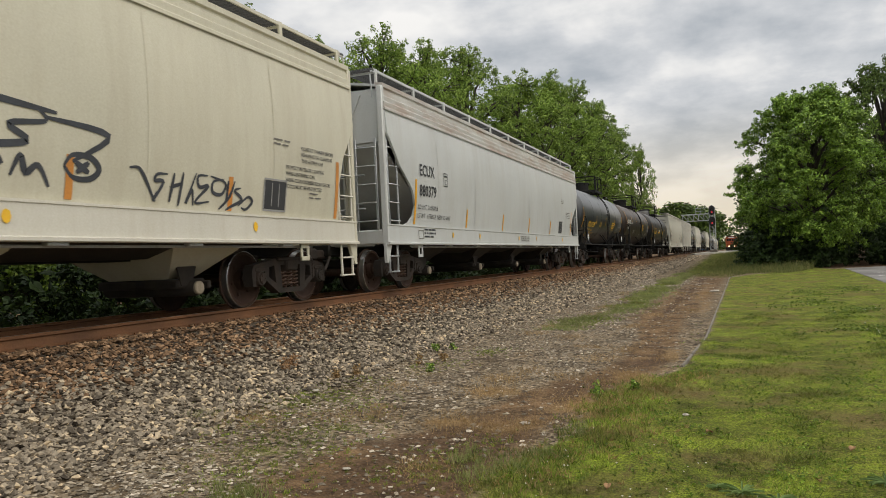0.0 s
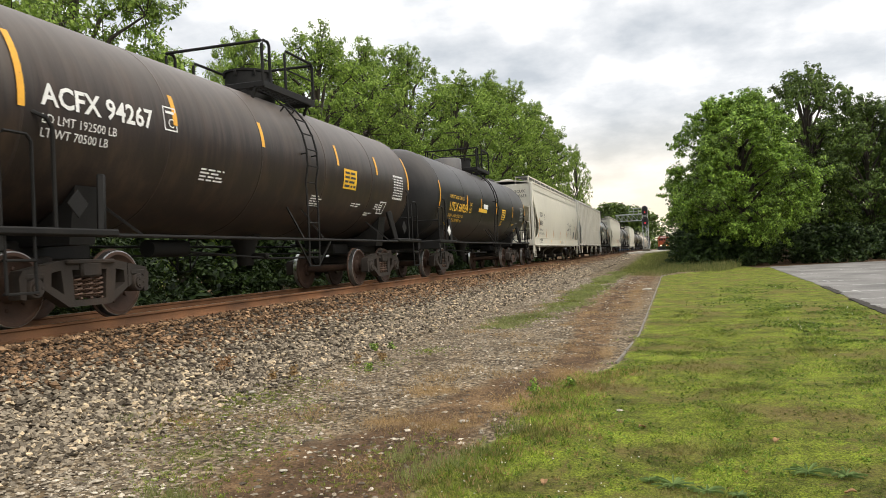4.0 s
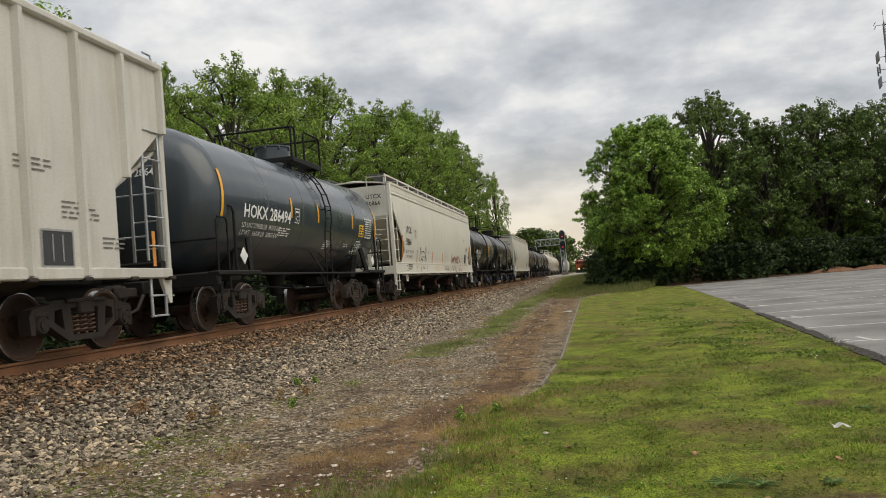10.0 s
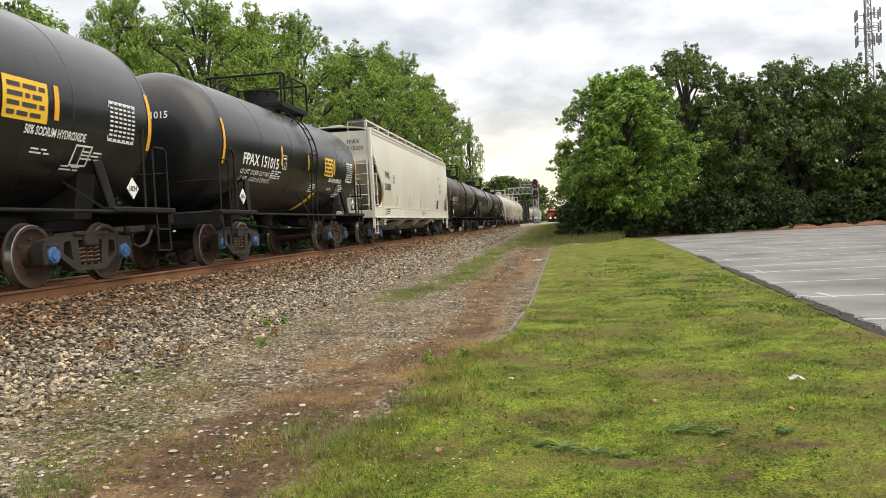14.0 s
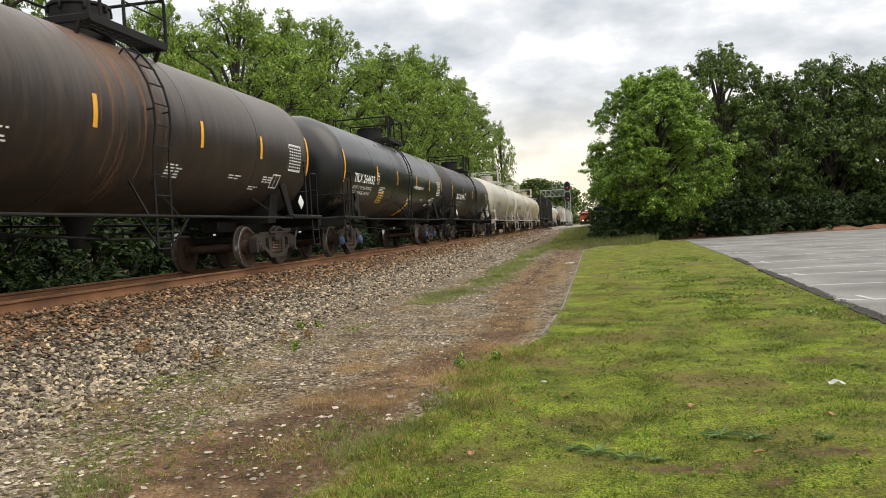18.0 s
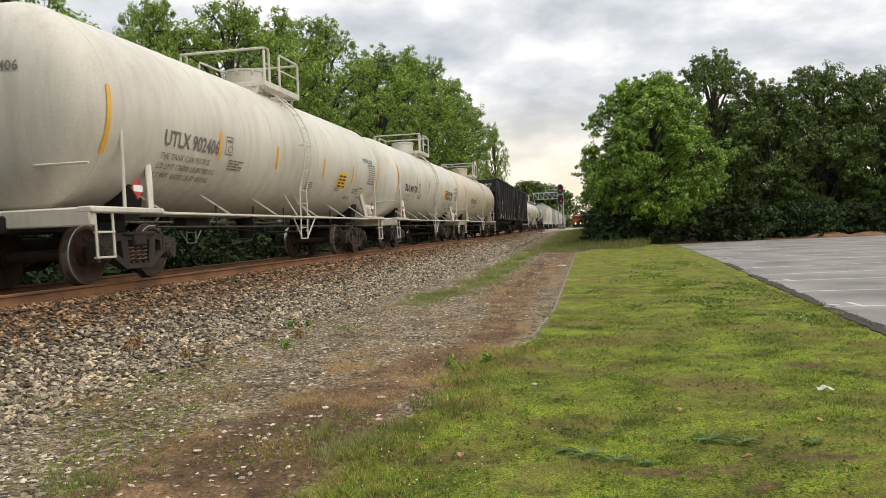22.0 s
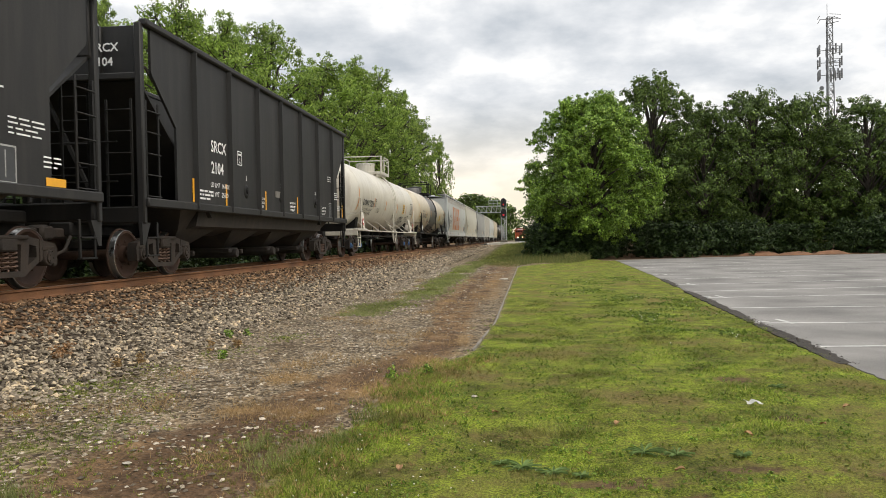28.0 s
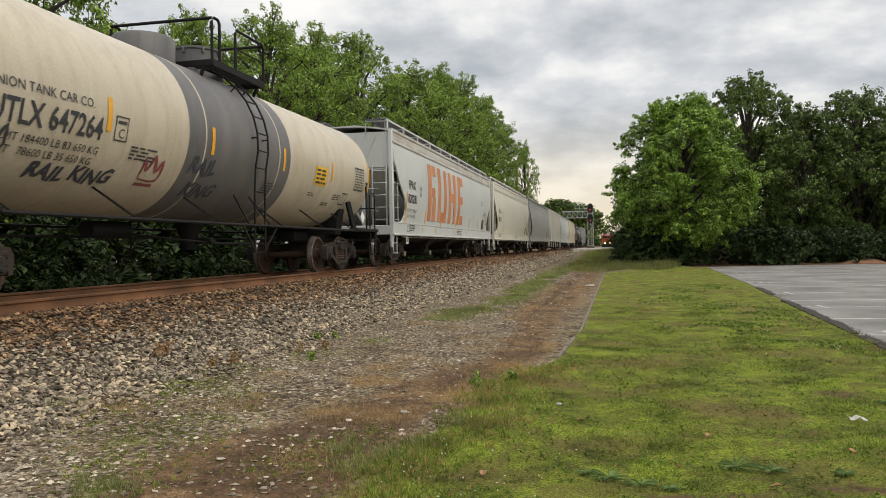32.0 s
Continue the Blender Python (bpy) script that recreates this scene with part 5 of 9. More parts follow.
    # ribs
    if kind != "round":
        n = spec["ribs"]
        for q in (-1, 1):
            for i in range(n):
                y = 1.82 * (i - (n - 1) / 2) if kind == "coal" else -e + 0.06 + (2 * e - 0.12) * i / (n - 1)
                lo = z0 - 0.02
                c = np.interp(e - abs(y), [0, 1.32 if kind == "ribbed" else 1.5], [0.69 if kind == "ribbed" else 0.74, 0.38])
                if e - abs(y) < (1.28 if kind == "ribbed" else 1.5):
                    lo = z0 + (z1 - z0) * c
                w = 0.13 if kind == "ribbed" else 0.10
                h = z1 - 0.05 - lo
                s = kept(("rib", kind, round(h, 2), spec["paint"]), lambda: Shape().prism([(-w / 2, 0.0), (-w / 2 + 0.03, 0.10), (w / 2 - 0.03, 0.10), (w / 2, 0.0)], 0, h, "z").mesh("rib", paint))
                part("rib", s, None, car, at=pose(q * 1.555, y, lo, 0, 0, -90 if q > 0 else 90))
                if kind == "ribbed":
                    part("rib_foot", kept(("ribfoot", spec["paint"]), lambda: Shape().box((0, 0, 0), (0.13, 0.16, 0.06), 0.015).mesh("rib_foot", MAT["brown"])), None, car, at=pose(q * 1.58, y, 1.02))
    else:
        for q in (-1, 1):
            for k in (-0.36, -0.22, -0.07, 0.07, 0.22, 0.36):      # faint sheet joints
                s = Shape()
                s.sheet([[(q * (wide(z) + 0.006), k * 2 * e + d, z) for d in (-0.015, 0.015)] for z in np.linspace(z0 + 0.03, z1 - 0.25, 9)])
                part("sheet_joint", s, paint, car)
    # ends: upper bulkhead, slope sheet, corner posts, ladders
    for q in (-1, 1):
        s = Shape()
        hi = z1 - 0.03
        lo = z0 + (z1 - z0) * (0.60 if kind != "coal" else 0.70)
        s.box((0, q * (e - 0.08), (hi + lo) / 2), (2.98, 0.06, hi - lo), 0.012)
        if kind == "coal":
            s.box((0, q * (e - 0.02), lo + 0.02), (3.0, 0.14, 0.12), 0.02)
            for x in (-0.75, 0, 0.75):
                s.box((x, q * (e - 0.02), (hi + lo) / 2), (0.1, 0.1, hi - lo), 0.02)
        else:
            for x in (-1.0, 1.0):
                s.beam((x, q * (e - 0.04), hi - 0.1), (x * 0.55, q * (e - 0.04), lo + 0.05), 0.04, 0.05, up=(0, 1, 0))
        part("end_panel", s, PAINT[spec.get("end", spec["paint"])], car)
        s = Shape()
        a, b = (e - 0.08, lo), (e - 3.1, 1.25)
        s.prism([(q * a[0], a[1]), (q * b[0], b[1]), (q * b[0], b[1] - 0.06), (q * a[0], a[1] - 0.06)], -1.44, 1.44)
        part("slope_sheet", s, paint, car)
        s = Shape()
        s.box((0, q * (e - 0.05), 1.16), (3.02, 0.20, 0.30), 0.03)
        s.box((0, q * (e - 0.9), 1.10), (0.8, 1.6, 0.2), 0.03)
        part("end_sill", s, paint if kind == "round" else MAT["dark"], car)
        s = Shape()
        for x in (-0.5, 0.5):
            s.box((x, q * (e - 0.25), (1.3 + lo) / 2), (0.12, 0.12, lo - 1.3), 0.02)
        s.beam((0.5, q * (e - 0.25), 1.35), (-0.5, q * (e - 0.25), lo - 0.1), 0.06, 0.06, up=(0, 1, 0))
        part("end_brace", s, paint, car)
        for x in (-1, 1):
            s = Shape()
            s.box((x * 1.49, q * e, (1.0 + z1) / 2), (0.13, 0.12, z1 - 1.0), 0.02)
            part("corner_post", s, paint, car)
            h = 1.9 if kind != "ribbed" else 2.3
            lad = kept(("lad", h, spec["paint"]), lambda: ladder_mesh(h, 0.46, 5, metal))
            part("ladder", lad, None, car, at=pose(x * 1.53, q * (e - 0.34), 1.30, 0, 0, 0 if x > 0 else 180))
            part("end_ladder", lad, None, car, at=pose(x * 1.12, q * (e + 0.06), 1.30, 0, 0, 90 * q))
            s = Shape()
            for y in (-0.2, 0.2):
                s.box((x * 1.50, q * (e - 0.30) + y, 0.72), (0.035, 0.05, 0.62), 0.008)
            for z in (0.43, 0.75):
                s.box((x * 1.50, q * (e - 0.30), z), (0.09, 0.42, 0.03), 0.006)
            part("step", s, metal, car)
            s = Shape()
            s.prism([(q * (e + 0.08), 1.02), (q * (e - 0.22), 1.02), (q * (e - 0.02), 0.62), (q * (e + 0.06), 0.62)], x * 1.46, x * 1.52)
            part("gusset", s, paint, car)
        for z in (1.75, 2.45):
            part("grab_iron", Shape().tube([(-1.1, q * (e + 0.10), z), (1.1, q * (e + 0.10), z)], 0.016, 6), metal, car)
    part("brake_wheel", kept(("bw", spec["paint"]), lambda: brake_wheel_mesh(metal)), None, car, at=pose(-0.55, -e - 0.16, 2.25))
    # roof and its walkway
    if kind != "coal":
        s = Shape()
        s.sheet([[(x, y, z1 + 0.02 + 0.17 * (1 - (x / 1.5) ** 2)) for x in np.linspace(-1.5, 1.5, 9)] for y in (-e, e)], (0, 0, -0.05))
        part("roof", s, paint, car)
        hatches = 10
        for i in range(hatches):
            s = kept(("hatch", spec["paint"]), lambda: Shape().lathe([(0, 0.34), (0.14, 0.34), (0.16, 0.30), (0.20, 0.001)], "z", 20).mesh("roof_hatch", paint))
            part("roof_hatch", s, None, car, at=pose(0, -e + 1.0 + (2 * e - 2.0) * i / (hatches - 1), z1 + 0.15))
        for x0, x1 in ((0.72, 1.36), (-1.36, -0.72)):
            s = Shape()
            zb = z1 + (0.34 if kind == "round" else 0.16)
            for k in range(12):
                s.box((x0 + (x1 - x0) * k / 11, 0, zb), (0.022, 2 * e + 0.3, 0.035))
            for k in range(int(2 * e / 0.11)):
                s.box(((x0 + x1) / 2, -e + k * 0.11, zb), (0.64, 0.016, 0.028))
            part("running_board", s, MAT["grate"], car)
            s = Shape()
            xo = x1 if x1 > 0 else x0
            for k in range(11):
                y = -e + 0.1 + (2 * e - 0.2) * k / 10
                s.box((xo, y, (z1 + zb) / 2 + 0.02), (0.05, 0.08, zb - z1 + 0.04), 0.01)
                s.box((xo * 0.78, y, zb - 0.03), (0.64, 0.06, 0.04), 0.01)
            s.beam((xo, -e, zb + 0.0), (xo, e, zb + 0.0), 0.03, 0.05)
            part("running_board_bracket", s, paint, car)
        for q in (-1, 1):
            for x in (0.72, 1.36):
                s = Shape()
                s.tube([(x, q * (e - 0.1), z1 + 0.3), (x, q * (e + 0.12), z1 + 0.3), (x, q * (e + 0.16), z1 + 0.2), (x, q * (e + 0.10), z1 - 0.25)], 0.018, 6)
                part("roof_grab", s, metal, car)
    # discharge hoppers and the dark underside between them
    s = Shape()
    s.prism([(-1.38, z0 + 0.02), (1.38, z0 + 0.02), (1.30, 1.0), (0.5, 0.82), (-0.5, 0.82), (-1.30, 1.0)], -e + 2.6, e - 2.6, "y")
    part("underbody", s, MAT["brown"], car)
    bays = spec.get("bays", 4)
    hm = PAINT[spec["paint"]] if spec.get("lightbays") else MAT["brown"]
    span = spec.get("bay_span", 2 * e - 3.4)
    for i in range(bays):
        y = -span / 2 + span * (i + 0.5) / bays + spec.get("bay_shift", 0.0)
        w = span / bays
        top, bot = z0 + 0.05, 0.40
        s = Shape()
        s.add([(sx * 1.40, y + sy * (w * 0.49 if kind == "coal" else 0.95), top) for sx, sy in ((-1, -1), (1, -1), (1, 1), (-1, 1))]
              + [(sx * 1.05, y + sy * (w * 0.30 if kind == "coal" else 0.72), 0.92) for sx, sy in ((-1, -1), (1, -1), (1, 1), (-1, 1))]
              + [(sx * 0.55, y + sy * 0.26, bot + 0.12) for sx, sy in ((-1, -1), (1, -1), (1, 1), (-1, 1))],
              [(0, 4, 5, 1), (1, 5, 6, 2), (2, 6, 7, 3), (3, 7, 4, 0), (4, 8, 9, 5), (5, 9, 10, 6), (6, 10, 11, 7), (7, 11, 8, 4), (8, 11, 10, 9), (0, 1, 2, 3)])
        part("discharge_bay", s, hm, car)
        if kind == "ribbed":      # pale flange plates on the bays' outer corners
            for q in (-1, 1):
                part("bay_plate", Shape().prism([(y - 0.68, 1.03), (y + 0.70, 1.03), (y + 0.10, 0.68), (y + 0.02, 0.42), (y - 0.36, 0.42), (y - 0.40, 0.68)], q * 1.41, q * 1.45), paint, car)
        s = Shape()
        s.box((0, y, bot + 0.05), (1.5, 0.62, 0.14), 0.03)
        if kind == "round":      # the tube's end cap, and the plate over it
            part("outlet_cap", kept(("outlet_cap",), lambda: Shape().lathe([(0, 0.001), (0, 0.10), (0.03, 0.10), (0.045, 0.085), (0.045, 0.001)], "x", 16).mesh("outlet_cap", MAT["capend"])), None, car, at=pose(0.855, y, bot - 0.02))
            part("gate_plate", Shape().prism([(y - 0.34, bot + 0.34), (y + 0.10, bot + 0.34), (y - 0.02, bot + 0.02), (y - 0.24, bot + 0.02)], 0.74, 0.77), MAT["redgate"] if spec.get("redgates") else MAT["brown"], car)
        s.lathe([(-0.85, 0.001), (-0.85, 0.10), (-0.80, 0.12), (0.80, 0.12), (0.85, 0.10), (0.85, 0.001)], "x", 14, (0, y, bot - 0.02))
        s.box((0.8, y + 0.22, bot + 0.02), (0.2, 0.08, 0.12), 0.02)
        part("outlet_gate", s, MAT["brown"], car)
    # reflectors and lettering
    rm = MAT[spec.get("strip", "yellow")]
    if kind == "round":
        for i, y in enumerate(spec.get("reflect", (-0.395, -0.266, -0.137, 0.007, 0.154, 0.27, 0.383))):
            h = 1.0 if abs(y) > 0.36 else 0.48
            s = Shape()
            s.sheet([[(wide(z) + 0.008, y * L + d, z) for d in (-0.05, 0.05)] for z in np.linspace(z0 + 0.05, z0 + 0.05 + h, 7)])
            part("reflector", s, rm, car)
    elif kind == "ribbed":
        for y in (-0.391, -0.235, -0.105, 0.056, 0.235, 0.44):
            part("reflector", on_side(rect(0.09, 0.55), y * L, z0 + 0.12, wide), rm, car)
    else:
        (w, h), places = spec["marks"]
        for y in places:
            part("reflector", on_side(rect(w, h), y - L / 2, z0 + 0.11, wide), rm, car)
        for i, y in enumerate((5.6, 8.2, 11.6)):      # round ports with their numbers
            s = Shape()
            s.lathe([(1.555, 0.001), (1.575, 0.05), (1.59, 0.10), (1.57, 0.16), (1.555, 0.17)], "x", 16, (0, y - L / 2, 1.86))
            s.box((1.59, y - L / 2, 1.86), (0.04, 0.06, 0.10), 0.01)
            part("port", s, MAT["dark"], car)
            part("lettering", on_side(writing(str(i + 1), 0.16, 0.004), y - L / 2 - 0.05, 2.12, wide), ink, car)
            for k, row in enumerate(("DO NOT USE", "HAMMER ON", "CAR BODY")):
                part("lettering", on_side(writing(row, 0.085, 0.002), y - L / 2 + 0.75, 1.72 - k * 0.10, wide), ink, car)
        if spec.get("chalk"):
            for k, (y, z) in enumerate(((5.7, 1.5), (9.6, 1.55), (10.9, 1.62))):
                part("graffiti", on_side(stroke(scrawl(80 + k, 0.8, 0.45, 4), 0.03), y - L / 2, z, wide, 0.009), MAT["fadewhite"], car, "chalky white scrawl")
        part("label_plate", on_side(rect(0.55, 0.17), 7.7 - L / 2, 1.84, wide), MAT["fadeink"], car)
    yl = -e + spec.get("letters_at", 1.6)
    zl = spec.get("letters_z", 2.56)
    h = spec.get("letter", 0.36)
    for i, row in enumerate(spec["mark"].split("|")):
        part("lettering", on_side(writing(row, h, 0.006), yl, zl - i * 0.46, wide, squeeze=0.95), ink, car)
    for i, row in enumerate(spec.get("rows", ())):
        part("lettering", on_side(writing(row, 0.15), yl - 0.05, zl - 0.46 - 0.30 - i * 0.20, wide, squeeze=1.0), ink, car)
    if spec.get("letters_at", 1.6) < 20:
        part("plate_mark", on_side(([(u * 0.75, v * 0.75, 0) for u, v, _ in plate_box()[0]], plate_box()[1]), yl + spec.get("plate_at", 1.5), zl - 0.15, wide), ink, car)
    if spec.get("endmark"):
        for i, row in enumerate(spec["endmark"].split("|")):
            s = Shape()
            vs, fs = writing(row, 0.21, 0.004)
            s.add([(u + 0.62, -e + 0.045 - 0.10 if kind != "coal" else -e - 0.055, z1 - 0.5 - i * 0.25 + v) for u, v, _ in vs], fs)
            part("lettering", s, ink, car)
    for j, (f, dz, rows, w) in enumerate(spec.get("blocks", ((0.30, 1.45, 3, 0.8), (0.34, 0.95, 4, 0.9), (0.38, 0.5, 3, 0.6)))):
        part("small_print", on_side(bars(rows, w * 0.85, 0.024, 0.068, j + len(spec["mark"]) * 5), f * L, z0 + dz, wide), MAT["fadeink"] if spec.get("ink", "ink") == "ink" else ink, car)
    part("small_print", on_side(bars(3, 0.7, 0.04, 0.08, 3), -e + 1.9 if kind == "round" else -e + 2.2, 1.32 if kind == "round" else z0 + 0.35, (lambda z: 1.55) if kind == "round" else wide), ink, car)
    ys = spec.get("stencil", 0.36) * L - 0.8
    board = part("data_stencil", on_side(panel(0, 0, 0.56, 0.44), ys, z0 + 0.12, wide, 0.010), MAT["ink"], car, "black stencil panel with white rules")
    part("stencil_frame", on_side(frame_mark(0.62, 0.50, 0.025), ys - 0.03, z0 + 0.09, wide), MAT["fadewhite"], board)
    for u in (0.17, 0.36):
        part("stencil_rule", on_side(panel(u, 0.05, u + 0.02, 0.40), ys, z0 + 0.12, wide, 0.016), MAT["fadewhite"], board)
    if kind == "round":
        part("door_mark", on_side(frame_mark(0.30, 0.20, 0.02), -e + 1.55, 1.12, lambda z: 1.55), MAT["fadeink"], car)
        for f in spec.get("dots", (-0.29, -0.19, 0.0, 0.11, 0.31)):
            ring = [(0.055 * math.cos(k * math.pi / 4), 0.075 * math.sin(k * math.pi / 4), 0) for k in range(8)]
            part("sill_decal", on_side((ring, [tuple(range(8))]), f * L, 1.24, lambda z: 1.555), MAT["placard"], car, "small yellow decal")
        part("sill_print", on_side(bars(3, 1.1, 0.03, 0.065, 9), 0.0 * L + 0.3, 1.27, lambda z: 1.555), MAT["fadeink"], car)
        for q in (-1, 1):      # lifting eye under the sill
            s = Shape()
            for y0, z0_, w, h in ((-0.10, 0.86, 0.06, 0.28), (0.10, 0.86, 0.06, 0.28), (0.0, 0.75, 0.26, 0.07), (0.0, 0.96, 0.26, 0.08)):
                s.box((1.50, q * (e - 1.75) + y0, z0_), (0.03, w, h), 0.008)
            part("lifting_eye", s, paint, car)
    for text, size, y, z in spec.get("words", ()):
        part("lettering", on_side(writing(text, size, 0.001), y, z, wide), ink, car)
    for lines, (y, z, w), mat in spec.get("spray", ()):
        part("graffiti", on_side(stroke(lines, w), y, z, wide, 0.009), MAT[mat], car, "sprayed strokes")
    if spec.get("sill_spray"):      # the scrawls run down over the sill
        for lines, y, w, mat in ((runs("0,110 2,0/36,110 40,60 60,50 70,80 72,110/118,110 120,0", 0.0104, 0.0034), -5.05, 0.04, "spray"),
                                 (runs("0,110 6,50 20,40 28,110 34,10/44,110 48,20 60,15 66,110/80,110 82,10/100,110 104,5 114,100 120,5/130,110 150,100 140,40 126,10 132,0", 0.021, 0.0034), 2.3, 0.05, "sprayred")):
            part("graffiti", on_side(stroke(lines, w), y, 1.03, lambda z: 1.555, 0.009), MAT[mat], car, "sprayed strokes on the sill")
    for shapes, (y, z), mat in spec.get("paintwork", ()):
        for block in shapes:
            u0, v0, u1, v1 = block
            part("painted_shape", on_side(panel(u0 * 1.3, v0, u1 * 1.3, v1), y, z, wide, 0.010), MAT[mat], car, "large painted shape")
    if kind == "round":
        s = Shape()
        for y in np.arange(-e + 1.5, e - 1.0, 2.2):
            s.box((1.46, y, 0.97), (0.10, 0.28, 0.05), 0.01)
        s.tube([(1.40, -e + 1.5, 0.95), (1.40, e - 1.5, 0.95)], 0.02, 6)
        part("under_sill_pipe", s, MAT["galv"], car)
    ends_and_gear(car, L, spec.get("cap", "truck"), 2.3)
    return car

# ---- the place: ground, track, car park ----
TRACK_X, RAIL_Z = -8.2, 1.0
LAWN_EDGE = [(-40, -4.5), (0, -3.2), (4.5, -1.80), (5.5, -1.80), (6.2, -1.50), (6.8, -1.38), (7.9, -1.58), (8.8, -1.5), (9.7, -1.15), (10.6, -0.76),
             (14.4, -0.57), (44, -0.42), (47, 1.0), (50, 3.5), (60, 5), (600, 8)]


def lawn_edge(y):
    return np.interp(y, [a for a, _ in LAWN_EDGE], [b for _, b in LAWN_EDGE])


def lot_edge(y):
    return np.interp(y, [-40, 9.2, 12, 20, 28, 52.5, 60], [3.0, 3.8, 3.95, 4.42, 4.95, 6.07, 6.3])


def ground_z(x, y):
    """Height of the ground: the ballast bank of the line, the flat strip, a slow rise ahead."""
    x, y = np.asarray(x, float), np.asarray(y, float)
    bank = np.interp(x, [-60, -22, -13.2, -11.0, -10.0, -9.6, -6.8, -6.45, -5.9, -5.2, -4.3, -2.0, 0, 2000],
                     [0.0, 0.05, 0.15, 0.35, 0.70, 0.83, 0.83, 0.72, 0.46, 0.20, 0.06, 0.0, 0.0, 0.0])
    rise = np.where(x > -4.5, np.interp(y, [-500, 45, 135, 160, 185, 2000], [0, 0, 0.95, 0.9, 0.05, 0.05]), np.interp(y, [-500, 45, 135, 2000], [0, 0, 0.95, 0.95]))
    late = np.interp(y, [-500, 58, 140, 2000], [0, 0, 0.6, 0.6])      # the car park lies level
    rise = rise + (late - rise) * np.clip((x - 4.0) / 1.5, 0, 1)
    out = np.maximum(bank, rise * np.interp(x, [-40, -14, 30, 60], [0.3, 1, 1, 0.6]))
    mid = 0.83
    out = np.where((x > -9.7) & (x < -6.7), mid, out)
    soft = 0.02 * np.sin(x * 2.1 + y * 0.7) + 0.015 * np.sin(y * 1.9 - x * 1.3) + 0.01 * np.sin(x * 5.3 + y * 4.1)
    flat = ((x > -5) & (x < lot_edge(y) - 0.3)) | (x < -12)
    return out + np.where(flat, soft * np.clip((x + 5) / 1.5, 0, 1) if np.ndim(x) else soft, 0)


# bare places in the lawn: middle, half widths, turn, how bare
BARE = ((0.85, 5.05, 0.34, 0.13, 0, 0.72), (1.5, 5.28, 0.5, 0.15, -0.05, 0.72), (0.35, 5.0, 0.28, 0.13, 0, 0.8), (-0.85, 5.7, 0.08, 0.4, 0.3, 0.7), (2.26, 8.66, 0.3, 0.35, 0, 0.8), (2.25, 6.82, 0.28, 0.2, 0, 0.85),
        (3.2, 11, 0.4, 1.2, 0, 0.5), (1.2, 6.4, 0.2, 0.15, 0, 0.6), (1.0, 4.75, 0.18, 0.08, 0, 0.8), (2.3, 5.15, 0.4, 0.14, 0, 0.62))


def grown(r, x, y):
    """True where grass stands; thin on the bare places."""
    out = np.zeros(len(x))
    for bx, by, a, b, turn, k in BARE:
        c, s = math.cos(turn), math.sin(turn)
        u, v = (x - bx) * c + (y - by) * s, (y - by) * c - (x - bx) * s
        out = out + 0.8 * k * np.exp(-((u / a) ** 2 + (v / b) ** 2))
    return out < r.uniform(0.1, 0.9, len(x))


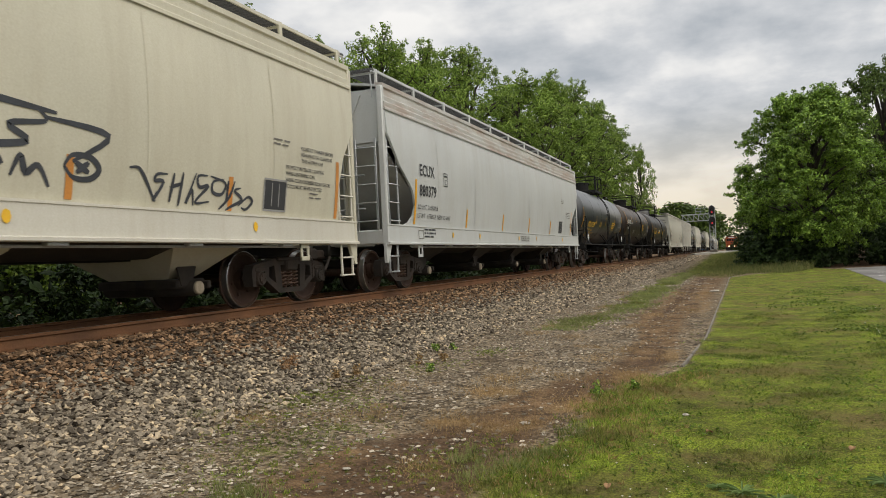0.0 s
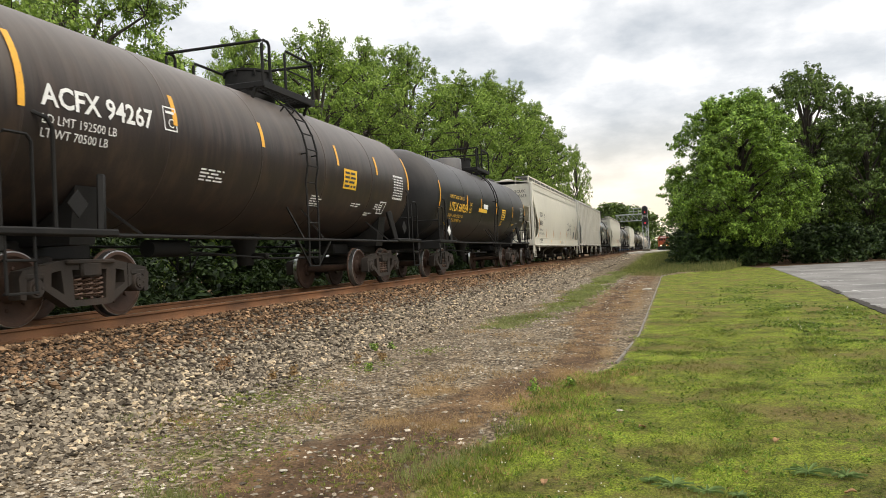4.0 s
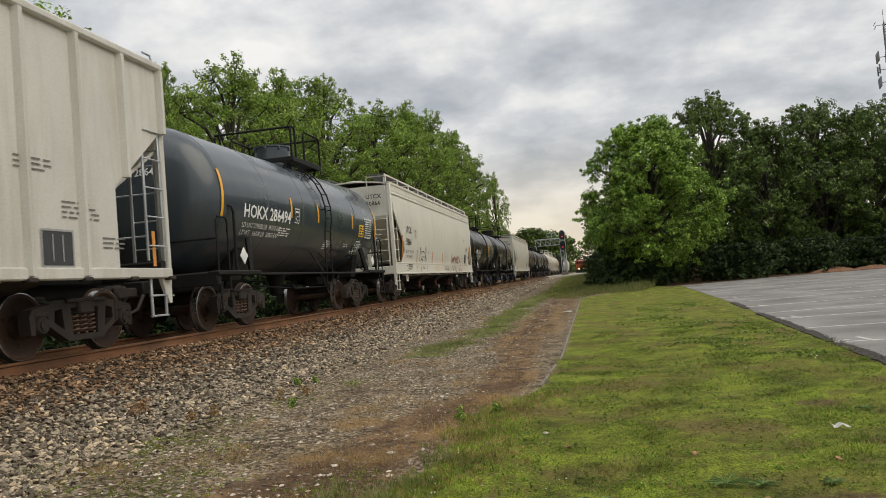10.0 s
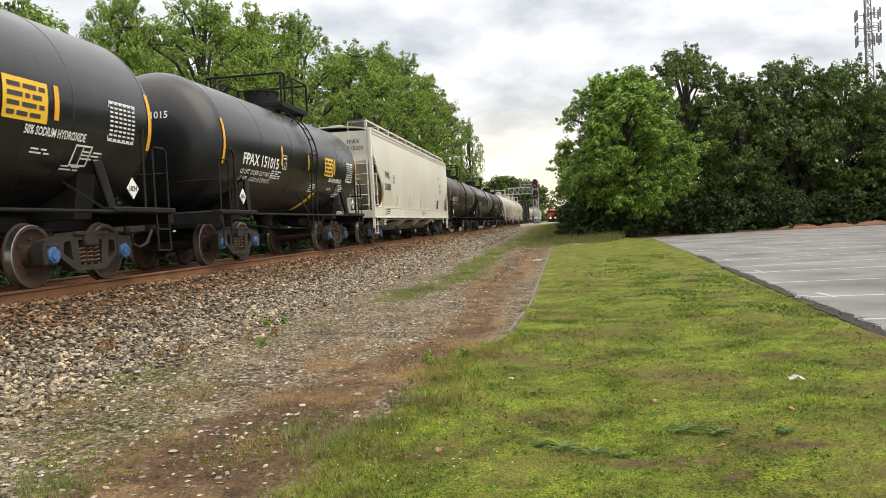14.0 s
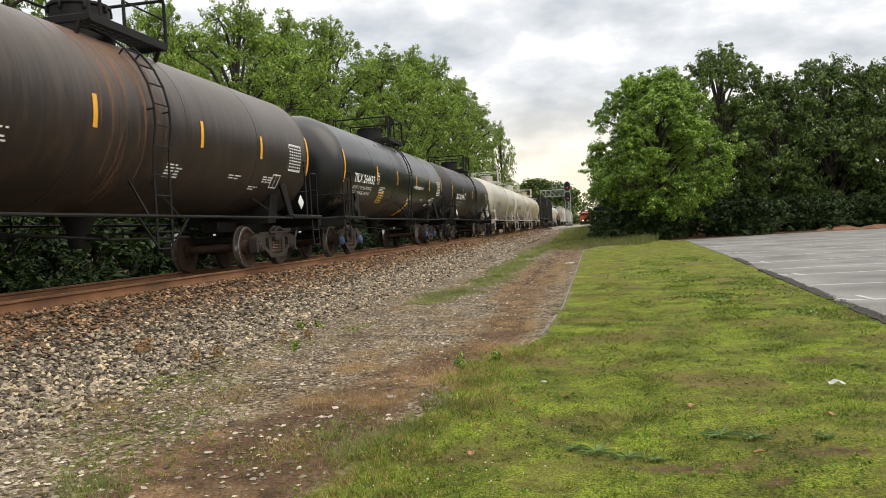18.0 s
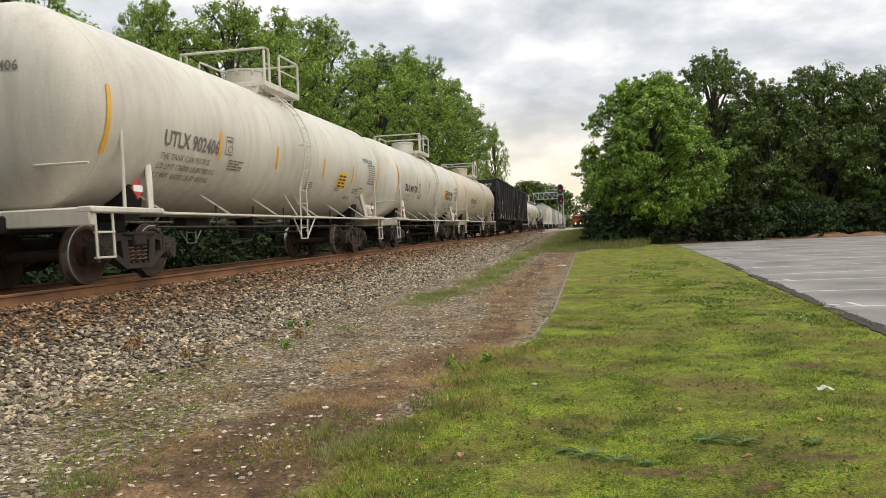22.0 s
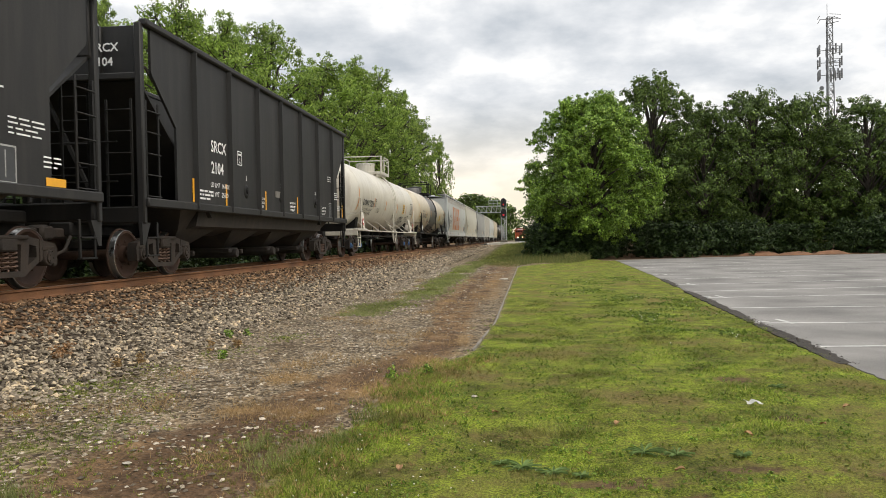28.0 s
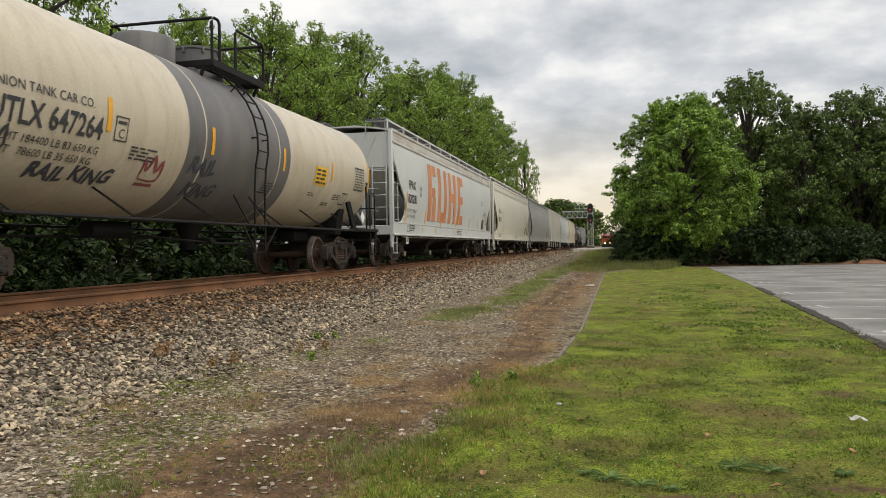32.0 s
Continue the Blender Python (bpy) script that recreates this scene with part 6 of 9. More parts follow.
def build_ground():
    def steps(spans):
        out = []
        for a, b, d in spans:
            out += list(np.arange(a, b, d))
        return np.array(sorted(set(np.round(out + [spans[-1][1]], 3))))

    xs = steps([(-1500, -300, 200), (-300, -60, 30), (-60, -12, 4), (-12, -9, 0.4), (-9, -6.8, 0.5), (-6.8, 2.8, 0.13), (2.8, 7, 0.35), (7, 30, 2), (30, 90, 10), (90, 300, 40), (300, 1500, 200)])
    ys = steps([(-800, -60, 120), (-60, -10, 6), (-10, 2, 0.8), (2, 14, 0.13), (14, 30, 0.3), (30, 60, 0.8), (60, 160, 3), (160, 400, 20), (400, 3000, 200)])
    X, Y = np.meshgrid(xs, ys)
    Z = ground_z(X, Y)
    h, w = X.shape
    i = (np.arange(h - 1)[:, None] * w + np.arange(w - 1)[None, :]).ravel()
    loops = np.stack([i, i + 1, i + w + 1, i + w], 1).ravel()
    me = raw_mesh("ground", np.stack([X, Y, Z], -1).reshape(-1, 3), 4, loops, [MAT["ground"]], True)
    E = lawn_edge(Y)
    lawn = np.clip(0.5 + (X - E) / 0.5, 0, 1)
    # rough grass far away, a few tufts in the gravel; earth-coloured shade left of the line
    shade = np.clip((-11.2 - X) / 1.0, 0, 1) * np.clip((X + 60) / 10, 0, 1)
    lawn = np.maximum(lawn, np.clip((Y - 44) / 8, 0, 1) * np.clip((X + 4.2) / 1.5, 0, 1) * 0.75)
    for x, y, a, b, k in ((-4.75, 7.4, 0.55, 0.5, 0.52), (-3.7, 6.3, 0.45, 0.5, 0.45), (-3.7, 5.4, 0.6, 0.6, 0.45), (-3.3, 4.4, 0.35, 0.3, 0.5), (-4.2, 9.5, 0.5, 1.2, 0.36)):
        lawn = np.maximum(lawn, k * np.exp(-(((X - x) / a) ** 2 + ((Y - y) / b) ** 2)))
    tongue = np.interp(Y, [15, 17.5, 22.5, 33, 60], [-4.0, -3.6, -2.95, -3.15, -3.2])
    lawn = np.maximum(lawn, 0.58 * np.exp(-((X - tongue) / 0.42) ** 2) * np.clip((Y - 15.5) / 2.5, 0, 1) * np.clip((70 - Y) / 20, 0, 1))
    lawn = lawn * (1 - np.clip((Y - 51.5) / 1.5, 0, 1) * np.clip((X - 4) / 2, 0, 1))
    # bare brown wheel track along the lawn
    path = np.interp(Y, [0, 5, 7, 9, 10.5, 14, 18, 24, 44, 60], [-2.7, -2.5, -2.25, -1.85, -1.45, -1.4, -1.75, -1.7, -1.4, -1.5])
    wide = np.interp(Y, [0, 6, 8, 10, 15, 18, 22, 44], [0.85, 0.8, 0.6, 0.5, 0.5, 0.85, 1.05, 1.05])
    dirt = np.clip(1.05 - np.abs(X - path) / (wide * 1.35), 0, 1) * np.clip((58 - Y) / 8, 0, 1)
    # tree shade left of the line is put in as bare-earth colour
    dirt = np.maximum(dirt, shade)
    # ground behind the car park is browned to imitate the trees' shade
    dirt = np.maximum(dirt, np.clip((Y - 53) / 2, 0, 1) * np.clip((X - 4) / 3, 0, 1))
    dirt = np.maximum(dirt, 1.0 * np.exp(-(((X + 2.75) / 0.75) ** 2 + ((Y - 5.2) / 1.6) ** 2)))
    rocks = np.clip((-5.0 - X) / 0.5 + 0.5, 0, 1) * np.clip((X + 11.2) / 0.6, 0, 1)
    col = np.stack([lawn, dirt, rocks, np.ones_like(lawn)], -1).reshape(-1, 4).astype(np.float32)
    at = me.color_attributes.new("zone", "FLOAT_COLOR", "POINT")
    at.data.foreach_set("color", col.ravel())
    def spot(x, y, a, b, turn=0.0):
        c, s = math.cos(turn), math.sin(turn)
        u, v = (X - x) * c + (Y - y) * s, (Y - y) * c - (X - x) * s
        return np.exp(-((u / a) ** 2 + (v / b) ** 2))

    rut = np.exp(-((X - np.interp(Y, [16, 18.5, 40, 46], [-1.9, -1.84, -1.72, -1.75])) / 0.13) ** 2) * np.clip((Y - 16) / 3, 0, 1) * np.clip((46 - Y) / 4, 0, 1)
    mud_and_shade = np.clip(1.15 * spot(-2.45, 5.8, 0.45, 0.9, 0.3) + 0.9 * spot(-2.2, 6.4, 0.4, 0.5) + 0.8 * spot(-2.5, 5.0, 0.6, 0.5) + 0.8 * spot(-1.75, 9.2, 0.3, 0.9, -0.3) + 0.7 * spot(-1.25, 11.5, 0.3, 1.0, -0.2)
                  + 0.8 * rut + 0.5 * spot(-1.8, 42, 0.4, 2.5), 0, 1)
    mud_and_shade = np.clip(1.25 * mud_and_shade, 0, 1)
    # here the mud colour stands in for shade under the trees
    mud_and_shade = np.maximum(mud_and_shade, np.clip((Y - 53) / 2, 0, 1) * np.clip((X - 3) / 2, 0, 1))
    dry = 0.85 * np.clip(0.9 * spot(-2.8, 7.05, 0.3, 0.2) + 0.9 * spot(-2.1, 6.85, 0.35, 0.2) + 0.85 * spot(-2.76, 8.5, 0.45, 0.4) + 0.9 * spot(-1.7, 8.0, 0.22, 0.5, -0.3) + 0.95 * spot(-1.35, 10.0, 0.25, 0.5, -0.3)
                  + 0.8 * spot(-1.0, 12.2, 0.2, 0.8) + 0.55 * spot(-0.85, 22, 0.2, 4.0) + 0.6 * spot(-1.2, 30, 0.35, 9.0) + 0.6 * spot(-2.3, 27, 0.3, 7.0) + 0.8 * spot(-4.75, 6.35, 0.4, 0.22), 0, 1)
    bare = np.clip(sum(k * spot(x, y, a, b, turn) for x, y, a, b, turn, k in BARE), 0, 1)
    wear = np.stack([mud_and_shade, dry, bare, np.ones_like(mud_and_shade)], -1).reshape(-1, 4).astype(np.float32)
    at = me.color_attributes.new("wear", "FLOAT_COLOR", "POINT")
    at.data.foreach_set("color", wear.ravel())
    ob = new("ground", me)
    tagged(ob, "ground of mown lawn, bare brown earth and grey gravel", "ground", kind="structure")


def rail_shape(length, x=0.0, y0=0.0):
    prof = [(-0.07, 0), (0.07, 0), (0.07, 0.012), (0.018, 0.035), (0.010, 0.06), (0.010, 0.125), (0.036, 0.14), (0.037, 0.165), (0.028, 0.175), (-0.028, 0.175), (-0.037, 0.165),
            (-0.036, 0.14), (-0.010, 0.125), (-0.010, 0.06), (-0.018, 0.035), (-0.07, 0.012)]
    s = Shape()
    s.prism([(x + a, b) for a, b in prof], y0, y0 + length, "y")
    k = len(prof)
    s.m = [1 if i - 2 == 8 else 0 for i in range(len(s.f))]
    return s


def build_track():
    track = thing("railway_track", "rusty rails on timber ties in grey stone ballast", "railway track", kind="structure")
    for x in (-0.755, 0.755):
        part("rail", rail_shape(960, 0, -60), (MAT["rail"], MAT["railhead"]), track, at=pose(TRACK_X + x, 0, RAIL_Z - 0.175))
    tie = Shape().box((0, 0, 0), (2.6, 0.23, 0.18), 0.015).mesh("tie", MAT["tie"])
    plate = Shape().box((0, 0, 0), (0.36, 0.19, 0.02), 0.004)
    for a in (-0.11, 0.11):
        for b in (-0.06, 0.06):
            plate.box((a, b, 0.025), (0.03, 0.02, 0.04), 0.005)
    plate = plate.mesh("tie_plate", MAT["rail"])
    rnd = random.Random(3)
    for i in range(150):
        y = -6 + i * 0.53
        part("tie", tie, None, track, at=pose(TRACK_X + rnd.uniform(-0.05, 0.05), y, RAIL_Z - 0.285, 0, 0, rnd.uniform(-1, 1)))
        part("tie_plate", plate, None, track, at=pose(TRACK_X + 0.755, y, RAIL_Z - 0.184, 0, 0, rnd.uniform(-4, 4)))
    far = Shape()
    for i in range(800):
        y = 73.5 + i * 0.53
        far.box((TRACK_X, y, RAIL_Z - 0.285), (2.6, 0.23, 0.18))
    tagged(part("far_ties", far, MAT["tie"], track), kind="stuff")
    siding = thing("siding_track", "rusty rails of a second track in pale gravel", "railway track", kind="structure")
    for x in (-0.755, 0.755):
        part("rail", rail_shape(465, 0, 185), (MAT["rail"], MAT["railhead"]), siding, at=pose(-1.4 + x, 0, RAIL_Z - 0.175 - 0.75))
    far = Shape()
    for i in range(600):
        far.box((-1.4, 185 + i * 0.53, RAIL_Z - 1.0), (2.6, 0.23, 0.14))
    tagged(part("far_ties", far, MAT["tie"], siding), kind="stuff")


def stones(n, place, seed, name, mat, label, squash=0.65, plain=False):
    """Loose angular stones, each a bent octahedron, scattered by place(random numbers)."""
    r = np.random.RandomState(seed)
    c, s0 = place(r, n)
    n = len(c)
    base = np.array([(1, 0, 0), (-1, 0, 0), (0, 1, 0), (0, -1, 0), (0, 0, 1), (0, 0, -1), (0.62, 0.62, 0.35), (-0.62, -0.62, 0.35)], float)
    v = base[None] * (1 + r.uniform(-0.35, 0.35, (n, 8, 1))) + r.uniform(-0.16, 0.16, (n, 8, 3))
    v *= np.stack([r.uniform(0.75, 1.25, n), r.uniform(0.75, 1.25, n), r.uniform(0.45, 0.95, n) * squash / 0.65], -1)[:, None]
    a = r.uniform(0, 2 * np.pi, n)
    b = r.uniform(-0.6, 0.6, n) * (0.35 if plain else 1)
    ca, sa, cb, sb = np.cos(a), np.sin(a), np.cos(b), np.sin(b)
    x, y, z = v[..., 0], v[..., 1], v[..., 2]
    y, z = y * cb[:, None] - z * sb[:, None], y * sb[:, None] + z * cb[:, None]
    x, y = x * ca[:, None] - y * sa[:, None], x * sa[:, None] + y * ca[:, None]
    v = np.stack([x, y, z], -1) * s0[:, None, None] + c[:, None]
    tri = np.array([(0, 6, 4), (6, 2, 4), (2, 1, 4), (1, 7, 4), (7, 3, 4), (3, 0, 4), (0, 5, 2), (2, 5, 1), (1, 5, 3), (3, 5, 0), (0, 2, 6), (1, 3, 7)])
    if plain:      # small gravel needs fewer faces
        v, tri = v[:, :6], np.array([(0, 2, 4), (2, 1, 4), (1, 3, 4), (3, 0, 4), (2, 0, 5), (1, 2, 5), (3, 1, 5), (0, 3, 5)])
    loops = (tri[None] + np.arange(n)[:, None, None] * v.shape[1]).ravel()
    ob = new(name, raw_mesh(name, v.reshape(-1, 3), 3, loops, [mat]))
    return tagged(ob, label, "gravel", kind="stuff")


def build_stones():
    def bank(r, n):
        y = np.where(r.uniform(0, 1, n) < 0.1, r.uniform(-12, 3, n), 3.0 + 105 * r.uniform(0, 1, n) ** 2.5)
        x = -6.95 + 2.25 * r.uniform(0, 1, n) ** 0.9 + r.normal(0, 0.12, n)
        x = np.where(x < -6.1 - 0.25 * r.uniform(0, 1, n), x + 1.3, x)
        s = r.uniform(0.016, 0.036, n) * np.interp(y, [3, 20, 65, 108], [1, 1.35, 2.4, 3.6])
        z = ground_z(x, y) + s * r.uniform(-0.1, 0.7, n)
        return np.stack([x, y, z], -1), s

    stones(48000, bank, 11, "ballast_stones", MAT["stone"], "loose grey and tan crushed ballast stones on the bank")

    def shoulder(r, n):
        y = np.where(r.uniform(0, 1, n) < 0.1, r.uniform(-12, 3, n), 3.0 + 105 * r.uniform(0, 1, n) ** 2.5)
        x = -7.0 + 1.0 * r.uniform(0, 1, n) + r.normal(0, 0.1, n)
        s = r.uniform(0.016, 0.036, n) * np.interp(y, [3, 20, 65, 108], [1, 1.35, 2.4, 3.6])
        return np.stack([x, y, ground_z(x, y) + s * r.uniform(-0.1, 0.7, n)], -1), s

    stones(20000, shoulder, 14, "shoulder_ballast", MAT["ruststone"], "rust-brown ballast stones along the rail")

    def crib(r, n):
        y = 2.0 + 60 * r.uniform(0, 1, n) ** 1.5
        x = r.uniform(-9.7, -6.7, n)
        s = r.uniform(0.022, 0.045, n)
        return np.stack([x, y, 0.83 + s * r.uniform(-0.3, 0.3, n)], -1), s

    stones(6000, crib, 12, "track_ballast", MAT["ruststone"], "dark ballast stones between the ties")

    def strip(r, n):
        y = np.where(r.uniform(0, 1, n) < 0.1, r.uniform(-12, 3, n), 3.0 + 40 * r.uniform(0, 1, n) ** 2.0)
        x = np.interp(r.uniform(0, 1, n), [0, 0.7, 1], [-5.2, -2.6, -0.9]) + r.normal(0, 0.25, n)
        on_dirt = np.abs(x - np.interp(y, [0, 5, 7, 9, 10.5, 14, 18, 24, 44], [-2.7, -2.5, -2.25, -1.85, -1.45, -1.4, -1.75, -1.7, -1.4])) < np.interp(y, [0, 6, 8, 12, 16, 20], [0.8, 0.75, 0.5, 0.35, 0.4, 0.8])
        keep = (x < lawn_edge(y) - 0.1 - np.abs(r.normal(0, 0.3, n))) & (~on_dirt | (r.uniform(0, 1, n) < 0.28)) & (patchy(r, x, y, 1.1, 2.0) > r.uniform(0, 0.75, n))
        x, y = x[keep], y[keep]
        n = len(x)
        s = (0.006 + 0.024 * r.uniform(0, 1, n) ** 2.2) * np.interp(y, [3, 20, 43], [1, 1.3, 2.2]) * np.where(r.uniform(0, 1, n) > 0.985, 1.6, 1)
        return np.stack([x, y, ground_z(x, y) + s * 0.15], -1), s

    stones(60000, strip, 13, "path_gravel", MAT["pebble"], "small pale gravel scattered on the trodden strip", 0.4, True)


def build_lot():
    lot = thing("parking_lot", "grey asphalt car park with worn white stall lines", "car park", kind="structure")
    pts = [(float(lot_edge(y)), y) for y in (-60, 9.2, 12, 20, 28, 40, 52.6)]
    rnd = random.Random(5)
    edge = []
    for (x0, y0), (x1, y1) in zip(pts, pts[1:]):
        n = max(2, int((y1 - y0) / 0.16))
        edge += [(x0 + (x1 - x0) * k / n + rnd.uniform(-0.05, 0.05), y0 + (y1 - y0) * k / n) for k in range(n)]
    edge.append(pts[-1])
    s = Shape()
    s.prism(edge + [(11.9, 55.4), (24.3, 57.2), (45, 60), (90, 62), (90, -60)], -0.12, 0.012, "z")
    part("asphalt", s, MAT["asphalt"], lot)
    for i, y in enumerate((-0.65, 2.28, 5.2, 8.15, 11.07, 14.0, 16.93, 19.78, 22.0, 25.1, 28.45, 31.6, 35.3, 38.9, 42.4)):
        x0 = float(lot_edge(y)) + 0.16
        slope = float(np.interp(y, [14, 18, 22, 28, 43], [0, 0.03, 0.18, 0.23, 0.3]))
        for a, b in ((0.0, 6.8), (13.2, 18.8)) if i < 11 else ((0.4, 1.5), (2.6, 6.8)):
            s = Shape()
            n = 9
            xs = [a + (b - a) * k / n for k in range(n + 1)]
            s.sheet([[(x0 + u, y + slope * u + w * 0.042 + 0.008 * math.sin(u * (9 + w)), 0.0165) for u in xs] for w in (-1, 1)])
            part("stall_line", s, MAT["lotpaint"], lot)
        if i % 2:      # a short bar crosses the head of every second line
            part("stall_tick", Shape().beam((x0 + 0.36, y + 0.62, 0.0185), (x0 + 0.42, y - 0.14, 0.0185), 0.085, 0.002), MAT["lotpaint"], lot)
            part("stall_stub", Shape().beam((x0 - 0.08, y + 0.22, 0.0185), (x0 + 0.12, y + 0.25, 0.0185), 0.09, 0.002), MAT["lotpaint"], lot)
    # crumbled dark rim where the asphalt breaks off
    for y0, y1, wide in ((9.6, 13.9, 0.18), (14.2, 22.4, 0.17), (24.4, 28.5, 0.15)):
        n = int((y1 - y0) / 0.13)
        row = [(y0 + (y1 - y0) * k / n, math.sin(math.pi * k / n) ** 0.4) for k in range(n + 1)]
        inner = [(float(lot_edge(y)) + 0.02 + wide * f * rnd.uniform(0.35, 1.0), y) for y, f in row]
        outer = [(float(lot_edge(y)) - 0.07 - 0.05 * rnd.random(), y) for y, f in row]
        part("crumbled_rim", Shape().prism(inner + outer[::-1], -0.02, 0.0155, "z"), MAT["humus"], lot)

    def crumbs(r, n):
        y = np.where(r.uniform(0, 1, n) < 0.6, r.uniform(9.6, 15, n), r.uniform(14, 29, n))
        x = lot_edge(y) + r.normal(0.04, 0.08, n)
        return np.stack([x, y, 0.014 + 0 * x], -1), 0.003 + 0.011 * r.uniform(0, 1, n) ** 2

    tagged(stones(900, crumbs, 51, "asphalt_crumbs", MAT["crumb"], "dark crumbs of broken asphalt along the car park's rim"), category="rubble")
    # thin concrete strip between the lawn and the trodden path
    k = thing("edging_strip", "narrow weathered concrete edging beside the lawn", "edging", kind="structure")
    ys = np.arange(10.8, 44.0, 1.2)
    for y in ys:
        a = (float(lawn_edge(y)) - 0.03, y + 0.02, 0.0)
        b = (float(lawn_edge(y + 1.2)) - 0.03, y + 1.18, 0.0)
        part("edging_piece", Shape().beam(a, b, 0.038, 0.07, bevel=0.010), MAT["concrete"], k)


build_ground()
build_track()
build_lot()

# ---- the train ----
WHT = PAINT["tankwhite"]
BLK, OFF = MAT["dark"], PAINT["offwhite"]
CARS = []          # (car, place of its middle along the line at the start)


def put(car, a, b):
    CARS.append((car, (a + b) / 2))
    car.matrix_basis = pose(TRACK_X, (a + b) / 2, RAIL_Z)


def scrawl(seed, w, h, n=7):
    """A sprayed tag of upright strokes, bowls and tails that spells nothing."""
    r = random.Random(seed)
    out, step = [], w / n
    for i in range(n):
        u, lean = i * step, r.uniform(0.05, 0.25) * step
        lo, hi = r.uniform(-0.08, 0.12) * h, h * r.uniform(0.75, 1.05)
        out.append(curl([(u, lo), (u + lean * 0.6, (lo + hi) / 2), (u + lean, hi)], 5))
        kind = r.randint(0, 3)
        if kind == 0:
            out.append(curl([(u + lean, hi), (u + step * 0.9, hi * 0.85), (u + step * 0.7, h * 0.5), (u + lean * 0.5, h * 0.48), (u + step * 0.8, h * 0.25), (u + step * 0.95, lo)], 5))
        elif kind == 1:
            out.append(curl([(u + step * 0.9, hi * 0.95), (u + step * 0.3, h * 0.75), (u + step * 0.8, h * 0.4), (u + step * 0.2, lo + 0.05 * h), (u + step * 0.9, lo)], 5))
        elif kind == 2:
            out.append(curl([(u + lean * 0.4, h * 0.45), (u + step * 0.5, h * 0.62), (u + step * 0.85, h * 0.9), (u + step * 0.9, lo)], 5))
        else:
            out.append(curl([(u + step * 0.5, h * 0.9), (u + step * 0.1, h * 0.5), (u + step * 0.5, h * 0.1), (u + step * 0.95, h * 0.5), (u + step * 0.5, h * 0.9)], 5))
    out.append(curl([(w, h * 0.2), (w * 1.08, h * 0.45), (w * 1.2, h * 0.3), (w * 1.12, h * 0.05)], 6))
    return out


def runs(text, k=0.0104, h=0.0082):
    """Strokes written as 'x,y x,y' runs on a board of about 340 by 110 units."""
    return [curl([(float(p.split(",")[0]) * k, float(p.split(",")[1]) * h) for p in line.split()], 5) for line in text.strip().split("/")]


TAG_SMALL = runs("0,95 20,97 35,75 50,40 63,13/90,90 65,87 60,70 80,67 57,15 65,40/107,95 97,15/97,55 130,70/130,100 120,5/165,103 140,15 155,55 160,10/"
                 "197,100 170,95 175,65 200,70 165,20 205,25/245,95 215,85 213,55 240,50 250,85 205,100/260,93 255,25/280,95 265,45 235,5/"
                 "300,75 280,65 305,40 270,15 255,3/295,20 325,50 340,35 320,10 305,15", 0.0072, 0.0046)
TAG_BIG = runs("0,230 40,222 150,210/35,245 0,165/120,210 130,185 70,165 100,130 30,105 60,75 15,50 45,45/130,195 250,175 180,95/"
               "165,83 180,112 215,110 232,82 215,55 182,55 165,83/185,95 212,70/212,97 188,68/75,45 90,95 100,55 120,75 140,25", 0.0071, 0.0042)


LOOPS = [curl([(0.0, 0.0), (0.1, 0.3), (0.42, 0.52), (0.2, 0.60), (-0.2, 0.60), (0.3, 0.66), (0.75, 0.92), (0.95, 0.76), (0.72, 0.56), (0.35, 0.62)], 6),
         curl([(-0.3, 1.0), (0.1, 1.02), (0.33, 1.06), (0.4, 0.85)], 6),
         curl([(1.42, 0.86), (1.25, 1.06), (1.06, 0.88), (1.22, 0.70), (1.42, 0.86), (1.62, 1.04), (1.84, 0.86), (1.66, 0.66), (1.46, 0.80)], 6),
         curl([(1.22, 0.70), (1.30, 0.40), (1.42, 0.62), (1.52, 0.66), (1.62, 0.30), (1.86, 0.52)], 6)]


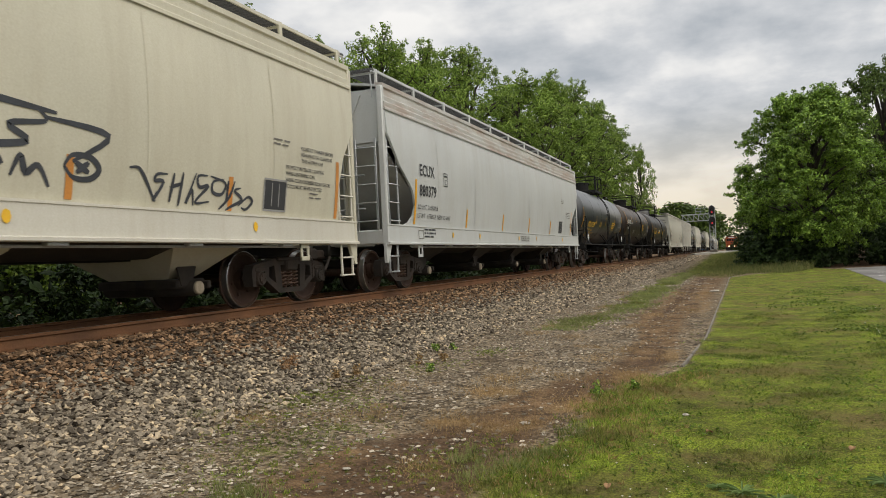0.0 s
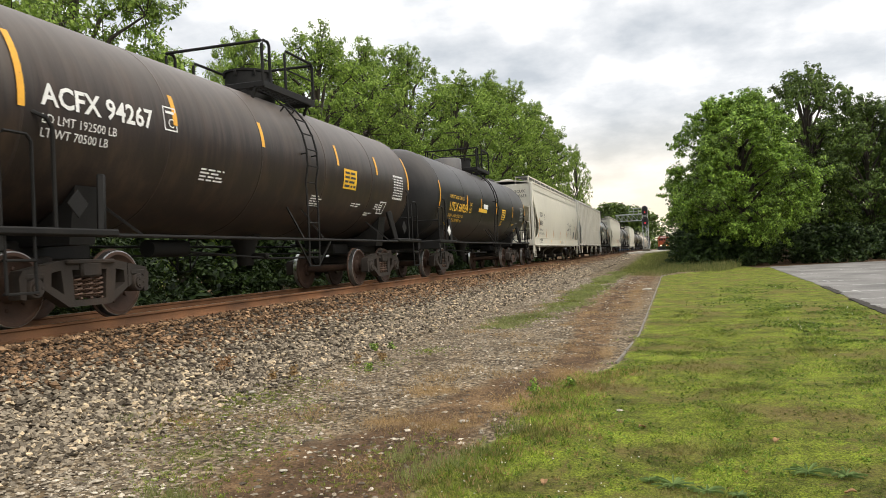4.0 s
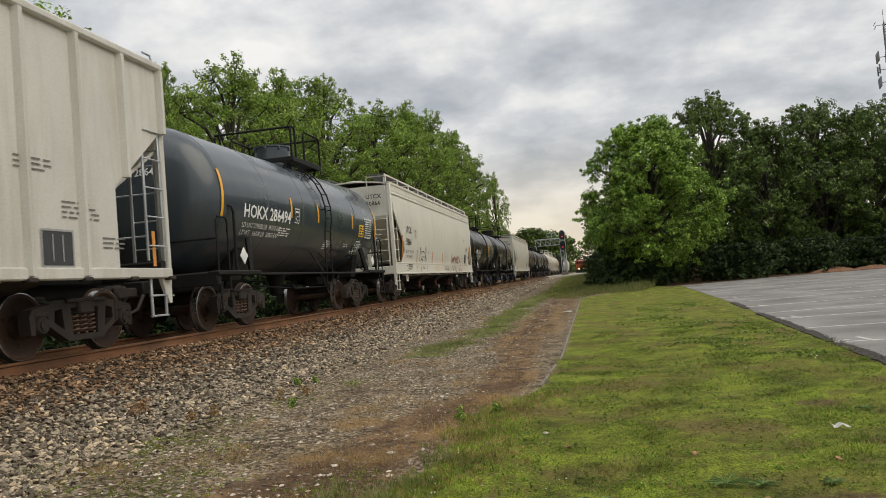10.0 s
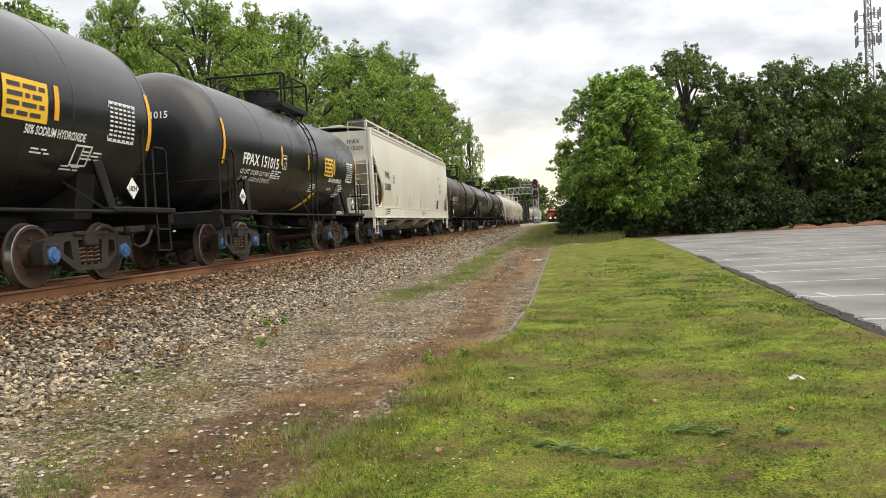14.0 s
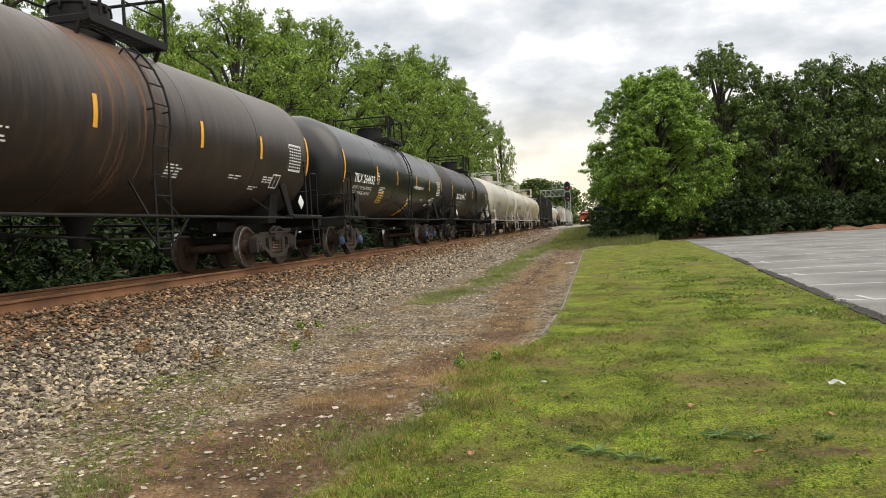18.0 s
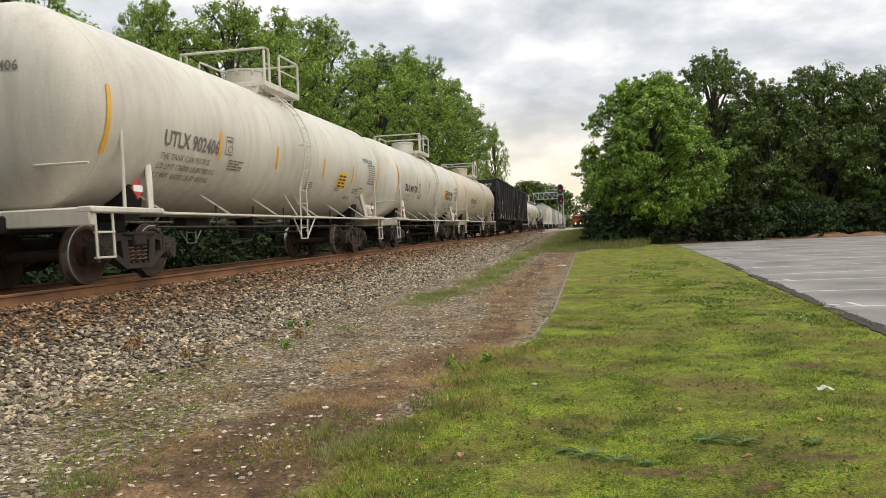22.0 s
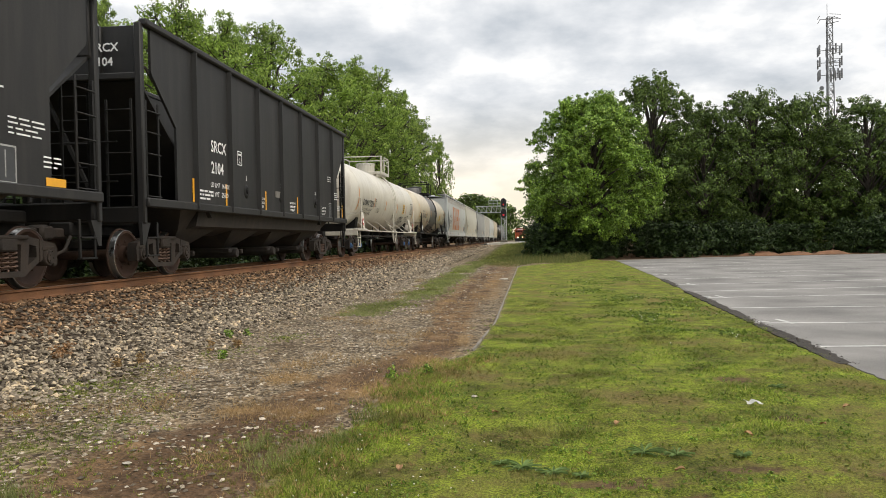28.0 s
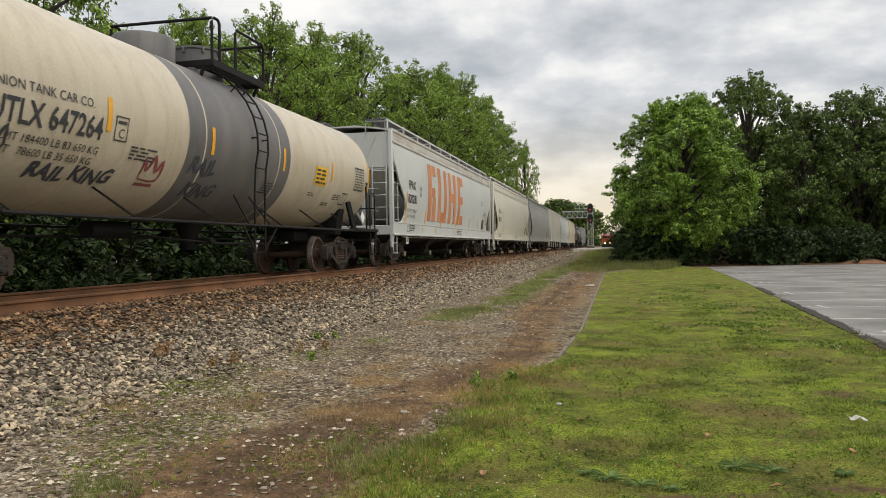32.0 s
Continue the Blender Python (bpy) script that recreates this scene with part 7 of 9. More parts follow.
def build_train():
    LD = ("LD LMT 211800 LB  96050 KG", "LT WT   74200 LB  33650 KG")
    C = [
        # start, end, car
        (-7.2, 13.4, "h", dict(kind="round", paint="cream", metal=OFF, mark="", strip="orange", sill="offwhite", cut=((0, 0.5), (0.2, 0.62), (0.40, 0.45), (0.62, 0.0), (1, 0)), lightbays=True, letters_at=30,
              spray=((TAG_SMALL, (3.9, 1.44, 0.05), "spray"), (TAG_BIG, (1.8, 1.46, 0.075), "spray")),
              blocks=((0.333, 1.2, 2, 0.55), (0.385, 0.42, 2, 0.45)), reflect=(0.43, -0.226, -0.10, 0.148, 0.283), stencil=0.362,
              words=(("CONSULT OWNER BEFORE", 0.085, 7.65, 2.52), ("REPAIRING OR CLEANING", 0.085, 7.65, 2.42), ("THIS HOPPER CAR", 0.085, 7.65, 2.32), ("PROTECT INTERIOR COATING", 0.085, 7.2, 2.18), ("WHEN ENTERING CAR.", 0.085, 7.2, 2.08),
                     ("WEAR CLEAN RUBBER SOLED SHOES", 0.085, 7.2, 1.98), ("TOOLS MUST BE PROTECTED", 0.085, 7.2, 1.88)), label="cream covered hopper car with black graffiti on its side")),
        (13.4, 34.7, "h", dict(kind="round", paint="greywhite", metal=MAT["galv"], mark="ECUX|880379", rows=("LD LMT  218500LB", "LT WT   67500LB  NEW 02-1997"), chord="rustchord", strip="yellow", chord_h=0.48, reflect=(-0.40, -0.237, -0.08, 0.066, 0.215, 0.392), stencil=0.322, label="grey-white covered hopper car with rust along its top edge")),
        (34.7, 50.3, "t", dict(paint="tankslate", metal=BLK, mark="UTLX 675057", ink="gold", rows=("THE TANK CAR PEOPLE", "LD LMT    195300 LB   88 600 KG", "LT WT      67700 LB   30 700 KG"), strips=5, strip_at=(-0.217, 0.016, 0.271), placard=0.2, placard_phi=-27, blocks=((-0.126, -13, 5, 0.55), (0.165, -16, 3, 0.3), (0.21, -34, 1, 0.3), (0.36, -31, 2, 0.4)), label="weathered slate-grey tank car with yellow lettering", phi=-25, letters_at=2.9, width=1.95, noplate=True)),
        (50.3, 66.2, "t", dict(paint="tankbrown", metal=BLK, mark="ACFX 94267", rows=("LD LMT 192500 LB", "LT WT 70500 LB"), strip_at=(-0.289, -0.096, 0.148, 0.325), placard=0.17, placard_phi=-16, label="weathered brown-black tank car with white lettering", R=1.42, phi=-2, letters_at=1.74, width=1.96, haz="black")),
        (66.2, 83.4, "t", dict(paint="tankold", metal=BLK, mark="UTLX 660254", ink="gold", title="UNION TANK CAR CO.", rows=("LD LMT 183500 LB 83250 KG", "LT WT   79500 LB 36050 KG", "NEW 11-97"), strip_at=(-0.27, -0.12, 0.063, 0.30), placard=0.138, placard_phi=-21, blocks=((0.14, -25, 4, 0.42), (0.32, -27, 2, 0.5), (0.40, -36, 3, 0.4)), label="black tank car with yellow lettering", phi=-19, letter=0.40, twodomes=True, badge=True)),
        (83.4, 104.2, "h", dict(kind="round", paint="offwhite", metal=OFF, mark="ECUX|880613", rows=("LD LMT  218500 LB", "LT WT   67500 LB NEW 10-97"), strip="orange", endmark="ECUX|880613",
              spray=((LOOPS, (3.75, 1.45, 0.05), "spray"),), label="off-white covered hopper car with a small black scrawl")),
        (104.2, 124.7, "h", dict(kind="ribbed", paint="palegrey", metal=MAT["galv"], mark="", words=(("PL", 0.36, -8.0, 1.87), ("CX", 0.36, -7.2, 1.87), ("43", 0.36, -8.0, 1.43), ("706", 0.32, -7.25, 1.43)), ribs=19, bays=4, bay_span=16.2, bay_shift=-0.75, strip="orange", letters_at=1.46, plate_at=4.2, letters_z=2.0, endmark="43706",
              spray=((scrawl(31, 0.9, 1.0, 4), (-3.9, 1.40, 0.014), "fadered"), (scrawl(33, 0.7, 0.5, 5), (-5.0, 1.9, 0.014), "fadered"),), label="pale grey ribbed covered hopper car with faint red scrawls")),
        (124.7, 138.3, "t", dict(paint="tankblue", metal=BLK, mark="HOKX 286494", rows=("LD LMT 219900 LB  99700 KG", "LT WT   66100 LB  30000 KG"), strips=5, strip_at=(-0.175, -0.003, 0.273), placard=0.335, placard_phi=-17, placard_size=(0.5, 0.36), label="blue-grey tank car with white lettering", letter=0.38, letters_at=2.39, width=2.5, phi=-14)),
        (138.3, 158.05, "h", dict(kind="round", paint="offwhite", metal=OFF, mark="UTCX|50864", rows=("LD LMT  222200 LBS", "LT WT   63800 LBS"), strip="orange", endmark="UTCX|50864",
              redgates=True, reflect=(-0.412, -0.285, -0.129, -0.006, 0.115, 0.27, 0.40), dots=(-0.294, -0.096, -0.025, 0.106, 0.31),
              spray=((runs("0,0 18,130 22,200 45,120/45,120 75,150 105,148 128,120/128,120 168,215 160,110 150,20/140,100 175,70 172,0/55,90 60,75 75,80/100,95 110,78 125,88/30,20 55,50 80,30 70,0/85,60 80,20", 0.0076, 0.0031), (-5.2, 1.44, 0.05), "spray"),
                     (runs("180,100 200,110/190,110 190,60/205,85 215,70 225,90 210,95/235,85 260,80", 0.0076, 0.0031), (-5.0, 1.62, 0.02), "spray"),
                     (runs("0,0 6,55 12,20 20,55 28,25 36,60 46,30 56,62 64,34 74,66 84,36 96,64 104,30 112,30 118,4 126,0", 0.023, 0.0062), (2.35, 1.43, 0.09), "sprayred"),
                     (runs("10,0 14,30 22,4/30,2 33,28 40,24 42,2/50,0 52,28 58,10 64,28 66,2/74,4 78,26 86,24 88,2", 0.028, 0.0062), (2.5, 1.44, 0.05), "sprayred")), sill_spray=True, label="off-white covered hopper car with black and red sprayed scrawls")),
        (158.05, 171.0, "t", dict(paint="tankblack", metal=BLK, mark="FPAX 151130", rows=("LD LMT 201400 LB 91350 KG", "LT WT   61600 LB 27950 KG"), cap="bluecap", width=2.15, placard=0.158, placard_phi=-15, placard_size=(0.85, 0.54), label="glossy black short tank car with white lettering", letters_at=2.49, strips=5, flag=True, haz="1824", words=(("50% SODIUM HYDROXIDE", 0.17, 8.5, -21, 1.3),))),
        (171.0, 184.2, "t", dict(paint="tankblack", metal=BLK, mark="FPAX 151015", rows=("LD LMT 201500 LB 91400 KG", "LT WT   61500 LB 27900 KG"), cap="bluecap", width=2.14, placard=0.165, placard_phi=-15, placard_size=(0.85, 0.54), label="glossy black tank car with white lettering", letters_at=2.43, strips=5, flag=True, haz="1824", words=(("50% SODIUM HYDROXIDE", 0.17, 8.8, -21, 1.3),))),
        (184.2, 204.4, "h", dict(kind="round", paint="offwhite", metal=OFF, mark="FPAX|215300", endmark="FPAX|215300", strip="yellow", lightbays=True, sill="offwhite",
              blocks=((0.275, 1.9, 3, 0.7), (0.285, 1.45, 8, 0.8)), stencil=0.29, cap="bluecap", chord_h=0.12, label="clean off-white covered hopper car")),
        (204.4, 221.4, "t", dict(paint="tankbrown", metal=BLK, mark="GATX 33337", rows=("LD LMT 214700 LB 97390 KG", "LT WT 71300 LB 32340 KG"), cap="truck", letters_at=2.6, width=2.1, placard=None, stain=(-1.0, 0.75), label="rust-streaked brown-black tank car")),
        (221.4, 238.5, "t", dict(paint="tankblack", metal=BLK, mark="TILX 264652", rows=LD, cap="bluecap", words=(("IN CASE OF EMERGENCY CALL", 0.16, 10.0, -13, 1.75),), haz="black", flag=True, letters_at=2.37, width=2.15, placard=-0.225, placard_phi=-41, placard_size=(0.6, 0.4), label="glossy black tank car with white lettering and a yellow valve flag")),
        (238.5, 255.0, "t", dict(paint="tankold", metal=BLK, mark="TILX 260895", rows=("LD LMT 202150 LB 91690 KG", "LT WT 83850 LB 38030 KG"), small="fadewhite", strips=6, width=2.33, letters_at=2.6, strip_at=(-0.25, -0.018, 0.18, 0.40), placard=None, label="dull black insulated tank car with white lettering")),
        (255.0, 272.5, "t", dict(paint="tankwhite", metal=WHT, mark="UTLX 902406", ink="fadeink", small="fadeink", letters_at=2.96, width=1.9, haz="red", words=(("PROPYLENE OXIDE", 0.17, 14.3, 6, 1.05),), light_frame=True, rows=("THE TANK CAR PEOPLE", "LD LMT 176000 LB 80 950 KG", "LT WT  83000 LB 39 400 KG"), placard=0.225, placard_phi=-28, strip_phi=-25, label="white insulated tank car with faded grey lettering", R=1.56, zc=2.66)),
        (272.5, 288.9, "t", dict(paint="tankwhite", metal=WHT, mark="TILX 401720", ink="ink", small="fadeink", letters_at=2.54, width=2.17, placard=0.214, haz="red", words=(("ETHYLENE OXIDE", 0.26, 11.5, -11, 1.7), ("INHALATION HAZARD", 0.26, 11.5, -20, 1.7)), light_frame=True, rows=("LD LMT 170500 LB", "LT WT  92500 LB"), placard_phi=-18, label="grimy white insulated tank car with dark lettering", R=1.56, zc=2.66)),
        (288.9, 306.2, "t", dict(paint="tankcream", metal=WHT, mark="UTLX 902391", ink="ink", small="fadeink", width=2.0, haz="red", light_frame=True, rows=("LD LMT 173000 LB", "LT WT  90000 LB"), letters_at=3.7, placard=0.2, placard_phi=-20, label="cream insulated tank car with dark lettering", R=1.56, zc=2.66)),
        (306.2, 324.1, "h", dict(kind="coal", paint="coal", metal=BLK, mark="SRCX|2165", ink="white", ribs=7, bays=4, marks=((0.46, 0.12), (4.5, 7.3, 10.15, 13.2, 15.8)), chalk=True, endmark="SRCX|2165", letter=0.40, letters_at=3.25, letters_z=2.60, rows=("LD LMT  164400", "LT WT   55600"), label="black open-top coal hopper car with white lettering")),
        (324.1, 340.5, "h", dict(kind="coal", paint="coal", metal=BLK, mark="SRCX|2104", ink="white", ribs=7, bays=4, marks=((0.085, 0.48), (2.6, 4.3, 6.9, 9.63, 11.95, 15.1)), endmark="SRCX|2104", letter=0.35, letters_at=2.82, letters_z=2.60, rows=("LD LMT  164300", "LT WT   55600"), label="black open-top coal hopper car with white lettering")),
        (341.0, 359.4, "t", dict(inset=3.4, bogie=2.35, strip_at=(-0.282, -0.093, 0.128, 0.318), paint="tankwhite", metal=WHT, mark="DOWX 73250", ink="ink", small="ink", strip="orange", light_frame=True, rows=("LD LMT  212900 LB  96550 KG", "LT WT    73100 LB  33150 KG"), width=2.22, placard_phi=-19, placard_size=(0.5, 0.5), strip_phi=-25, label="grimy white tank car with black lettering and streaked sides",
              spray=((scrawl(71, 1.3, 0.62, 5), (3.15, -47, 0.04), "spray"),), letters_at=2.6, letter=0.38, phi=-18, haz="red", strips=6, placard=0.25, cap="bluecap")),
        (359.4, 377.0, "t", dict(paint="tankcream", metal=BLK, mark="UTLX 647264", ink="ink", small="ink", title="UNION TANK CAR CO.", band=(-2.0, 2.0), twodomes=True, rows=("LD LMT 184400 LB 83 650 KG", "LT WT   78600 LB 35 650 KG"), strip="yellow",
              spray=(([curl([(0, 0.0), (0, 0.35), (0.1, 0.15), (0.22, 0.4), (0.34, 0.15), (0.45, 0.35), (0.45, 0.0), (0, 0)], 3), [(0, -0.1), (0.45, -0.1)]], (-3.0, -38, 0.07), "sprayred"),
                     ([curl([(0, 0.0), (0, 0.35), (0.1, 0.15), (0.22, 0.4), (0.34, 0.15), (0.45, 0.35), (0.45, 0.0), (0, 0)], 3), [(0, -0.1), (0.45, -0.1)]], (-6.2, -34, 0.05), "spray")),
              tags=(("RAIL KING", 0.34, (-5.2, -46), 0.15, "spray"), ("RAIL", 0.42, (-1.85, -29), 0.25, "spray"), ("KING", 0.40, (-1.7, -47), 0.25, "spray")), placard=0.235, placard_phi=-20, strip_at=(-0.274, -0.084, 0.116, 0.308), bogie=(2.3, 2.75), label="cream tank car with a dark grey belt and graffiti", phi=-19, letter=0.42, letters_at=2.72, width=1.95)),
        (377.0, 397.6, "h", dict(kind="round", paint="greywhite", metal=MAT["galv"], mark="FPAX|820281", chord="rustchord", rows=("LD LMT 212000 LB", "LT WT 64000 LB"), letter=0.42,
              paintwork=(([(0, 0.4, 0.42, 2.5), (0.42, 2.1, 0.95, 2.5), (0.42, 1.3, 0.85, 1.65), (0.55, 0.4, 0.95, 1.3), (1.25, 0.4, 1.65, 2.5), (1.65, 0.4, 2.1, 0.8), (2.1, 0.4, 2.45, 2.5), (2.75, 0.4, 3.15, 2.5), (3.15, 1.3, 3.5, 1.65), (3.5, 0.4, 3.9, 2.5), (4.2, 0.4, 4.6, 2.5), (4.6, 0.4, 5.1, 0.8), (4.6, 1.3, 5.0, 1.65), (4.6, 2.1, 5.1, 2.5), (0, -0.02, 5.1, 0.18)], (-5.2, 1.18), "orangepaint"),),
              label="grey-white covered hopper car with large faded orange lettering")),
        (397.6, 417.4, "h", dict(kind="round", paint="offwhite", metal=OFF, mark="FPAX|830112", label="off-white covered hopper car")),
        (417.4, 437.6, "h", dict(kind="round", paint="dullgrey", metal=MAT["galv"], mark="", letters_at=30, label="dull grey covered hopper car")),
        (437.6, 455.0, "h", dict(kind="ribbed", paint="palegrey", metal=MAT["galv"], mark="", letters_at=30, ribs=17, label="pale grey ribbed covered hopper car")),
        (455.0, 475.0, "h", dict(kind="round", paint="greywhite", metal=MAT["galv"], mark="", letters_at=30, label="grey-white covered hopper car")),
        (475.0, 495.0, "h", dict(kind="round", paint="beige", metal=OFF, mark="", letters_at=30, label="beige covered hopper car")),
        (495.0, 512.0, "t", dict(paint="tankold", metal=BLK, mark="", label="dull black tank car")),
        (512.0, 529.0, "t", dict(paint="tankblack", metal=BLK, mark="", label="glossy black tank car")),
        (529.0, 549.0, "h", dict(kind="ribbed", paint="dullgrey", metal=MAT["galv"], mark="", letters_at=30, ribs=17, label="dull grey ribbed covered hopper car")),
        (549.0, 566.0, "t", dict(paint="tankold", metal=BLK, mark="", label="dull black tank car")),
    ]
    for a, b, kind, spec in C:
        spec["L"] = b - a
        spec.setdefault("metal", BLK)
        put((tank_car if kind == "t" else hopper_car)(spec), a, b)


build_train()

# ---- trees and plants ----
def leaf_cloud(r, centres, radii, per, size, face=None, flat=0.75):
    """Leaves round clump centres: pointed quads, most of them facing outwards and up."""
    k = len(centres)
    n = k * per
    c = np.repeat(centres, per, 0)
    rad = np.repeat(radii, per)
    d = r.normal(0, 1, (n, 3))
    d /= np.linalg.norm(d, axis=1)[:, None]
    p = c + d * (rad * r.uniform(0.15, 1.0, n) ** 0.55)[:, None] * np.array([1, 1, flat])
    out = d * 0.7 if face is None else np.repeat(face, per, 0) * 0.5 + d * 0.55      # leaves of a bough face out of it
    nrm = out + r.normal(0, 0.45, (n, 3)) + np.array([0, 0, 0.45])
    nrm /= np.linalg.norm(nrm, axis=1)[:, None]
    t = np.cross(nrm, r.normal(0, 1, (n, 3)))
    t /= np.linalg.norm(t, axis=1)[:, None] + 1e-9
    b = np.cross(nrm, t)
    s = size * r.uniform(0.6, 1.35, n)
    t, b = t * s[:, None], b * (s * r.uniform(0.45, 0.7, n))[:, None]
    v = np.stack([p - t, p + b - t * 0.1 + nrm * s[:, None] * 0.06, p + t - nrm * s[:, None] * 0.22, p - b - t * 0.1 + nrm * s[:, None] * 0.06], 1)
    return v.reshape(-1, 3)


def tree_meshes(seed, h, w, mat, boughs=34, clumps=26, per=28, leaf=0.09, low=0.2, clump=0.30, size=(0.20, 0.32), peak=0.45, sprays=0.3):
    """Trunk with limbs, and a crown of many boughs, each a loose heap of leaf clumps with sprays that stick out of it."""
    r = np.random.RandomState(seed)
    wood = Shape()
    lean = r.uniform(-0.04, 0.04, 2) * h
    wood.tube([(0, 0, -0.3), (0.02 * h * r.uniform(-1, 1), 0, 0.2 * h), (lean[0] * 0.6, lean[1] * 0.6, 0.5 * h), (lean[0], lean[1], 0.88 * h)],
              [0.030 * h, 0.021 * h, 0.014 * h, 0.004 * h], 9)
    cen, rad, out = [], [], []
    for i in range(boughs):
        f = (i + 0.5) / boughs
        z = h * (low + (0.93 - low) * f)
        belly = math.sin(math.pi * f ** (math.log(0.5) / math.log(peak))) ** 0.5      # the crown is widest at the height named by peak
        belly = max(belly, 0.66 if f < peak else 0.36)
        a = i * 2.4 + r.uniform(-0.6, 0.6)
        br = w * r.uniform(*size) * (0.75 + 0.25 * belly)
        reach = max(0.0, w * belly * r.uniform(0.78, 1.04) - br * 0.8) * (1.0 if i % 4 else 0.45)
        c = np.array([lean[0] * f + reach * math.cos(a), lean[1] * f + reach * math.sin(a), z])
        wood.tube([(lean[0] * f * 0.6, lean[1] * f * 0.6, max(0.12 * h, z - 0.22 * h)), tuple((c * 0.5 + np.array([0, 0, z - 0.10 * h]) * 0.5)), tuple(c)], [0.009 * h, 0.006 * h, 0.002 * h], 6)
        d = r.normal(0, 1, (clumps, 3)) + np.array([0.35 * math.cos(a), 0.35 * math.sin(a), 0.45])
        d /= np.linalg.norm(d, axis=1)[:, None]
        far = np.where(r.uniform(0, 1, clumps) < sprays, r.uniform(1.05, 1.38, clumps), r.uniform(0.6, 1.02, clumps))
        far[:clumps // 6] *= 0.4      # shaded leaves inside
        cen.append(c + d * (br * far)[:, None] * np.array([1, 1, 0.8]))
        out.append(d)
        rad.append(clump * r.uniform(0.65, 1.3, clumps) * np.where(far > 1.04, 0.75, 1.0))
        for k in np.nonzero(far > 1.04)[0]:      # the twig that bears the spray
            wood.tube([tuple(c), tuple(cen[-1][k])], [0.002 * h, 0.0007 * h], 3, close=False)
    v = leaf_cloud(r, np.concatenate(cen), np.concatenate(rad), per, leaf, np.concatenate(out), 0.75)
    return wood.mesh("trunk", MAT["bark"]), raw_mesh("crown", v, 4, np.arange(len(v)), [mat])


def shrub_mesh(seed, mat, w=1.6, h=2.2, n=60, per=26, leaf=0.11):
    r = np.random.RandomState(seed)
    c = np.stack([r.normal(0, 0.42 * w, n), r.normal(0, 0.42 * w, n), h * r.uniform(0.05, 1, n) ** 1.0], -1)
    c[:, :2] *= (1.15 - 0.6 * (c[:, 2:] / h))
    v = leaf_cloud(r, c, r.uniform(0.16, 0.40, n) * w * 0.6, per, leaf)
    return raw_mesh("foliage", v, 4, np.arange(len(v)), [mat])


def build_trees():
    kinds = {
        "left": [tree_meshes(101 + i, 10, 3.3, MAT["leaf_left"], 40, 28, 34, 0.058, 0.26, 0.25, (0.19, 0.34), 0.52, 0.32) for i in range(4)],
        "near": [tree_meshes(111 + i, 10, 4.0, MAT["leaf_left"], 38, 34, 46, 0.058, 0.10, 0.29, (0.20, 0.33), 0.50, 0.32) for i in range(2)],
        "bright": [tree_meshes(121, 10, 5.0, MAT["leaf_bright"], 84, 34, 46, 0.070, 0.14, 0.27, (0.14, 0.25), 0.42, 0.22)],
        "dark": [tree_meshes(131 + i, 10, 4.6, MAT["leaf_dark"], 44, 26, 30, 0.088, 0.10, 0.32, (0.16, 0.28), 0.52, 0.26) for i in range(3)],
        "walnut": [tree_meshes(141, 10, 4.0, MAT["leaf_walnut"], 46, 28, 34, 0.072, 0.16, 0.27, (0.18, 0.29), 0.60, 0.34)],
    }
    words = {"left": "tall leafy green tree beside the railway line", "near": "leafy green tree close behind the railway line", "bright": "broad bright green tree at the corner of the car park",
             "dark": "dense dark green tree behind the car park", "walnut": "tall airy tree rising behind the bright one"}
    spots = [  # kind, x, y, height, width factor, turn
        ("near", -15.5, 5, 9.6, 0.95, 20), ("near", -16, 12.5, 10.8, 0.9, 100), ("near", -17.4, 19.4, 12.3, 0.86, 205), ("near", -16.6, 27.6, 11.4, 0.56, 300),
        ("left", -17, 35.6, 13.8, 0.86, 45), ("left", -17.2, 42.6, 14.9, 0.84, 140), ("left", -17, 50, 16.8, 0.80, 250), ("left", -17, 63, 17.4, 0.90, 10), ("left", -17, 75, 19.9, 0.86, 80),
        ("left", -17, 86, 21.2, 0.84, 165), ("left", -17.5, 103, 21.8, 0.84, 230), ("left", -18.2, 121, 21.8, 0.62, 320), ("left", -17.6, 158, 22.6, 0.40, 60), ("left", -22, 178, 15.3, 0.9, 110), ("left", -21, 205, 13.4, 1.0, 10),
        ("left", -21, 4, 8.6, 1.3, 30), ("left", -24, 12, 10.5, 1.3, 70), ("left", -22, 31, 11.3, 1.0, 170), ("left", -25, 47, 15.1, 1.1, 20), ("left", -25, 58, 16.0, 1.1, 200), ("left", -26, 70, 17.4, 1.0, 260), ("left", -26, 93, 19.6, 0.9, 110),
        ("bright", 4.9, 57, 12.3, 0.93, 40),
        ("walnut", 10.9, 67, 15.9, 0.78, 30), ("dark", 15.3, 66, 12.6, 0.85, 120), ("dark", 19.6, 67, 14.0, 0.82, 210), ("dark", 23.8, 67, 13.5, 0.85, 300), ("dark", 28.8, 67, 12.8, 0.9, 75),
        # rear row, y 76 to 79, is added to block light from behind
        ("dark", 34, 68, 13.4, 0.9, 160), ("dark", 40, 68, 13.5, 1.0, 250), ("dark", 48, 66, 13, 1.1, 330), ("dark", 6.5, 72, 11, 1.0, 190), ("dark", 13, 76, 12.5, 1.1, 40), ("dark", 22, 78, 12.5, 1.2, 140), ("dark", 31, 79, 12.5, 1.2, 220), ("dark", 41, 78, 12.5, 1.2, 10), ("dark", 6.0, 88, 12.5, 0.9, 15), ("dark", 6.5, 106, 13, 0.9, 95),
        ("dark", 6.0, 128, 13, 1.0, 185), ("dark", 6.5, 152, 13.5, 1.0, 275), ("dark", 5.5, 180, 14, 1.0, 5), ("dark", 6, 215, 14, 1.0, 60),
    ]
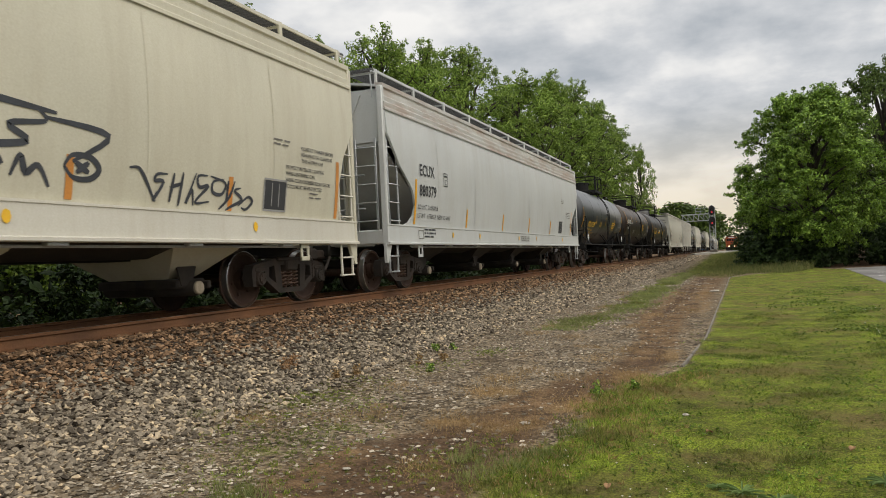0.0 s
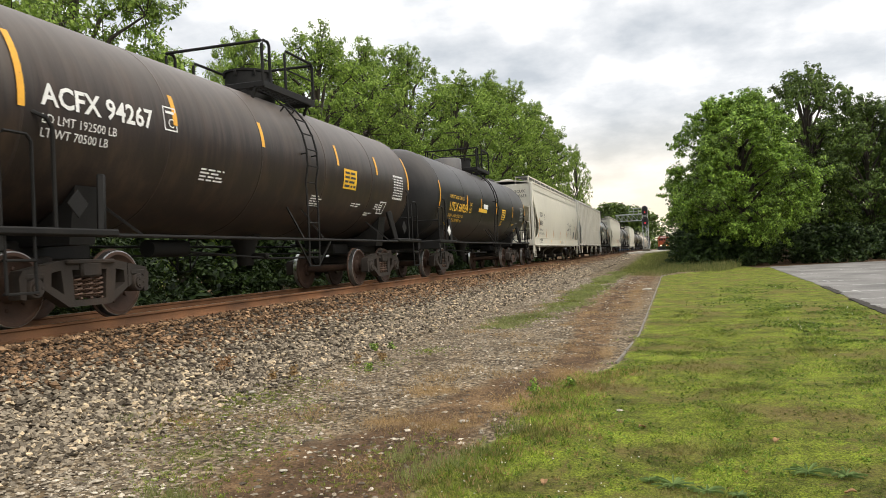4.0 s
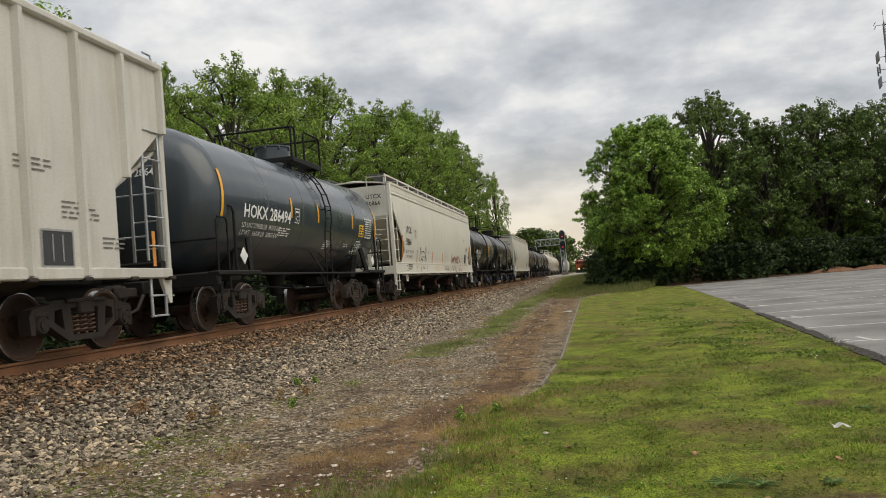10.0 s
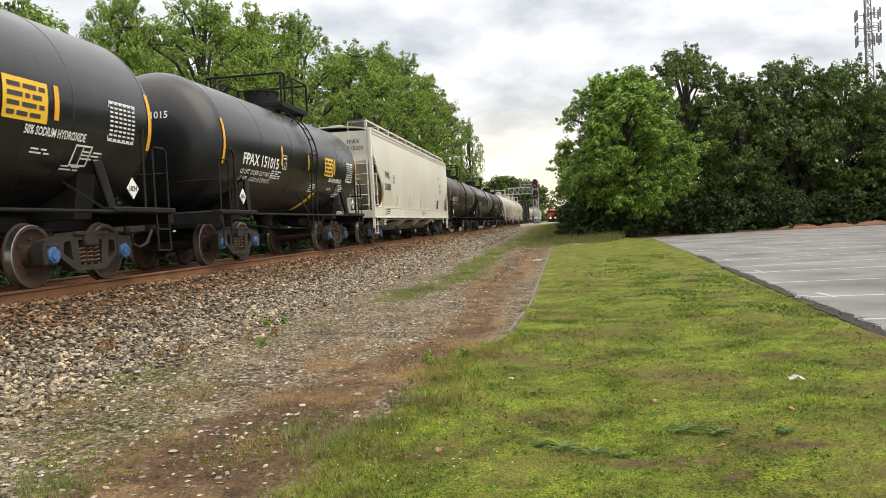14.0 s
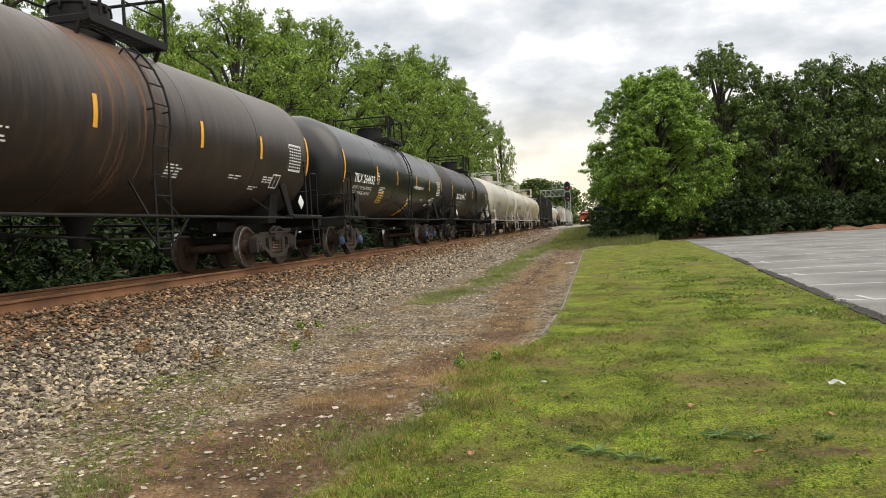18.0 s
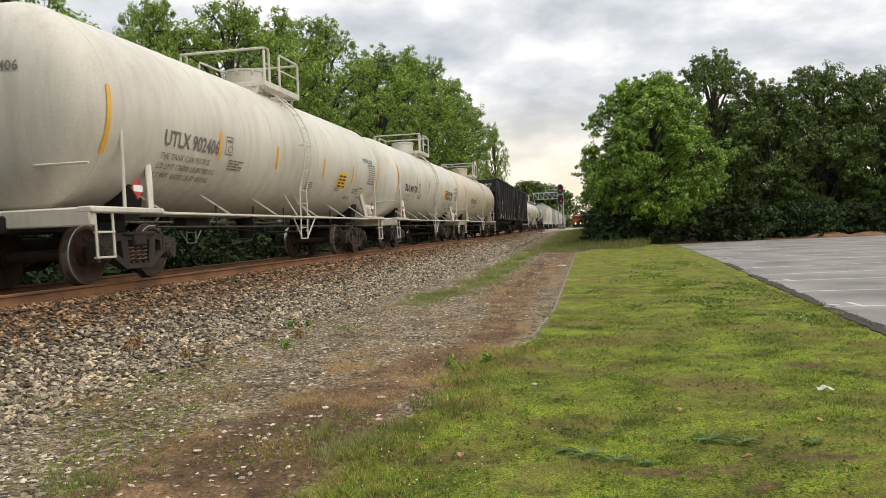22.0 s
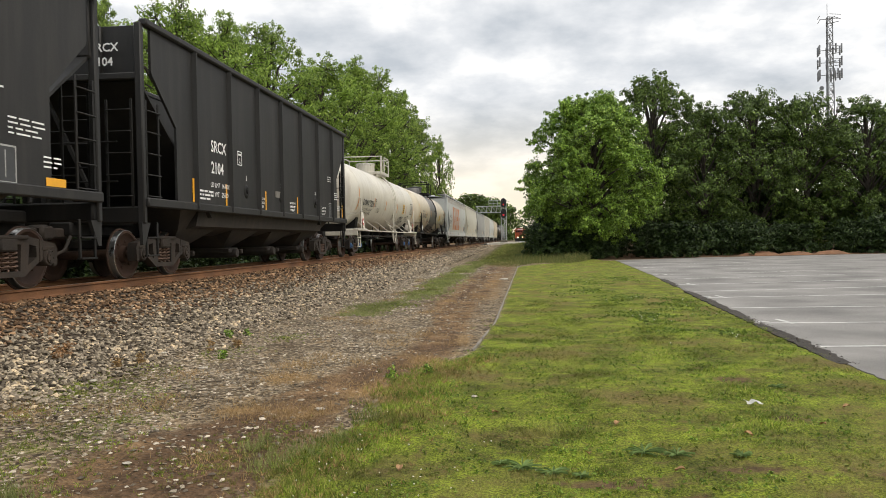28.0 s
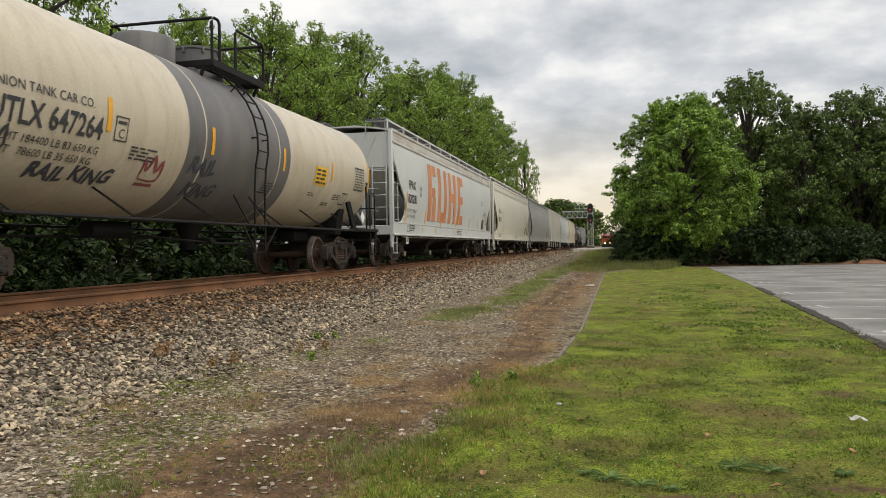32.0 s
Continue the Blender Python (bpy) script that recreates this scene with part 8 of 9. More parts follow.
    for i, (kind, x, y, h, wf, turn) in enumerate(spots):
        trunk, crown = kinds[kind][i % len(kinds[kind])]
        k = h / 10
        t = thing("tree", words[kind], "tree", group="trees " + ("along the railway" if kind in ("left", "near") else "behind the car park"))
        t.matrix_basis = pose(x, y, float(ground_z(x, y)) - 0.05, 0, 0, turn)
        t.scale = (k * wf, k * wf, k)
        part("trunk", trunk, None, t)
        part("crown", crown, None, t)
    # shrubs whose leaves carry the crowns' shade in their colour
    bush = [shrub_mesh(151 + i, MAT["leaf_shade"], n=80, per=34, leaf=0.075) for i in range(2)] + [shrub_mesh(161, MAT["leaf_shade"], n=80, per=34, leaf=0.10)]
    r = random.Random(8)
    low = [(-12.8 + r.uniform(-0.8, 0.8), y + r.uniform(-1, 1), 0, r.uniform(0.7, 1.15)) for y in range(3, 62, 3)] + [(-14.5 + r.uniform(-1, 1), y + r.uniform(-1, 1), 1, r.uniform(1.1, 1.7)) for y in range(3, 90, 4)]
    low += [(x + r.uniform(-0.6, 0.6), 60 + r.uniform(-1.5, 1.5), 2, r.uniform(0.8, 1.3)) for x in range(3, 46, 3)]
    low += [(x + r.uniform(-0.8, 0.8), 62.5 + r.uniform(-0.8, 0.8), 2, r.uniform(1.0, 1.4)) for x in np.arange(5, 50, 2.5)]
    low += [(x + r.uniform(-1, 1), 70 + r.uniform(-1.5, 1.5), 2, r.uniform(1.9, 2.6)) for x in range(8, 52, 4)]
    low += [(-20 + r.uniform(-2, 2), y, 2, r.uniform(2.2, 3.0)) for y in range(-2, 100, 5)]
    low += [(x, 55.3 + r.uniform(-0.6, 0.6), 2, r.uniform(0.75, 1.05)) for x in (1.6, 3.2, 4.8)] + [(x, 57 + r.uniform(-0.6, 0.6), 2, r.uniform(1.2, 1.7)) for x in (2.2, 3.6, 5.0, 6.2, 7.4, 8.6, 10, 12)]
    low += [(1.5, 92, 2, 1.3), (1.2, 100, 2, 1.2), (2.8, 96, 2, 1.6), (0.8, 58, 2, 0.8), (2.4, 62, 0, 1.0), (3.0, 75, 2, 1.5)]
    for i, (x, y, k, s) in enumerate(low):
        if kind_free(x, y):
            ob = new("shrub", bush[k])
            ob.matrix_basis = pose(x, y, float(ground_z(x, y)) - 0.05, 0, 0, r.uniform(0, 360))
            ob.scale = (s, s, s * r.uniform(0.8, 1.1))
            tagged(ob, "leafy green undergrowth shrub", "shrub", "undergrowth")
    # distant woods that close the view
    rr = np.random.RandomState(77)
    cen, rad = [], []
    for k in range(240):
        a = rr.uniform(-1.9, 1.9)
        d = rr.uniform(300, 420)
        if abs(a) < 0.09:
            d = rr.uniform(360, 460)
        x, y = d * math.sin(a), d * math.cos(a)
        if -30 < x < 3 and y < 380:
            continue
        h = rr.uniform(9, 17) * d / 340
        for j in range(14):
            cen.append((x + rr.normal(0, 4.5), y + rr.normal(0, 4.5), h * rr.uniform(0.02, 0.9)))
            rad.append(rr.uniform(2.2, 4.0))
    for k in range(46):      # the hump of trees over the far end of the line
        x, y = rr.uniform(-32, -8), rr.uniform(300, 350)
        h = 17 + 5 * math.exp(-((x + 20) / 5) ** 2) + 3 * math.exp(-((x + 12) / 3) ** 2)
        for j in range(16):
            cen.append((x + rr.normal(0, 2), y, h * rr.uniform(0.02, 0.86)))
            rad.append(rr.uniform(1.8, 3.0))
    v = leaf_cloud(rr, np.array(cen), np.array(rad), 44, 0.72)
    tagged(new("distant_woods", raw_mesh("distant_woods", v, 4, np.arange(len(v)), [MAT["leaf_dark"]])), "distant dark green woods", "woods", kind="stuff")


def kind_free(x, y):
    """Keeps shrubs off the asphalt and the tracks."""
    return not (x > 6 and y < 57) and not (-11.5 < x < -5)


def blades(name, label, n, place, hgt, wid, mat, seed, bend=0.5, tuft=0):
    """Grass blades; with tuft, that many spring from each place and lean outwards."""
    r = np.random.RandomState(seed)
    x, y, k = place(r, n)
    out = None
    if tuft:
        x, y, k = np.repeat(x, tuft), np.repeat(y, tuft), np.repeat(k, tuft)
        out = r.uniform(0, 2 * np.pi, len(x))
        away = 0.012 * k * r.uniform(0.2, 1.6, len(x))
        x, y = x + np.cos(out) * away, y + np.sin(out) * away
    n = len(x)
    z = ground_z(x, y) - 0.004
    a = r.uniform(0, 2 * np.pi, n)
    h = hgt * r.uniform(0.45, 1.3, n) * k
    w = wid * r.uniform(0.7, 1.3, n) * np.sqrt(k)
    lean = h * r.uniform(0.1, bend * 2, n)
    b = r.uniform(0, 2 * np.pi, n) if out is None else out[:n] + r.normal(0, 0.5, n)
    p = np.stack([x, y, z], -1)
    side = np.stack([np.cos(a), np.sin(a), np.zeros(n)], -1) * w[:, None] / 2
    tip = p + np.stack([np.cos(b) * lean, np.sin(b) * lean, h], -1)
    v = np.stack([p - side, p + side, tip], 1).reshape(-1, 3)
    ob = new(name, raw_mesh(name, v, 3, np.arange(len(v)), [mat]))
    return tagged(ob, label, "grass", kind="stuff")


def patchy(r, x, y, f=1.0, ph=0.0):
    return 0.5 + 0.28 * np.sin(x * 2.3 * f + 1.3 * np.sin(y * 1.1 + ph)) + 0.22 * np.sin(y * 2.9 * f + 1.7 * np.sin(x * 1.7)) + r.normal(0, 0.12, len(x))


def build_grass():
    def lawn(r, n):
        y = np.where(r.uniform(0, 1, n) < 0.14, r.uniform(-9, 3, n), 2.6 + 17 * r.uniform(0, 1, n) ** 2.2)
        x = r.uniform(-2.6, 4.6, n) * np.interp(y, [2, 20], [0.9, 1.05]) + np.interp(y, [2, 6], [0.6, 0.4])
        keep = (x > lawn_edge(y) + r.normal(0, 0.16, n)) & (x < lot_edge(y) - 0.02) & (patchy(r, x, y, 1.5) > r.uniform(0.15, 0.75, n)) & grown(r, x, y)
        x, y = x[keep], y[keep]
        return x, y, np.interp(y, [3, 8, 20], [1.0, 1.1, 1.5]) * np.clip(patchy(r, x, y, 1.7, 2.0) * 1.5 + 0.1, 0.3, 1.9)

    blades("lawn_grass", "short mown green lawn grass with drier patches", 50000, lawn, 0.026, 0.0060, MAT["blade"], 31, 0.8, 8)

    # broad-leaved weeds and clover close to the soil
    rr = np.random.RandomState(36)
    y = 2.8 + 11 * rr.uniform(0, 1, 12000) ** 1.9
    x = rr.uniform(-2.4, 4.6, 12000)
    k = (x > lawn_edge(y) + rr.normal(0.05, 0.15, 12000)) & (x < lot_edge(y) - 0.05) & (patchy(rr, x, y, 2.6, 4.0) > 0.42) & grown(rr, x, y)
    x, y = x[k], y[k]
    c = np.stack([x, y, ground_z(x, y) + 0.010], -1)
    v = leaf_cloud(rr, c, np.full(len(c), 0.022), 4, 0.013)
    tagged(new("lawn_clover", raw_mesh("lawn_clover", v, 4, np.arange(len(v)), [MAT["clover"]])), "low clover and broad-leaved weeds in the lawn", "clover", kind="stuff")

    # darker clover mats farther up the lawn, with white flowers
    mats = ((3.4, 29.5, 0.55, 1.6), (2.5, 27.5, 0.5, 1.2), (2.7, 19.6, 0.5, 1.0), (3.3, 19.0, 0.4, 0.8), (1.6, 22.5, 0.5, 1.2), (3.0, 16.0, 0.5, 0.6), (2.9, 12.6, 0.4, 0.4), (1.9, 15.0, 0.4, 0.5))
    n = 3800
    pick = np.array(mats)[rr.randint(0, len(mats), n)]
    x, y = pick[:, 0] + pick[:, 2] * rr.normal(0, 1.0, n), pick[:, 1] + pick[:, 3] * rr.normal(0, 1.0, n)
    k = (x < lot_edge(y) - 0.25) & (x > lawn_edge(y) + 0.3) & (patchy(rr, x, y, 1.6, 1.0) > 0.45)
    x, y = x[k], y[k]
    c = np.stack([x, y, ground_z(x, y) + 0.012], -1)
    v = leaf_cloud(rr, c, np.full(len(c), 0.035), 4, 0.024)
    tagged(new("clover_mats", raw_mesh("clover_mats", v, 4, np.arange(len(v)), [MAT["patch"]])), "dark green clover mats spread through the lawn", "clover", kind="stuff")

    def mat_bloom(r, n):
        j = r.randint(0, len(x), n)
        return np.stack([x[j], y[j], ground_z(x[j], y[j]) + 0.035], -1), np.full(n, 0.010)

    tagged(stones(60, mat_bloom, 43, "mat_flowers", MAT["flower"], "small white flowers over the clover mats", 0.8, True), category="flower")

    def litter(r, n):
        y = 3.5 + 26 * r.uniform(0, 1, n) ** 1.8
        x = np.interp(y, [0, 5, 9, 14, 44, 60], [-2.9, -2.6, -1.9, -1.35, -1.2, -1.5]) + r.normal(0, 0.85, n)
        k = (x > -5) & (patchy(r, x, y, 1.3, 1.0) > 0.55)
        return x[k], y[k], np.interp(y[k], [3, 10, 30], [0.8, 1.0, 1.9])

    blades("straw_litter", "dead straw and grass litter lying on the brown earth", 42000, litter, 0.018, 0.005, MAT["straw"], 37, 3.0)

    def rough(r, n):
        y = 4.2 + 6 * r.uniform(0, 1, n)
        x = lawn_edge(y) + r.normal(0.28, 0.24, n)
        return x, y, 1.0 + 0 * x

    blades("rough_edge_grass", "longer grass along the ragged edge of the lawn", 700, rough, 0.055, 0.007, MAT["blade"], 32, 0.5, 12)

    blades("dry_edge_grass", "withered straw-coloured grass mixed into the lawn's edge", 520, rough, 0.05, 0.006, MAT["straw"], 38, 0.6, 9)

    def dry(r, n):
        c = r.uniform(0, 1, (46, 2)) * np.array([4.3, 30]) + np.array([-5.4, 4.5])
        c[:14] = [(-2.8, 7.05), (-2.65, 7.0), (-2.1, 6.8), (-1.95, 6.85), (-2.3, 6.85), (-1.7, 8.2), (-1.65, 7.8), (-2.9, 8.5), (-2.6, 8.55), (-1.4, 10.2), (-1.1, 11.8), (-4.75, 6.35), (-4.5, 6.4), (-1.35, 9.8)]
        i = r.randint(0, 46, n)
        x, y = c[i, 0] + r.normal(0, 0.16, n), c[i, 1] + r.normal(0, 0.22, n)
        return x, y, 1.0 + 0 * x

    blades("dry_grass", "tufts of dry straw-coloured grass in the gravel", 14000, dry, 0.06, 0.005, MAT["straw"], 33, 0.9)

    def sprig(r, n):
        c = np.array([(-4.6, 7.8), (-4.5, 8.6), (-4.1, 5.4), (-3.6, 5.0), (-3.9, 6.0), (-2.45, 5.3), (-2.2, 5.6), (-3.0, 18), (-3.2, 22), (-3.3, 26), (-3.0, 31), (-3.2, 36), (-4.3, 10.4), (-3.9, 12), (-4.4, 7.4), (-4.9, 7.0), (-3.7, 6.5), (-3.4, 5.6), (-3.9, 7.6), (-4.6, 6.2), (-2.14, 5.75), (-5.03, 6.1), (-3.43, 4.4), (-3.17, 4.39), (-4.85, 7.4), (-4.7, 7.3), (-3.6, 18), (-2.9, 22.5), (-3.0, 24), (-3.1, 28)])
        i = r.randint(0, len(c), n)
        x, y = c[i, 0] + r.normal(0, 0.22, n), c[i, 1] + r.normal(0, 0.4, n)
        return x, y, np.interp(y, [5, 15, 36], [0.8, 1.0, 3.0])

    blades("path_tufts", "small green tufts growing in the gravel", 3200, sprig, 0.032, 0.006, MAT["blade"], 34, 0.5, 11)

    def tongue(r, n):
        y = 15.5 + 34 * r.uniform(0, 1, n) ** 1.2
        x = np.interp(y, [15, 17.5, 22.5, 33, 60], [-4.0, -3.6, -2.95, -3.15, -3.2]) + r.normal(0, 0.30, n)
        k = patchy(r, x, y * 0.5, 0.8, 5.0) > r.uniform(0.2, 0.8, n)
        return x[k], y[k], np.interp(y[k], [15, 22, 45], [1.2, 1.8, 3.2])

    blades("gravel_grass", "thin olive grass growing along the gravel strip", 5000, tongue, 0.045, 0.008, MAT["wiry"], 42, 0.6, 9)

    def wiry(r, n):
        c = np.array([(-2.14, 5.75), (-1.78, 5.49), (-1.62, 5.6), (-1.9, 5.3), (-1.5, 5.9), (-5.03, 6.1), (-3.4, 4.4), (-3.2, 4.38), (-1.4, 6.6)])
        i = r.randint(0, len(c), n)
        return c[i, 0] + r.normal(0, 0.09, n), c[i, 1] + r.normal(0, 0.10, n), 1.0 + 0 * i

    blades("wiry_tufts", "wiry grey-green grass tufts at the lawn's muddy edge", 330, wiry, 0.075, 0.005, MAT["wiry"], 39, 0.35, 7)

    def bloom(r, n):
        y = 4.5 + 2.2 * r.uniform(0, 1, n) ** 1.3
        x = r.uniform(-1.9, -0.2, n)
        return np.stack([x, y, ground_z(x, y) + 0.03], -1), np.full(n, 0.007)

    tagged(stones(40, bloom, 41, "clover_flowers", MAT["flower"], "tiny white clover flowers in the lawn's edge", 0.8, True), category="flower")

    def tall(r, n):
        y = 45 + 75 * r.uniform(0, 1, n) ** 1.6 + r.normal(0, 1.2, n)
        x = r.uniform(-3.6, 4.6, n) + r.normal(0, 0.3, n)
        keep = (x < np.interp(y, [46, 54, 62, 120], [4.0, 4.5, 3.0, 0.5])) & (y > 45.5 + 1.1 * x + 1.5 * np.sin(x * 1.7))
        return x[keep], y[keep], np.interp(x[keep], [-3.6, -2.0, 0, 3], [0.2, 0.4, 0.9, 1.1]) * np.interp(y[keep], [43, 52], [0.15, 1.0])

    blades("tall_grass", "tall pale green meadow grass before the crossing", 42000, tall, 0.42, 0.03, MAT["tallgrass"], 35, 0.3)
    # weeds: dark dry stalks and low rosettes
    def weed(x, y, h, mat, seed, label):
        r = np.random.RandomState(seed)
        n = 26
        h *= 0.6
        c = np.stack([r.normal(0, 0.03, n), r.normal(0, 0.03, n), h * r.uniform(0.1, 1, n)], -1)
        v = leaf_cloud(r, c, np.full(n, 0.035), 5, 0.018)
        ob = new("weed", raw_mesh("weed", v, 4, np.arange(len(v)), [mat]))
        ob.matrix_basis = pose(x, y, float(ground_z(x, y)))
        tagged(ob, label, "weed", "weeds in the gravel")
    for i, (x, y, h) in enumerate(((-5.45, 8.3, 0.30), (-5.5, 8.55, 0.26), (-4.75, 8.9, 0.28), (-4.85, 8.5, 0.22), (-4.5, 10.4, 0.24), (-4.3, 10.9, 0.2))):
        weed(x, y, h, MAT["straw"] if i > 1 else MAT["deadleaf"], 200 + i, "withered brown weed stalk in the gravel")
    for i, (x, y, h) in enumerate(((-4.7, 11.6, 0.24), (-4.15, 10.0, 0.2), (-4.55, 12.0, 0.22), (-1.55, 8.6, 0.28), (-1.2, 9.1, 0.2))):
        weed(x, y, h, MAT["leaf_bright"], 220 + i, "small green weed growing in the gravel")


def rosette(x, y, size, seed):
    """A flat weed of long leaves that spring from one point."""
    r = random.Random(seed)
    weed = thing("weed_rosette", "low green broad-leaved weed in the lawn", "weed", group="weeds in the lawn")
    weed.matrix_basis = pose(x, y, float(ground_z(x, y)), 0, 0, seed * 40)
    for i in range(19):
        s = Shape()
        a, n = i * 0.331 + r.uniform(-0.2, 0.2), size * r.uniform(0.6, 1.1)
        up, w = r.uniform(0.03, 0.45), 0.006
        s.sheet([[(math.cos(a) * n * u - math.sin(a) * w * q * math.sin(math.pi * min(1, u * 0.9 + 0.12)), math.sin(a) * n * u + math.cos(a) * w * q * math.sin(math.pi * min(1, u * 0.9 + 0.12)),
                  0.01 + n * up * math.sin(2.2 * u) * 0.6 + 0.01 * abs(q)) for q in (-1, 0, 1)] for u in (0.02, 0.3, 0.6, 0.85, 1.0)], (0, 0, 0.002))
        part("leaf", s, MAT["rosette"], weed)


build_trees()
build_grass()
for i, (x, y, k) in enumerate(((-0.05, 5.30, 0.14), (0.16, 5.22, 0.11), (0.84, 5.70, 0.15), (1.06, 5.62, 0.12), (-0.2, 5.38, 0.08), (0.35, 5.18, 0.07), (1.5, 5.55, 0.08), (2.6, 8.3, 0.10))):
    rosette(x, y, k, i)
build_stones()

# ---- signal, locomotive, tower, litter ----
def build_signal():
    x0, y0, z0 = -3.7, 135.0, 0.95
    s = thing("railway_signal", "grey lattice cantilever signal with two black heads lit red", "railway signal", at=pose(x0, y0, z0))
    m = MAT["galv"]
    part("base", Shape().box((0, 0, 0.2), (1.3, 1.3, 0.6), 0.08), MAT["concrete"], s)
    mast = Shape()
    for a, b in ((-0.45, -0.3), (0.45, -0.3), (-0.45, 0.3), (0.45, 0.3)):
        mast.tube([(a, b, 0.4), (a, b, 6.9)], 0.07, 6)
    for k in range(8):
        z = 0.5 + k * 0.8
        q = 1 if k % 2 else -1
        for b in (-0.3, 0.3):
            mast.tube([(-0.45 * q, b, z), (0.45 * q, b, z + 0.8)], 0.035, 5)
        mast.tube([(-0.45, -0.3, z), (0.45, -0.3, z)], 0.03, 5)
    part("mast", mast, m, s)
    lad = Shape()
    for k in range(20):
        lad.tube([(0.10, -0.42, 0.6 + k * 0.3), (0.42, -0.42, 0.6 + k * 0.3)], 0.03, 5)
    for x in (0.10, 0.42):
        lad.tube([(x, -0.42, 0.4), (x, -0.42, 6.6)], 0.03, 5)
    part("ladder", lad, m, s)
    arm = Shape()
    for z in (5.4, 6.5):
        for b in (-0.4, 0.4):
            arm.tube([(0.5, b, z), (-4.9, b, z)], 0.06, 6)
    for k in range(7):
        xx = 0.4 - k * 0.85
        for b in (-0.4, 0.4):
            arm.tube([(xx, b, 5.4), (xx, b, 6.5)], 0.035, 5)
            if k < 6:
                arm.tube([(xx, b, 5.4), (xx - 0.85, b, 6.5)], 0.035, 5)
        arm.tube([(xx, -0.4, 5.4), (xx, 0.4, 5.4)], 0.035, 5)
    arm.box((-2.2, 0, 6.55), (5.4, 0.7, 0.05))
    part("cantilever_arm", arm, m, s)
    rail = Shape()
    for z in (7.0, 7.5):
        rail.tube([(0.5, -0.42, z), (-2.6, -0.42, z)], 0.03, 5)
    for k in range(5):
        rail.tube([(0.5 - k * 0.77, -0.42, 6.5), (0.5 - k * 0.77, -0.42, 7.5)], 0.03, 5)
    for q in (-0.42, 0.42):
        rail.tube([(-4.6, q, 5.4), (-4.6, q, 4.2)], 0.06, 5)
    part("arm_railing", rail, m, s)
    for z in (4.9, 6.75):
        h = Shape()
        pts = [(0.48 * math.cos(t), 0.48 * math.sin(t)) for t in np.linspace(0, math.pi, 9)]
        out = [(a, 0.62 + b) for a, b in pts] + [(-a, -b - 0.05) for a, b in pts]
        h.prism([(a, b + z) for a, b in out], -0.62, -0.54, "y")
        h.box((0, -0.45, z + 0.3), (0.5, 0.3, 1.1), 0.06)
        head = part("signal_head", h, MAT["locodark"], s, "black signal head with a lit red lamp")
        for k in (0.0, 0.6):
            v = Shape()
            v.lathe([(-0.98, 0.20), (-0.62, 0.20), (-0.62, 0.18), (-0.98, 0.18)], "y", 14, (0, 0, z + k))
            part("hood", v, MAT["locodark"], head)
        part("lamp", Shape().lathe([(-0.66, 0.001), (-0.66, 0.11), (-0.62, 0.11)], "y", 14, (0, 0, z)), MAT["redlight"], head, "lit red lamp")
    part("pole", Shape().tube([(0, -0.40, 4.0), (0, -0.40, 7.9)], 0.07, 8), m, s)
    pad = [(-6.4, 118), (-5.6, 112), (-1.5, 122), (0.5, 140), (0.8, 165), (-6.0, 165)]
    solid("crossing_gravel", Shape().prism(pad, 0.7, 1.0, "z"), MAT["apron"], "pale gravel apron round the signal", "gravel", kind="structure")


